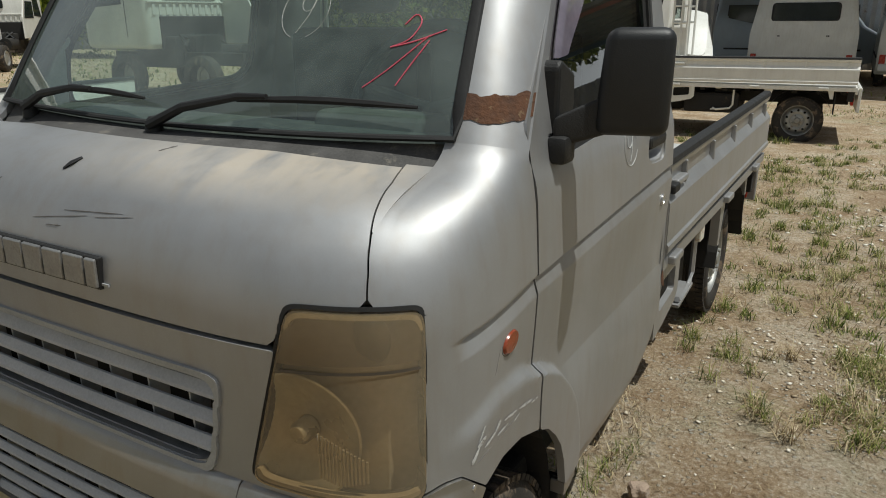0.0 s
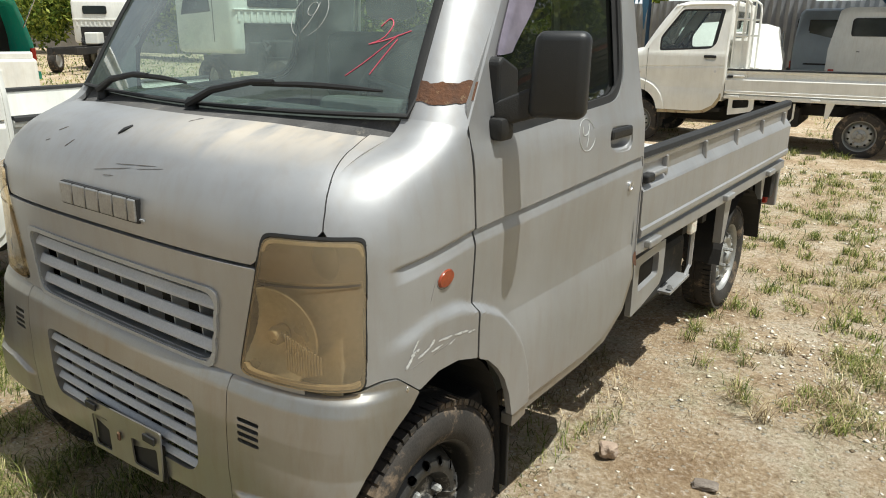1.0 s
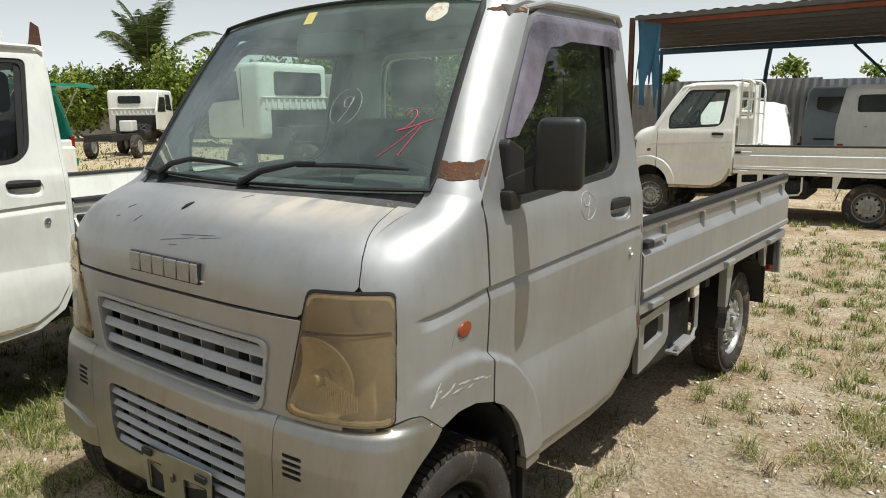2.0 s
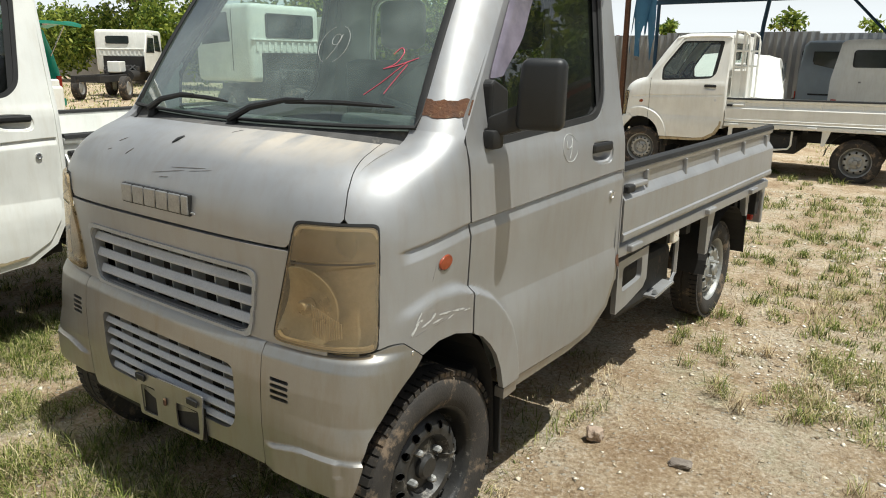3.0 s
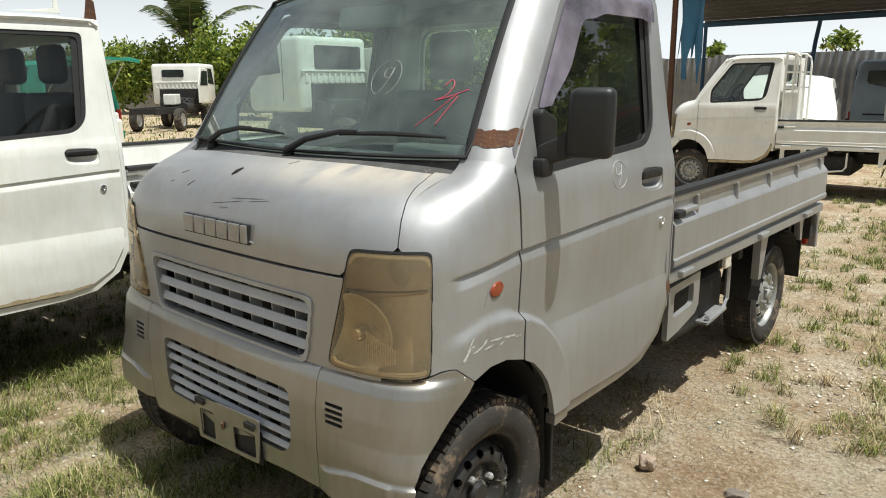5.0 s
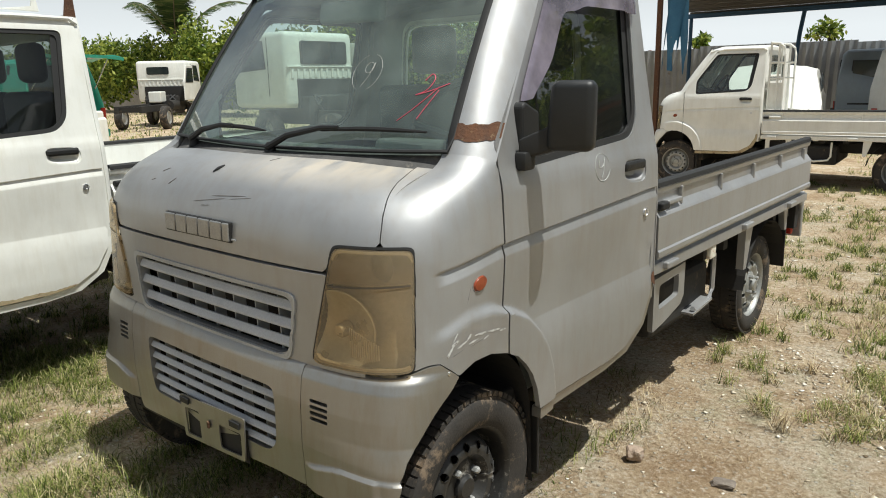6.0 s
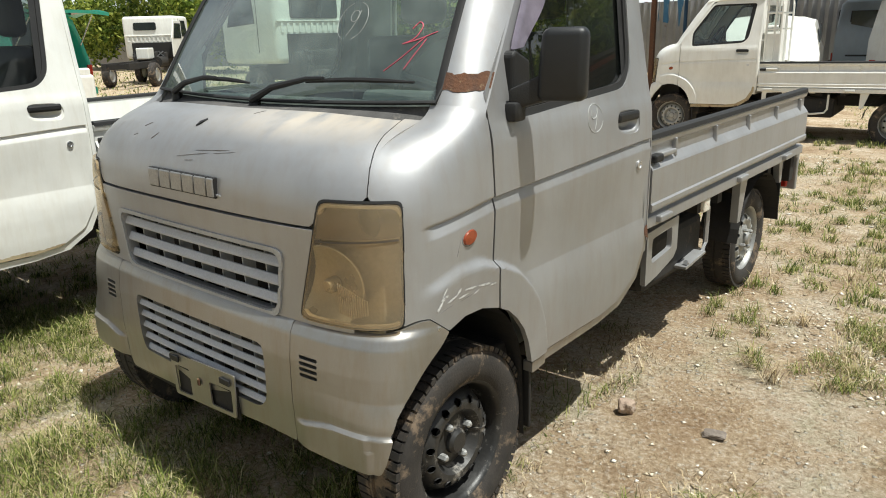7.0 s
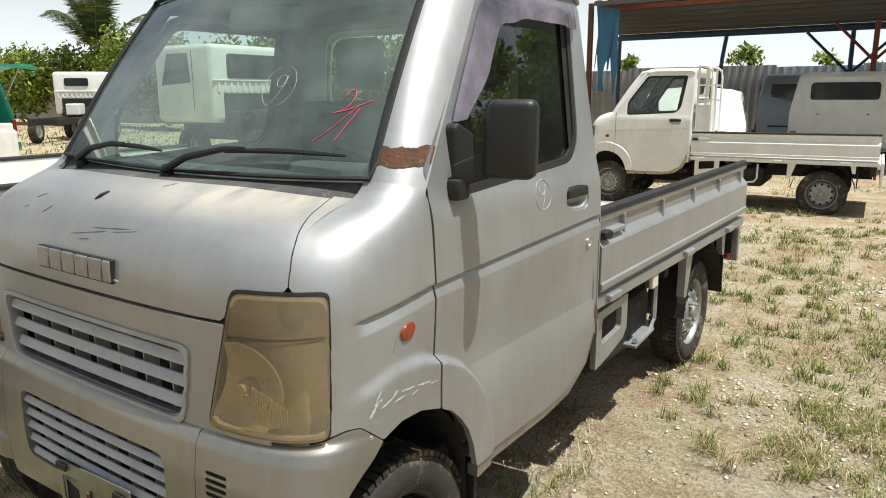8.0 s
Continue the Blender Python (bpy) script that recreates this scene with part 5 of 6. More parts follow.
# rust and roof fittings of the white truck beside it
bare_roof = by_label(bare, "roof")[0]
part("roof_bracket", prism([(1.38, 1.60), (1.44, 1.60), (1.435, 1.70), (1.405, 1.72), (1.395, 1.64)], "x", 0.585, 0.600, 0.003), M_RUST, bare_roof, "rusty broken roof bracket")
part("roof_aerial", prism([(1.16, 1.66), (1.36, 1.655), (1.35, 1.72), (1.335, 1.72), (1.33, 1.675)], "x", 0.40, 0.412, 0.003), M_WHITE, bare_roof)
bare_door = [o for o in by_label(bare, "door") if o.data.vertices[0].co.x > 0][0]
rs = sheet(span(0.74, 1.34, 90), span(0.424, 0.50, 24), lambda y, z: side(y, z, 0.0012), lambda p: max(rust_edge(p, p.z - 0.440 - 0.10 * max(0.0, p.y - 1.16)), polygon((p.y, p.z), DOOR)), 0.0)
part("rust_patch", rs, M_GRIME, bare_door, "brown rust along the door's foot", True)
# ladder rack behind the far truck's cab
rack = new("cab_rack")
rack.parent = far_one
rack["label"] = "white tube rack behind the cab"
for x in (0.02, 0.60):
    for y in (1.465, 1.555, 1.62):
        part("rack_post", tube([(x, y, 0.88), (x, y, 1.66 if y < 1.6 else 1.54)], 0.013, 8), M_CREAM, rack, "", True)
    part("rack_post", tube([(x, 1.62, 1.54), (x, 1.605, 1.62), (x, 1.555, 1.66), (x, 1.465, 1.67)], 0.013, 8), M_CREAM, rack, "", True)
    for z in (1.27, 1.45):
        part("rack_bar", tube([(x, 1.465, z), (x, 1.62, z)], 0.012, 8), M_CREAM, rack, "", True)
for z in (1.10, 1.30, 1.67):
    part("rack_bar", tube([(0.02, 1.465, z), (0.60, 1.465, z)], 0.013, 8), M_CREAM, rack, "", True)
part("rack_panel", box(0.02, 0.60, 1.462, 1.470, 0.90, 1.24), M_CREAM, rack)
part("rack_panel", box(0.596, 0.604, 1.465, 1.62, 0.92, 1.22), M_CREAM, rack)


# ---------- ground ----------
def ground_mat():
    m, n, l = node_mat("dry_ground")
    out, p, co = n.new("ShaderNodeOutputMaterial"), n.new("ShaderNodeBsdfPrincipled"), n.new("ShaderNodeTexCoord")
    vec = co.outputs["Object"]
    big = noise_node(n, l, vec, 0.55, 6.0, 0.6)
    mid = noise_node(n, l, vec, 2.6, 8.0, 0.65)
    clod = noise_node(n, l, vec, 13.0, 9.0, 0.72)
    fine = noise_node(n, l, vec, 55.0, 8.0, 0.75)
    soil = ramp_node(n, l, mid, [(0.34, (0.39, 0.265, 0.155)), (0.48, (0.59, 0.455, 0.30)), (0.62, (0.76, 0.665, 0.52))])
    soil = mix_node(n, l, 1.0, soil, ramp_node(n, l, clod, [(0.36, (0.56, 0.51, 0.46)), (0.47, (0.94, 0.94, 0.94)), (0.60, (1.0, 1.0, 1.0))]), "MULTIPLY")
    soil = mix_node(n, l, 1.0, soil, ramp_node(n, l, fine, [(0.38, (0.50, 0.46, 0.43)), (0.48, (0.96, 0.96, 0.96)), (0.62, (1.0, 1.0, 1.0))]), "MULTIPLY")
    soil = mix_node(n, l, 0.35, soil, ramp_node(n, l, fine, [(0.52, (0.42, 0.30, 0.18)), (0.62, (0.90, 0.83, 0.72))]))
    turf = ramp_node(n, l, fine, [(0.36, (0.05, 0.062, 0.018)), (0.52, (0.24, 0.25, 0.085)), (0.66, (0.52, 0.47, 0.24))])
    cover = math_node(n, l, "ADD", math_node(n, l, "MULTIPLY", big, 0.55), math_node(n, l, "MULTIPLY", mid, 0.45))
    col = mix_node(n, l, ramp_node(n, l, cover, [(0.53, (0, 0, 0)), (0.62, (0.50,) * 3)]), soil, turf)
    vo = n.new("ShaderNodeTexVoronoi")
    vo.inputs["Scale"].default_value = 30.0
    l.new(vec, vo.inputs["Vector"])
    chip = ramp_node(n, l, vo.outputs["Distance"], [(0.16, (1, 1, 1)), (0.24, (0, 0, 0))])
    chip = mix_node(n, l, 1.0, chip, ramp_node(n, l, big, [(0.42, (0.2,) * 3), (0.55, (1, 1, 1))]), "MULTIPLY")
    col = mix_node(n, l, math_node(n, l, "MULTIPLY", chip, 0.8), col, (0.60, 0.56, 0.48))
    l.new(col, p.inputs["Base Color"])
    p.inputs["Roughness"].default_value = 0.95
    p.inputs["Specular IOR Level"].default_value = 0.12
    bp = n.new("ShaderNodeBump")
    bp.inputs["Strength"].default_value, bp.inputs["Distance"].default_value = 1.0, 0.03
    l.new(math_node(n, l, "ADD", fine, math_node(n, l, "MULTIPLY", chip, 0.5)), bp.inputs["Height"])
    l.new(bp.outputs["Normal"], p.inputs["Normal"])
    l.new(p.outputs["BSDF"], out.inputs["Surface"])
    return m


def ground_z(x, y):
    d = math.hypot(x, y - 2)
    if d > 22:
        return -0.004
    a = 0.012 * noise.noise(Vector((x * 1.7, y * 1.7, 0.3))) + 0.007 * noise.noise(Vector((x * 6, y * 6, 1.3))) + 0.004 * noise.noise(Vector((x * 17, y * 17, 2.3)))
    return a * (1 if d < 14 else max(0, 1 - (d - 14) / 8)) - 0.004


def grow(lo, hi, near_lo, near_hi, step):
    out = [near_lo]
    while out[-1] < near_hi:
        out.append(out[-1] + step)
    s, up = step, out[-1]
    while up < hi:
        s *= 1.35
        up += s
        out.append(up)
    s, down, low = step, near_lo, []
    while down > lo:
        s *= 1.35
        down -= s
        low.append(down)
    return low[::-1] + out


gx, gy = grow(-900, 900, -3.6, 4.0, 0.035), grow(-900, 900, -1.2, 7.0, 0.035)
gm = bpy.data.meshes.new("ground")
gm.from_pydata([(x, y, ground_z(x, y)) for y in gy for x in gx], [], [(j * len(gx) + i, j * len(gx) + i + 1, (j + 1) * len(gx) + i + 1, (j + 1) * len(gx) + i) for j in range(len(gy) - 1) for i in range(len(gx) - 1)])
for poly in gm.polygons:
    poly.use_smooth = True
gm.materials.append(ground_mat())
tagged(new("ground", gm), "dry sandy ground with limestone chips and patchy grass", "ground", kind="structure")


def island_mat(name, stops, rough, translucent=0.0):
    """One tone for each blade, leaf or chip."""
    m, n, l = node_mat(name)
    out, p, g = n.new("ShaderNodeOutputMaterial"), n.new("ShaderNodeBsdfPrincipled"), n.new("ShaderNodeNewGeometry")
    col = ramp_node(n, l, g.outputs["Random Per Island"], stops)
    l.new(col, p.inputs["Base Color"])
    p.inputs["Roughness"].default_value = rough
    p.inputs["Specular IOR Level"].default_value = 0.25
    if translucent:
        tr, mx = n.new("ShaderNodeBsdfTranslucent"), n.new("ShaderNodeMixShader")
        l.new(col, tr.inputs["Color"])
        mx.inputs[0].default_value = translucent
        l.new(p.outputs[0], mx.inputs[1])
        l.new(tr.outputs[0], mx.inputs[2])
        l.new(mx.outputs[0], out.inputs["Surface"])
    else:
        l.new(p.outputs[0], out.inputs["Surface"])
    return m


M_GRASS = island_mat("grass_blades", [(0.0, (0.032, 0.046, 0.010)), (0.40, (0.12, 0.155, 0.028)), (0.68, (0.27, 0.30, 0.075)), (0.86, (0.48, 0.43, 0.19)), (1.0, (0.68, 0.58, 0.36))], 0.7, 0.3)
M_STRAW = island_mat("dry_straw", [(0.0, (0.09, 0.06, 0.03)), (0.35, (0.24, 0.17, 0.09)), (0.7, (0.48, 0.38, 0.22)), (1.0, (0.66, 0.56, 0.38))], 0.85)
M_CHIPS = island_mat("limestone_chips", [(0.0, (0.16, 0.12, 0.075)), (0.2, (0.46, 0.37, 0.25)), (0.6, (0.72, 0.64, 0.51)), (1.0, (0.84, 0.79, 0.70))], 0.9)
M_LEAF = island_mat("leaves", [(0.0, (0.035, 0.065, 0.012)), (0.45, (0.14, 0.21, 0.03)), (1.0, (0.42, 0.46, 0.09))], 0.55, 0.4)
M_PALMLEAF = island_mat("palm_leaflets", [(0.0, (0.02, 0.04, 0.012)), (0.6, (0.05, 0.085, 0.02)), (1.0, (0.13, 0.14, 0.05))], 0.5, 0.25)

rng = np.random.default_rng(7)


def blades(name, label, pos, height, width, lean, mat, category):
    """Thin bent blades: five points and three faces' worth of grass each, joined."""
    n = len(pos)
    a = rng.uniform(0, math.tau, n)
    d = np.stack([np.cos(a), np.sin(a), np.zeros(n)], 1)
    s = np.stack([-np.sin(a), np.cos(a), np.zeros(n)], 1)
    h, w, k = height[:, None], width[:, None], lean[:, None]
    up = np.array([[0, 0, 1.0]])
    p0, p1 = pos - s * w, pos + s * w
    mid = pos + d * h * k * 0.35 + up * h * 0.6 * np.sqrt(np.maximum(0.05, 1 - k * k * 0.5))
    tip = pos + d * h * k + up * h * np.sqrt(np.maximum(0.02, 1 - np.minimum(k, 1) ** 2))
    co = np.stack([p0, p1, mid + s * w * 0.7, mid - s * w * 0.7, tip], 1).reshape(-1, 3)
    i = np.arange(n) * 5
    quads = np.stack([i, i + 1, i + 2, i + 3], 1)
    tris = np.stack([i + 3, i + 2, i + 4], 1)
    me = bpy.data.meshes.new(name)
    me.vertices.add(len(co))
    me.vertices.foreach_set("co", co.ravel())
    me.loops.add(7 * n)
    me.loops.foreach_set("vertex_index", np.concatenate([quads.ravel(), tris.ravel()]).astype(np.int32))
    me.polygons.add(2 * n)
    me.polygons.foreach_set("loop_start", np.concatenate([np.arange(n) * 4, 4 * n + np.arange(n) * 3]).astype(np.int32))
    me.update(calc_edges=True)
    me.materials.append(mat)
    return tagged(new(name, me), label, category, kind="stuff")


def lush(x, y):
    """How thickly grass grows at a place, 0 to 1."""
    a = noise.noise(Vector((x * 0.75, y * 0.75, 4.2))) + 0.6 * noise.noise(Vector((x * 2.1, y * 2.1, 7.7)))
    left = 1.10 * ease((0.75 - x) / 0.5) * ease((2.2 - y) / 0.8) if x > -6 else 0.45
    left -= 1.15 * math.exp(-((x + 1.15) / 0.40) ** 2 - ((y - 0.55) / 0.6) ** 2)
    bare_patch = -1.0 * math.exp(-((x - 0.80) / 0.34) ** 2 - ((y - 1.5) / 0.85) ** 2) + 0.30 * math.exp(-((x - 1.25) / 0.3) ** 2 - ((y - 0.75) / 0.35) ** 2)
    track = -0.35 * math.exp(-((x - 2.3) / 0.7) ** 2) if y > 5.5 else 0.0
    return ease((a + 0.12 + left + bare_patch + track) / 0.45)


gp, gh, gw, gl = [], [], [], []
sp, sh, sw, sl = [], [], [], []
for ring_lo, ring_hi, count in ((0.0, 3.4, 190000), (3.4, 7.0, 150000), (7.0, 14.0, 110000), (14.0, 32.0, 90000)):
    rr = np.sqrt(rng.uniform(ring_lo ** 2, ring_hi ** 2, count))
    aa = rng.uniform(0, math.pi, count)
    xs_, ys_ = 1.3 + rr * np.cos(aa) * 1.15, -0.75 + rr * np.sin(aa)
    chance = rng.uniform(0, 1, count)
    size = rng.uniform(0.6, 1.2, count)
    wide = 1.0 if ring_hi < 4 else 1.5 if ring_hi < 8 else 2.6 if ring_hi < 15 else 9.0
    for x, y, c, z in zip(xs_.tolist(), ys_.tolist(), chance.tolist(), size.tolist()):
        k = lush(x, y)
        if k < 0.02:
            continue
        clump = 0.5 + 0.9 * noise.noise(Vector((x * 7.5, y * 7.5, 5.5))) + 0.35 * noise.noise(Vector((x * 19, y * 19, 3.5)))
        if -0.66 < x < 0.6 and 0.5 < y < 3.2:
            k *= 0.25
        elif x < 0.55 and y < 0.5:
            k *= 2.2
        k *= ease((y + 0.76 + 0.18 * noise.noise(Vector((x * 3.1, y * 3.1, 6.6)))) / 0.38)
        if c > k * max(0.22 if x < 0.55 and y < 0.5 else 0.03, clump) ** 1.4:
            continue
        gp.append((x, y, ground_z(x, y) - 0.004))
        gh.append(z * (0.022 + 0.060 * min(1.2, max(0.0, clump)) * (0.5 + 0.5 * k)))
        gh[-1] *= 1.0 if ring_hi < 15 else 2.2
        gw.append(wide * (0.0009 + 0.0012 * ((z * 613.0) % 1.0)))
        gl.append(0.62 + 0.55 * ((z * 7919.0) % 1.0))
    n_s = count // 5
    rr = np.sqrt(rng.uniform(ring_lo ** 2, ring_hi ** 2, n_s))
    aa = rng.uniform(0, math.pi, n_s)
    for x, y, c in zip((1.3 + rr * np.cos(aa) * 1.15).tolist(), (-0.75 + rr * np.sin(aa)).tolist(), rng.uniform(0, 1, n_s).tolist()):
        if x < 0.4 and c > 0.4 or noise.noise(Vector((x * 1.4, y * 1.4, 9.1))) < -0.1 or lush(x, y) < 0.01 and c > 0.35:
            continue
        sp.append((x, y, ground_z(x, y) + 0.003))
        sh.append(0.02 + 0.06 * c)
        sw.append(wide * (0.0008 + 0.0008 * c))
        sl.append(0.95 + 0.05 * c)
tuft_rng = random.Random(31)
for _ in range(4200):
    tr_, ta = 9.5 * tuft_rng.uniform(0.11, 1) ** 0.62, tuft_rng.uniform(0.0, math.pi)
    tx, ty = 1.2 + tr_ * math.cos(ta), -0.7 + tr_ * math.sin(ta)
    sparse = noise.noise(Vector((tx * 1.1, ty * 1.1, 8.8)))
    if lush(tx, ty) < 0.03 and sparse < 0.15 or -0.7 < tx < 0.62 and 0.2 < ty < 3.3 or math.hypot(tx - 0.80, (ty - 1.45) * 0.6) < 0.30:
        continue
    high = tuft_rng.uniform(0.05, 0.12) * (0.8 + 0.5 * sparse)
    for _k in range(tuft_rng.randint(16, 52)):
        x, y = tx + tuft_rng.gauss(0, 0.022), ty + tuft_rng.gauss(0, 0.022)
        gp.append((x, y, ground_z(x, y) - 0.004))
        gh.append(high * tuft_rng.uniform(0.5, 1.25))
        gw.append((1.0 if tr_ < 3.5 else 1.7) * tuft_rng.uniform(0.0010, 0.0021))
        gl.append(tuft_rng.uniform(0.5, 1.05))
for _ in range(420):
    tx, ty = tuft_rng.uniform(0.85, 3.6), tuft_rng.uniform(0.35, 4.6)
    if noise.noise(Vector((tx * 1.3, ty * 1.3, 3.1))) < -0.05 or math.hypot(tx - 0.80, (ty - 1.45) * 0.6) < 0.30:
        continue
    dry, reach = tuft_rng.uniform(0, 1), tuft_rng.uniform(0.05, 0.12)
    for _k in range(tuft_rng.randint(24, 60)):
        x, y = tx + tuft_rng.gauss(0, 0.020), ty + tuft_rng.gauss(0, 0.020)
        where, tall, thin, bent = (sp, sh, sw, sl) if tuft_rng.uniform(0, 1) < dry else (gp, gh, gw, gl)
        where.append((x, y, ground_z(x, y) + 0.001))
        tall.append(reach * tuft_rng.uniform(0.5, 1.3))
        thin.append(tuft_rng.uniform(0.0010, 0.0020))
        bent.append(tuft_rng.uniform(0.75, 1.0))
blades("grass", "patchy short green and drying grass", np.array(gp), np.array(gh), np.array(gw), np.array(gl), M_GRASS, "grass")
blades("straw", "dry flattened straw on the soil", np.array(sp), np.array(sh), np.array(sw), np.array(sl), M_STRAW, "dry grass")


def chips(name, label, pos, size, mat):
    """Small broken stones, eight faces each, joined."""
    n = len(pos)
    base6 = np.array([(1, 0, 0), (0, 1, 0), (-1, 0, 0), (0, -1, 0), (0, 0, 0.42), (0, 0, -0.3)], float)
    jit = rng.uniform(0.55, 1.25, (n, 6, 1)) * base6[None] + rng.normal(0, 0.16, (n, 6, 3))
    ang = rng.uniform(0, math.tau, n)
    c, s = np.cos(ang), np.sin(ang)
    rot = np.zeros((n, 3, 3))
    rot[:, 0, 0], rot[:, 0, 1], rot[:, 1, 0], rot[:, 1, 1], rot[:, 2, 2] = c, -s, s, c, 1
    co = np.einsum("nij,nkj->nki", rot, jit) * size[:, None, None] + pos[:, None, :]
    tri = np.array([(0, 1, 4), (1, 2, 4), (2, 3, 4), (3, 0, 4), (1, 0, 5), (2, 1, 5), (3, 2, 5), (0, 3, 5)])
    idx = (np.arange(n)[:, None, None] * 6 + tri[None]).reshape(-1)
    me = bpy.data.meshes.new(name)
    me.vertices.add(n * 6)
    me.vertices.foreach_set("co", co.ravel())
    me.loops.add(len(idx))
    me.loops.foreach_set("vertex_index", idx.astype(np.int32))
    me.polygons.add(n * 8)
    me.polygons.foreach_set("loop_start", (np.arange(n * 8) * 3).astype(np.int32))
    me.update(calc_edges=True)
    me.materials.append(mat)
    return tagged(new(name, me), label, "gravel", kind="stuff")


cp, cs = [], []
for ring_lo, ring_hi, count in ((0.0, 3.5, 40000), (3.5, 8.0, 46000), (8.0, 16.0, 16000)):
    for _ in range(count):
        r = math.sqrt(rng.uniform(ring_lo ** 2, ring_hi ** 2))
        a = rng.uniform(0, math.pi)
        x, y = 1.3 + r * math.cos(a) * 1.1, -0.75 + r * math.sin(a)
        dense = ease((noise.noise(Vector((x * 0.9, y * 0.9, 2.5))) + 0.50 * ease((x - 0.8) / 0.5) * ease((y - 0.9) / 1.2) - 0.16) / 0.5) * (0.12 if x < 0.6 and y < 2.5 else 1.0)
        if rng.uniform() > dense * 0.9 + (0.01 if x < 0.6 and y < 2.5 else 0.08):
            continue
        sz = 0.003 + 0.012 * rng.uniform() ** 2.4 if rng.uniform() > 0.04 else rng.uniform(0.008, 0.017)
        cp.append((x, y, ground_z(x, y) + sz * 0.15))
        cs.append(sz * (1.0 if r < 5 else 1.5))
chips("gravel", "pale limestone chips strewn on the soil", np.array(cp), np.array(cs), M_CHIPS)


def rock(name, label, at, size, mat):
    bm = bmesh.new()
    bmesh.ops.create_icosphere(bm, subdivisions=3, radius=1.0)
    for v in bm.verts:
        q = v.co.copy()
        k = max(abs(q.x), abs(q.y), abs(q.z))
        v.co = q.lerp(q / k, 0.55) * (0.8 + 0.25 * noise.noise(q * 1.7 + Vector(at[:3]) * 7))
        v.co = Vector((v.co.x * size[0], v.co.y * size[1], v.co.z * size[2]))
    ob = part(name, bm, mat)
    ob.matrix_basis = pose(*at)
    return tagged(ob, label, "stone")


M_ROCK = surface("brown_stone", (0.27, 0.19, 0.14), (0.42, 0.33, 0.25), 22, (0.8, 0.95), 0, 150, 0.6, (0.5, 0.46, 0.4), 0.62, 30)
M_DARKROCK = surface("dark_stone", (0.13, 0.105, 0.085), (0.23, 0.195, 0.16), 22, (0.8, 0.95), 0, 150, 0.6)
rock("stone", "broken brown stone lying on the bare soil", (0.747, 1.295, 0.022, 10, 5, 30), (0.036, 0.030, 0.030), M_ROCK)
rock("stone", "flat dark stone half sunk in the soil", (1.05, 1.32, 0.006, 3, -4, 12), (0.045, 0.026, 0.012), M_DARKROCK)


# ---------- fence, carport ----------
M_FENCE = surface("weathered_sheet_iron", (0.26, 0.265, 0.27), (0.42, 0.42, 0.42), 1.5, (0.5, 0.7), 0.35, 60, 0.2, (0.20, 0.12, 0.08), 0.68, 2)
M_BLUE = surface("blue_steel", (0.02, 0.06, 0.12), (0.04, 0.10, 0.18), 4, (0.45, 0.6), 0.2, 90, 0.1, (0.15, 0.08, 0.05), 0.7, 6)
M_REDOXIDE = surface("red_oxide_steel", (0.22, 0.06, 0.035), (0.32, 0.10, 0.06), 4, (0.6, 0.8), 0.0, 90, 0.2, (0.12, 0.05, 0.03), 0.64, 6)
M_ROOFIRON = surface("old_roof_iron", (0.09, 0.085, 0.08), (0.15, 0.14, 0.13), 1.0, (0.55, 0.7), 0.3, 60, 0.2, (0.20, 0.09, 0.06), 0.66, 1.5)
M_TARP = surface("blue_tarpaulin", (0.02, 0.10, 0.20), (0.05, 0.17, 0.28), 3, (0.5, 0.65), 0.0, 90, 0.3, (0.2, 0.25, 0.28), 0.64, 5)

fence = thing("fence", "grey weathered corrugated iron fence", "fence", kind="structure")
pm = bmesh.new()
rows = []
for k in range(41):
    x = k * 0.05
    dpt = (0.0, 0.03, 0.055, 0.03)[k % 4]
    rows.append([pm.verts.new((x, dpt, z)) for z in (0.0, 1.0, 2.02)])
for a, b in zip(rows, rows[1:]):
    for i in range(2):
        pm.faces.new((a[i], b[i], b[i + 1], a[i + 1]))
first = part("sheet_panel", pm, M_FENCE, fence)
first.location = (-50.0, 20.0, 0.0)
for k in range(1, 36):
    o = new("sheet_panel", first.data)
    o.parent = fence
    o.location = (-50.0 + k * 1.98, 20.0 + (k % 2) * 0.004, rng.uniform(-0.05, 0.03))
for k in range(12):
    part("fence_post", box(-50 + k * 6 - 0.04, -50 + k * 6 + 0.04, 20.06, 20.14, 0, 2.0), M_REDOXIDE, fence)

carport = thing("carport", "open carport with a rusty iron roof on steel posts", "carport", kind="structure")
RL, RR = ((-4.60, 13.3, 3.11), (-6.25, 18.7, 2.885)), ((10.24, 13.3, 3.11), (9.0, 18.7, 2.885))
rb = bmesh.new()
rows = []
for k in range(241):
    u = k / 240
    a = Vector(RL[0]).lerp(Vector(RR[0]), u)
    b = Vector(RL[1]).lerp(Vector(RR[1]), u)
    dz = (0.0, 0.018, 0.018, 0.0)[k % 4]
    rows.append([rb.verts.new(a + Vector((0, 0, dz))), rb.verts.new(b + Vector((0, 0, dz)))])
for a, b in zip(rows, rows[1:]):
    rb.faces.new((a[0], b[0], b[1], a[1]))
part("roof_sheets", rb, M_ROOFIRON, carport)
for k in range(9):
    v = k / 8
    a, b = Vector(RL[0]).lerp(Vector(RL[1]), v), Vector(RR[0]).lerp(Vector(RR[1]), v)
    part("purlin", box(a.x, b.x, a.y - 0.03, a.y + 0.03, a.z - 0.08, a.z - 0.005), M_REDOXIDE if k == 1 else M_ROOFIRON, carport)
part("eave_beam", box(-6.2, 9.0, 18.36, 18.46, 2.70, 2.81, 0.005), M_BLUE, carport)
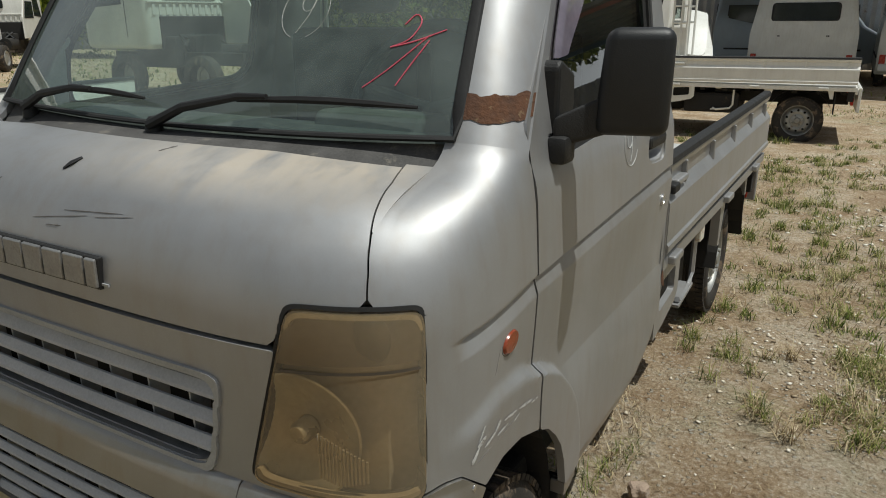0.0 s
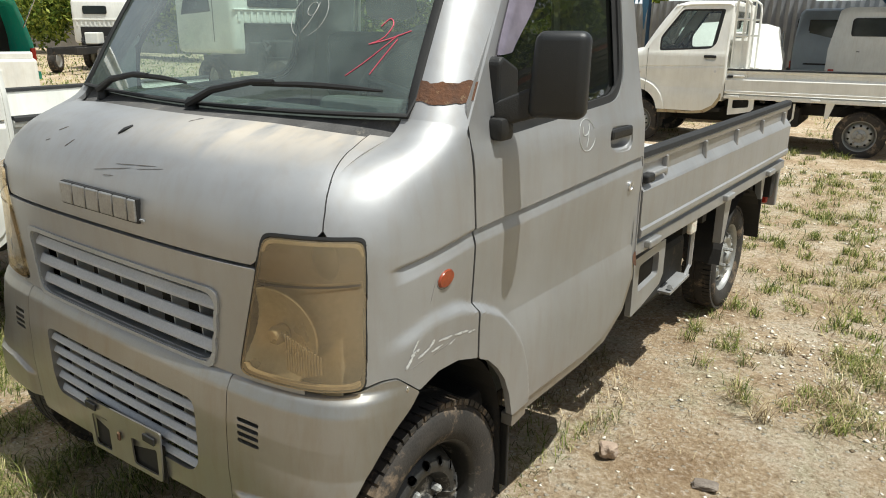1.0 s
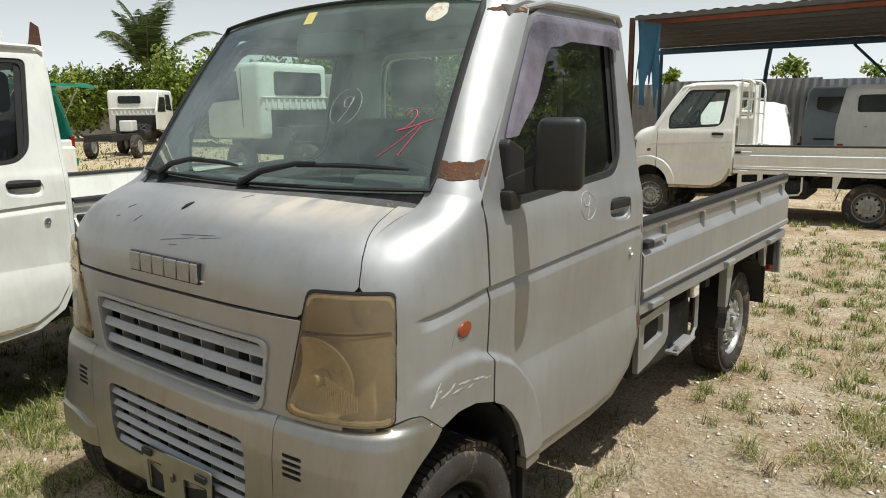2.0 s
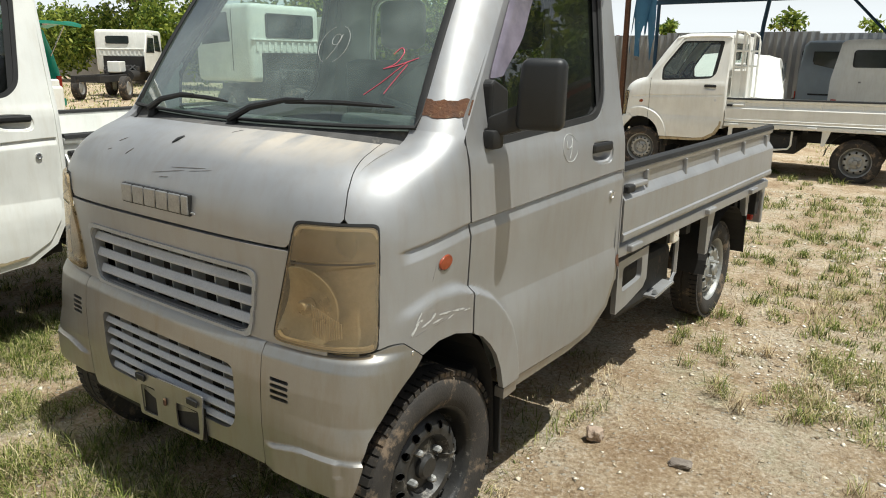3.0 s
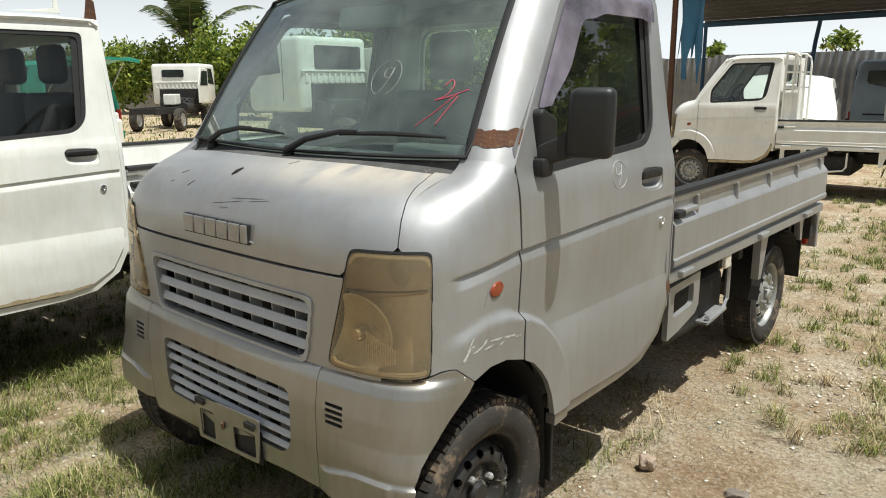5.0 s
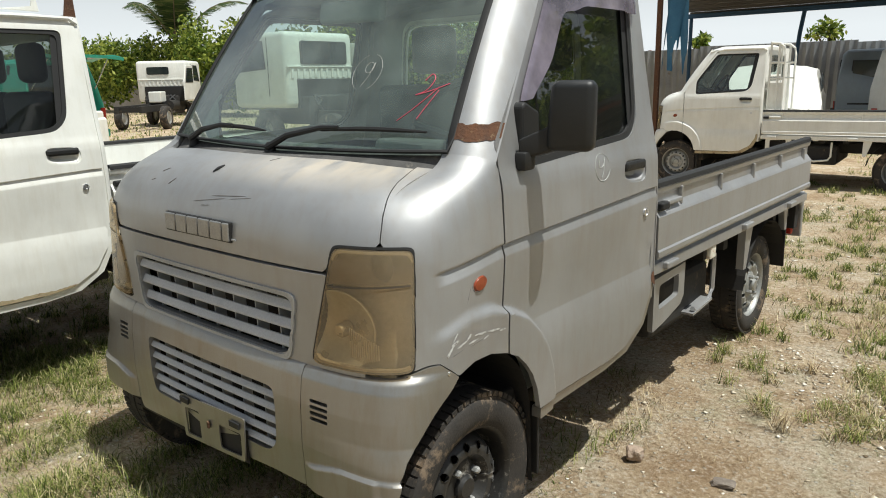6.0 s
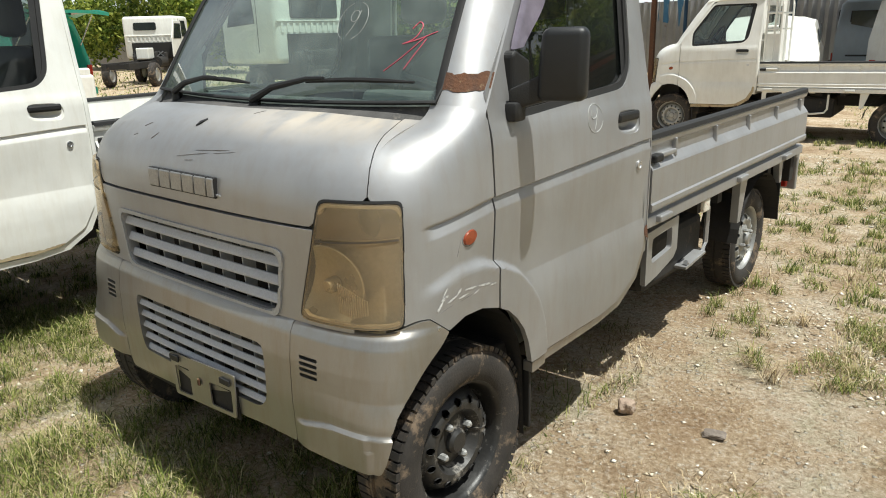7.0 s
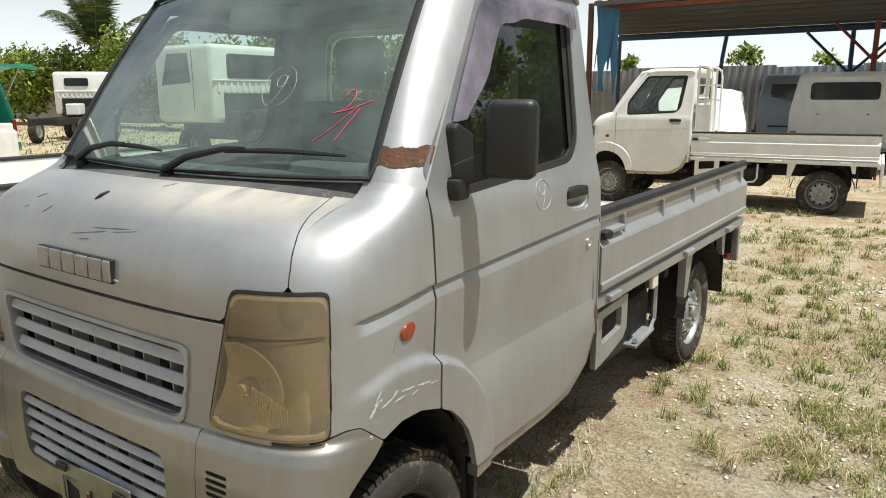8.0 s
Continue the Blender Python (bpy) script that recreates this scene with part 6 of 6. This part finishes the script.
for x, lean_x in ((-6.1, 0.0), (-3.35, -0.22), (-0.6, 0.0), (2.5, 0.0), (6.0, 0.0)):
    part("post", tube([(x, 18.41, 2.72), (x + lean_x * 0.3, 18.41, 2.2), (x + lean_x, 18.41, 0.0)], 0.05, 8), M_BLUE, carport)
for x, s in ((-0.6, -1), (-0.6, 1)):
    part("brace", tube([(x, 18.41, 1.75), (x + s * 0.95, 18.41, 2.70)], 0.035, 6), M_BLUE, carport)
part("inner_post", box(-0.12, -0.02, 17.6, 17.7, 0.0, 2.85), M_REDOXIDE, carport)
part("front_post", box(-4.75, -4.66, 13.35, 13.43, 0.0, 3.09), M_RUST, carport)
for s in (-1, 1):
    part("brace", tube([(-0.07, 17.65, 2.0), (-0.07 + s * 0.8, 17.65, 2.82)], 0.035, 6), M_REDOXIDE, carport)
# torn tarpaulin
def tarp_in(p):
    ragged = 0.5 * noise.noise(Vector((p[0] * 7, p[1] * 7, p[2] * 1.1))) + 0.3 * noise.noise(Vector((p[0] * 16, p[1] * 16, p[2] * 2.0)))
    return ragged - 0.34 * ease((p[2] - 1.35) / 1.3) + 0.05


tb = sheet(span(0, 1, 46), span(0, 1, 60), lambda u, v: (-4.66 + 0.58 * u * (1 - 0.25 * v) + 0.05 * math.sin(11 * u + 4 * v), 13.5 + 0.05 * math.sin(9 * u + 2), 3.06 - 0.12 * u - 1.65 * v), tarp_in, 0.0)
tagged(part("tarpaulin", tb, M_TARP, None, "", True), "torn blue tarpaulin hanging from the carport", "tarpaulin")


# ---------- foliage ----------
def leaves(name, label, clumps, count, leaf, mat, category, parent=None):
    """A crown of single leaves, thick in the clumps and loose at their rims."""
    per = [c[3] * c[4] * c[5] for c in clumps]
    tot = sum(per)
    pos = []
    for c, wgt in zip(clumps, per):
        k = max(10, int(count * wgt / tot))
        v = rng.normal(0, 1, (k, 3))
        v /= np.linalg.norm(v, axis=1)[:, None]
        rad = rng.uniform(0.25, 1.0, k) ** 0.5
        lump = np.array([0.75 + 0.45 * noise.noise(Vector(q) * 2.3 + Vector(c[:3])) for q in v])
        pos.append(np.array(c[:3]) + v * (rad * lump)[:, None] * np.array(c[3:6]))
    pos = np.concatenate(pos)
    n = len(pos)
    d = rng.normal(0, 1, (n, 3)) + np.array([0, 0, -0.3])
    d /= np.linalg.norm(d, axis=1)[:, None]
    s = np.cross(d, rng.normal(0, 1, (n, 3)))
    s /= np.linalg.norm(s, axis=1)[:, None]
    ln = rng.uniform(0.6, 1.3, n)[:, None] * leaf
    co = np.stack([pos, pos + d * ln * 0.5 + s * ln * 0.24, pos + d * ln, pos + d * ln * 0.5 - s * ln * 0.24], 1).reshape(-1, 3)
    me = bpy.data.meshes.new(name)
    me.vertices.add(len(co))
    me.vertices.foreach_set("co", co.ravel())
    me.loops.add(4 * n)
    me.loops.foreach_set("vertex_index", np.arange(4 * n, dtype=np.int32))
    me.polygons.add(n)
    me.polygons.foreach_set("loop_start", (np.arange(n) * 4).astype(np.int32))
    me.update(calc_edges=True)
    me.materials.append(mat)
    ob = new(name, me)
    if parent is not None:
        ob.parent = parent
        return ob
    return tagged(ob, label, category, kind="stuff")


M_BARK = surface("bark", (0.10, 0.075, 0.05), (0.19, 0.15, 0.11), 6, (0.85, 0.95), 0, 60, 0.8)


def tree(at, height, spread, count, leaf, label, seed):
    r = random.Random(seed)
    t = thing("tree", label, "tree", pose(*at))
    part("trunk", tube([(0, 0, 0), (0.05, 0.02, height * 0.25), (-0.04, 0.05, height * 0.5), (0.02, 0, height * 0.75)], [0.16, 0.13, 0.10, 0.05], 8), M_BARK, t, "", True)
    clumps = []
    for k in range(9):
        a, q = r.uniform(0, math.tau), r.uniform(0.2, 0.95)
        e = (spread * q * math.cos(a), spread * q * math.sin(a), height * r.uniform(0.5, 0.92))
        part("limb", tube([(0, 0.02, height * r.uniform(0.3, 0.5)), (e[0] * 0.5, e[1] * 0.5, e[2] * 0.85), e], [0.06, 0.04, 0.015], 6), M_BARK, t, "", True)
        s = spread * r.uniform(0.32, 0.55)
        clumps.append((*e, s, s, s * 0.75))
    leaves("crown", "", clumps, count, leaf, M_LEAF, "", t)
    return t


hedge_clumps = []
for k in range(44):
    x = -48 + k * 0.92
    hedge_clumps.append((x, 16.6 + rng.uniform(-0.5, 0.8), rng.uniform(1.7, 2.5), 1.5, 1.0, rng.uniform(1.5, 2.1)))
leaves("hedge", "overgrown green hedge of vines along the fence", hedge_clumps, 60000, 0.23, M_LEAF, "hedge")
for at, h, sp_, seed in (((-8.75, 25.5, 0), 2.9, 0.45, 3), ((-4.45, 26, 0), 3.0, 0.75, 5), ((-1.6, 26, 0), 2.8, 0.9, 8), ((0.8, 26, 0), 2.8, 0.8, 9), ((-19.5, 27, 0), 4.6, 1.5, 12)):
    tree(at, h, sp_, 700, 0.20, "small leafy green tree behind the fence", seed)
for at, h, sp_, seed in (((8.6, 20.5, 0), 6.6, 3.0, 21), ((12.5, 19, 0), 7.6, 3.3, 22), ((16.5, 14.5, 0), 7.4, 3.1, 23), ((6.5, 25, 0), 6.8, 3.3, 24), ((14.5, 25, 0), 8.2, 3.6, 25)):
    tree(at, h, sp_, 7000, 0.30, "dark leafy tree mirrored in the door glass", seed)


def palm(at, height, seed):
    r = random.Random(seed)
    t = thing("palm_tree", "coconut palm with ragged feathery fronds", "palm tree", pose(*at))
    part("trunk", tube([(0, 0, 0), (0.1, 0, height * 0.4), (0.05, 0.1, height)], [0.22, 0.17, 0.14], 10), M_BARK, t, "", True)
    for k in range(15):
        a = k * 2.4 + r.uniform(-0.3, 0.3)
        rise = r.uniform(0.75, 1.30) if k > 8 else r.uniform(1.30, 1.54)
        ln = r.uniform(2.7, 4.0)
        pts = []
        for q in span(0, 1, 8):
            el = rise - q * q * (1.5 - 0.6 * rise * 0.6)
            step = ln / 8
            last = pts[-1] if pts else Vector((0.05, 0.1, height))
            pts.append(last + Vector((math.cos(a) * math.cos(el), math.sin(a) * math.cos(el), math.sin(el))) * step)
        fr = part("frond", tube(pts, [0.035 - 0.0035 * i for i in range(9)], 5), M_BARK, t, "", True)
        bm = bmesh.new()
        for q in range(46):
            f = 0.08 + 0.90 * q / 46
            i = min(int(f * 8), 7)
            p = pts[i].lerp(pts[i + 1], f * 8 - i)
            d = (pts[i + 1] - pts[i]).normalized()
            sd = d.cross(Vector((0, 0, 1))).normalized()
            for s in (-1, 1):
                if r.uniform(0, 1) < 0.12:
                    continue
                lf = 0.75 * math.sin(math.pi * min(0.97, 0.12 + f * 0.85)) * r.uniform(0.75, 1.15)
                tip = p + (sd * s * 0.75 + d * 0.65 + Vector((0, 0, -0.45))).normalized() * lf
                w = d * 0.030
                bm.faces.new([bm.verts.new(c) for c in (p - w, p + w, p.lerp(tip, 0.6) + w * 0.8, tip, p.lerp(tip, 0.6) - w * 0.8)])
        part("foliage", bm, M_PALMLEAF, fr)["kind"] = "stuff"
    return t


# what closes the yard behind and beside the camera
back_clumps = [(-14 + k * 1.7, -13.5 + rng.uniform(-0.8, 0.8), rng.uniform(1.6, 3.0), 1.8, 1.2, rng.uniform(1.8, 3.0)) for k in range(18)] + [(17 + rng.uniform(-0.8, 0.8), -13 + k * 1.8, rng.uniform(1.6, 3.0), 1.2, 1.8, rng.uniform(1.8, 3.0)) for k in range(15)]
leaves("hedge", "tall dense hedge closing the yard", back_clumps, 22000, 0.34, M_LEAF, "hedge")
palm((-29.8, 17.2, 0), 3.0, 4)


# ---------- other vehicles ----------
def road_wheel(parent, x, y, r, w, rim):
    ty = part("tyre", lathe([(-w, r * 0.62), (-w, r * 0.92), (-w + 0.02, r), (-0.02, r), (0, r * 0.92), (0, r * 0.64), (-0.03, r * 0.62)], (x + w / 2, y, r), "x", 28), M_RUBBER, parent, "", True)
    part("rim", lathe([(-0.03, r * 0.63), (0.0, r * 0.55), (-0.03, r * 0.42), (-0.01, r * 0.2), (-0.01, 0.001)], (x + w / 2, y, r), "x", 24), rim, ty, "", True)


def pane(parent, pts, axis, at, out, mat=None, name="window"):
    """A dark window standing a little proud in a rubber frame."""
    f = part(name, prism(pts, axis, at, at + out, 0.004), M_SEAL, parent)
    cx, cz = sum(p[0] for p in pts) / len(pts), sum(p[1] for p in pts) / len(pts)
    part("pane", prism([(cx + (a - cx) * 0.94, cz + (b - cz) * 0.90) for a, b in pts], axis, at + out * 0.5, at + out * 1.35), mat or M_DARKGLASS, f)
    return f


def chamfer(x0, x1, z0, z1, c):
    """A rectangle with its corners cut."""
    return [(x0 + c, z0), (x1 - c, z0), (x1 - c * 0.3, z0 + c * 0.3), (x1, z0 + c), (x1, z1 - c), (x1 - c * 0.3, z1 - c * 0.3), (x1 - c, z1), (x0 + c, z1), (x0 + c * 0.3, z1 - c * 0.3), (x0, z1 - c), (x0, z0 + c), (x0 + c * 0.3, z0 + c * 0.3)]


def van(label, paint, at, w, ln, h):
    """A small box van, its tail towards -y of its own axes."""
    t = thing("van", label, "van", at)
    hw = w / 2
    side_pts = [(0.0, 0.35), (0.0, h * 0.56), (0.07, h - 0.10), (0.16, h - 0.01), (0.30, h), (ln - 1.15, h), (ln - 0.95, h - 0.05), (ln - 0.40, h * 0.58), (ln - 0.08, h * 0.48), (ln, h * 0.40), (ln, 0.30), (ln - 0.3, 0.24), (0.1, 0.24)]
    bm = bmesh.new()
    rows = []
    for x in (-1, -0.94, -0.80, 0, 0.80, 0.94, 1):
        row = []
        for y, z in side_pts:
            k = 1 - 0.12 * ease((z - h * 0.5) / (h * 0.5))
            edge = {1: 0.0, 0.94: 0.6, 0.80: 1.0, 0: 1.0}[abs(x)]
            cy, cz = ln / 2, h * 0.5
            row.append(bm.verts.new((x * hw * k, y + (0.05 * (1 - edge) if y < cy else -0.05 * (1 - edge)), z - (0.06 * (1 - edge) if z > h * 0.9 else 0))))
        rows.append(row)
    for a, b in zip(rows, rows[1:]):
        for i in range(len(side_pts)):
            j = (i + 1) % len(side_pts)
            bm.faces.new((a[i], b[i], b[j], a[j]))
    bm.faces.new(rows[0])
    bm.faces.new(rows[-1][::-1])
    body = part("body", bm, paint, t, "", True)
    top = hw * 0.84
    pane(body, chamfer(-top * 0.74, top * 0.74, h * 0.69, h * 0.885, 0.06), "y", 0.085, -0.06)
    for s in (-1, 1):
        part("tail_lamp", box(s * hw * 0.88 - 0.05, s * hw * 0.88 + 0.05, -0.012, 0.02, 0.42, 0.60, 0.008), M_RED, body)
        part("hinge", box(s * hw * 0.45 - 0.03, s * hw * 0.45 + 0.03, 0.0, 0.03, h * 0.53, h * 0.55, 0.004), M_BLACK, body)
    part("tail_seam", box(-hw * 0.86, hw * 0.86, -0.003, 0.006, 0.42, 0.43), M_SEAL, body)
    for s in (-1, 1):
        x = s * hw * 0.925
        for y0, y1 in ((0.30, ln * 0.36), (ln * 0.38, ln * 0.60), (ln * 0.62, ln - 0.95)):
            pane(body, [(y0, h * 0.60), (y1, h * 0.60), (y1 - 0.02, h * 0.86), (y0 + 0.02, h * 0.86)], "x", x, s * 0.012)
        part("bumper_strip", box(min(s * hw, s * (hw + 0.012)), max(s * hw, s * (hw + 0.012)), 0.3, ln - 0.4, 0.52, 0.56, 0.003), M_BLACK, body)
        for y in (0.55, ln - 0.65):
            road_wheel(t, s * (hw - 0.09), y, 0.27, 0.15, M_STEEL)
    part("rear_bumper", box(-hw * 0.96, hw * 0.96, -0.07, 0.04, 0.30, 0.44, 0.03), M_BLACK if paint is not M_WHITE else paint, body, "", True)
    return t


van("white van with a wide rear window under the carport", M_WHITE, pose(-0.24, 15.0, 0, 0, 0, 3), 1.86, 3.3, 1.72)
van("blue-grey van standing along the fence", M_BLUEGREY, pose(-2.55, 19.17, 0, 0, 0, -90), 1.4, 3.6, 1.78)
van("white van parked beyond the carport post", M_WHITE, pose(1.75, 15.4, 0, 0, 0, 2), 1.47, 3.3, 1.74)


def open_van(label, paint, at):
    """A van seen into its open tail: a hollow body, its tail door swung up, lamps in the rear posts."""
    t = thing("van", label, "van", at)
    w, h, ln = 0.84, 1.86, 3.6
    ring = [(-w, 0.34), (-w - 0.01, 0.95), (-w + 0.03, 1.30), (-w + 0.13, h - 0.10), (-w + 0.24, h - 0.02), (0.0, h + 0.02), (w - 0.24, h - 0.02), (w - 0.13, h - 0.10), (w - 0.03, 1.30), (w + 0.01, 0.95), (w, 0.34)]
    bm = bmesh.new()
    rows = []
    for y, inset in ((0.62, 0.09), (0.06, 0.09), (0.02, 0.07), (0.0, 0.045), (0.02, 0.01), (0.06, 0.0), (ln * 0.6, 0.0), (ln - 0.6, 0.03), (ln, 0.35)):
        lean = 0.16 if y < 0.7 else 0.0
        rows.append([bm.verts.new((x * (1 - inset), y + lean * ease((z - 0.8) / 1.0), 0.34 + (z - 0.34) * (1 - inset * 0.9))) for x, z in ring])
    for a, b in zip(rows, rows[1:]):
        for i in range(len(ring) - 1):
            bm.faces.new((a[i], b[i], b[i + 1], a[i + 1]))
    bm.faces.new(rows[-1])
    body = part("body", bm, paint, t, "", True)
    part("load_space", box(-w * 0.90, w * 0.90, 0.60, 0.66, 0.36, h * 0.93), M_DARK, body)
    part("load_floor", box(-w * 0.92, w * 0.92, 0.03, 0.62, 0.40, 0.46), M_DARK, body)
    def door_at(x, v):
        return (x * (1 - 0.05 * v), 0.16 - 0.98 * v * math.cos(0.12), h - 0.02 + 0.10 * math.sin(v * 2.4) - 0.06 * v * v - 0.05 * (x / 0.8) ** 2)
    td = part("tail_door", sheet(span(-0.80, 0.80, 14), span(0, 1, 12), door_at, lambda p: -1, 0.06), paint, body, "raised tail door", True)
    part("door_window", sheet(span(-0.60, 0.60, 8), span(0.18, 0.58, 6), lambda x, v: Vector(door_at(x, v)) + Vector((0, 0, -0.012)), lambda p: -1, 0.0), M_DARKGLASS, td, "", True)
    for s in (-1, 1):
        part("gas_strut", tube([(s * w * 0.86, 0.08, 1.25), (s * w * 0.80, -0.45, h - 0.03)], 0.012, 6), M_CHROME, td)
        part("tail_lamp", box(s * w * 0.95 - 0.05, s * w * 0.95 + 0.05, -0.014, 0.03, 0.62, 0.86, 0.01), M_RED, body)
        pane(body, [(0.9, 1.16), (1.75, 1.16), (1.73, 1.56), (0.92, 1.56)], "x", s * (w - 0.02), s * 0.012)
        for y in (0.60, ln - 0.65):
            road_wheel(t, s * (w - 0.10), y, 0.30, 0.17, M_STEEL)
    part("rear_bumper", box(-w * 1.0, w * 1.0, -0.10, 0.03, 0.26, 0.42, 0.03), paint, body, "", True)
    return t


def saloon(label, paint, at, bonnet_up):
    t = thing("car", label, "car", at)
    pts = [(0.0, 0.35), (0.02, 0.62), (0.12, 0.72), (0.95, 0.86), (1.45, 1.28), (1.70, 1.36), (2.6, 1.34), (3.1, 0.98), (3.75, 0.90), (3.85, 0.55), (3.8, 0.28), (0.05, 0.26)]
    bm = bmesh.new()
    rows = []
    for x in (-0.80, -0.76, -0.60, 0, 0.60, 0.76, 0.80):
        rows.append([bm.verts.new((x * (1 - 0.16 * ease((z - 0.8) / 0.5)), y, z - (0.03 if abs(x) > 0.7 and z > 0.5 else 0) + 0.03 * (1 - (x / 0.8) ** 2) * (1 if z > 0.6 else 0))) for y, z in pts])
    for a, b in zip(rows, rows[1:]):
        for i in range(len(pts)):
            j = (i + 1) % len(pts)
            bm.faces.new((a[i], b[i], b[j], a[j]))
    bm.faces.new(rows[0])
    bm.faces.new(rows[-1][::-1])
    body = part("body", bm, paint, t, "", True)
    ws = part("windscreen", sheet(span(-0.58, 0.58, 8), span(0, 1, 6), lambda x, v: (x * (1 - 0.1 * v), 1.02 + 0.40 * v - 0.012, 0.925 + 0.345 * v + 0.012), lambda p: -1, 0.0), M_DARKGLASS, body, "", True)
    if bonnet_up:
        part("bonnet", sheet(span(-0.72, 0.72, 20), span(0, 1, 14), lambda x, v: (x * (1 - 0.06 * v), 0.06 + 0.80 * v, 0.80 + 0.60 * v + 0.11 * math.sin(v * 3.1) - 0.07 * (x / 0.7) ** 2), lambda p: convex((p[0], p[1]), [(-0.70, 0.06), (0.70, 0.06), (0.68, 0.86), (-0.68, 0.86)], 0.08), 0.03), paint, body, "raised white bonnet", True)
        part("engine_bay", box(-0.60, 0.60, 0.12, 0.90, 0.70, 0.80), M_DARK, body)
    for s in (-1, 1):
        part("headlamp", box(s * 0.58 - 0.13, s * 0.58 + 0.13, -0.015, 0.05, 0.55, 0.68, 0.02), M_CHROME, body, "", True)
        pane(body, [(1.30, 0.93), (2.1, 0.95), (2.05, 1.27), (1.60, 1.25)], "x", s * 0.735, s * 0.01)
        pane(body, [(2.15, 0.95), (2.85, 0.98), (2.5, 1.26), (2.1, 1.27)], "x", s * 0.735, s * 0.01)
        for y in (0.65, 3.05):
            road_wheel(t, s * 0.70, y, 0.29, 0.17, M_STEEL)
    return t


open_van("teal van with its tail door raised", M_TEAL, pose(-13.64, 5.52, 0, 0, 0, 105))
saloon("white car with its bonnet raised under the carport", M_WHITE, pose(-1.70, 10.25, 0.02, 0, 0, 12), True)


def light_truck(label, at, scale, wide, rear_glass):
    """A cab-over truck stripped to its cab and chassis, its cab's back to -y."""
    t = thing("light_truck", label, "truck", at)
    s = scale
    cab = bmesh.new()
    box_into(cab, -0.85 * s, 0.85 * s, 0.0, 1.55 * s, 0.80 * s, 2.15 * s, 0.10 * s, None, 3)
    body = part("cab", cab, M_WHITE, t, "", True)
    pane(body, [(a * s, b * s) for a, b in chamfer(*rear_glass, 0.05)], "y", 0.01, -0.03, M_DARKGLASS)
    for k in range(11):
        x = (-0.70 + k * 0.14) * s
        part("press_rib", box(x - 0.03 * s, x + 0.03 * s, -0.018, 0.02, 1.33 * s, 1.50 * s, 0.008), M_WHITE, body)
    part("cab_ledge", box(-0.82 * s, 0.82 * s, -0.03, 0.02, 1.52 * s, 1.545 * s, 0.008), M_WHITE, body)
    part("rear_opening", box(-0.60 * s, 0.80 * s, -0.03, 0.02, 0.80 * s, 1.31 * s, 0.01), M_DARK, body)
    for sd in (-1, 1):
        x = sd * 0.845 * s
        pane(body, [(0.55 * s, 1.50 * s), (1.35 * s, 1.45 * s), (1.15 * s, 2.0 * s), (0.60 * s, 2.0 * s)], "x", x, sd * 0.012)
        part("cab_seam", box(min(x, x + sd * 0.008), max(x, x + sd * 0.008), 0.48 * s, 0.495 * s, 1.0 * s, 2.05 * s), M_SEAL, body)
        part("frame_rail", box(sd * 0.36 * s - 0.05, sd * 0.36 * s + 0.05, -wide, 1.4 * s, 0.55 * s, 0.75 * s, 0.01), M_DARK, t)
        for y in (0.75 * s, -wide * 0.62):
            road_wheel(t, sd * 0.70 * s, y, 0.36 * s, 0.20, M_STEEL)
    od = part("open_door", prism([(-0.62 * s, 0.85 * s), (0.42 * s, 0.85 * s), (0.42 * s, 1.98 * s), (-0.30 * s, 1.98 * s), (-0.60 * s, 1.45 * s)], "x", 0.90 * s, 0.94 * s, 0.01), M_WHITE, body, "open white cab door")
    pane(od, [(-0.48 * s, 1.42 * s), (0.34 * s, 1.42 * s), (0.34 * s, 1.90 * s), (-0.24 * s, 1.90 * s)], "x", 0.935 * s, 0.012)
    part("engine", box(-0.55 * s, 0.55 * s, -0.25, 0.7 * s, 0.50 * s, 1.00 * s, 0.05), M_DARK, t, "", True)
    for k in range(7):
        a = k * 0.9
        part("hose", tube([(0.4 * math.sin(a), -0.28, 0.60 * s), (0.5 * math.sin(a + 0.6), -0.36, 0.85 * s), (0.45 * math.sin(a + 1.5), -0.22, 1.02 * s)], 0.03, 6), M_BLACK, t, "", True)
    for k in range(5):
        y = -wide + 0.1 + k * wide * 0.24
        part("cross_member", box(-0.40 * s, 0.40 * s, y, y + 0.08, 0.58 * s, 0.72 * s), M_DARK, t)
    part("gearbox", box(-0.30 * s, 0.30 * s, -0.45, 0.9 * s, 0.62 * s, 1.02 * s, 0.06), M_DARK, t, "", True)
    part("air_tank", lathe([(-0.35, 0.001), (-0.35, 0.16), (0.35, 0.16), (0.35, 0.001)], (0.45 * s, -0.5, 0.70 * s), "y", 16), M_DARK, t, "", True)
    if wide > 2:
        part("spare_case", box(-0.15 * s, 0.25 * s, -0.95, -0.45, 0.80 * s, 1.15 * s, 0.03), M_WHITE, t)
    return t


light_truck("white cab-over truck stripped to its bare chassis", pose(-20.6, 11.4, 0, 0, 0, 42), 0.95, 3.0, (-0.48, 0.26, 1.70, 1.95))
light_truck("white cab-over truck standing behind the small trucks", pose(-9.37, 8.54, 0, 0, 0, 92.4), 1.035, 1.6, (-0.50, 0.66, 1.57, 1.99))
case_bm = bmesh.new()
box_into(case_bm, -0.75, 0.75, -0.20, 0.20, 0.0, 0.72, 0.05, None, 3)
box_into(case_bm, -0.70, 0.70, -0.16, 0.16, 0.70, 0.84, 0.03, None, 3)
box_into(case_bm, -0.60, 0.20, -0.215, -0.18, 0.28, 0.55, 0.02, None, 2)
tagged(part("white_case", case_bm, M_WHITE), "low white vehicle panel standing by the van", "panel").matrix_basis = pose(-12.75, 5.0, 0, 0, 0, 68)
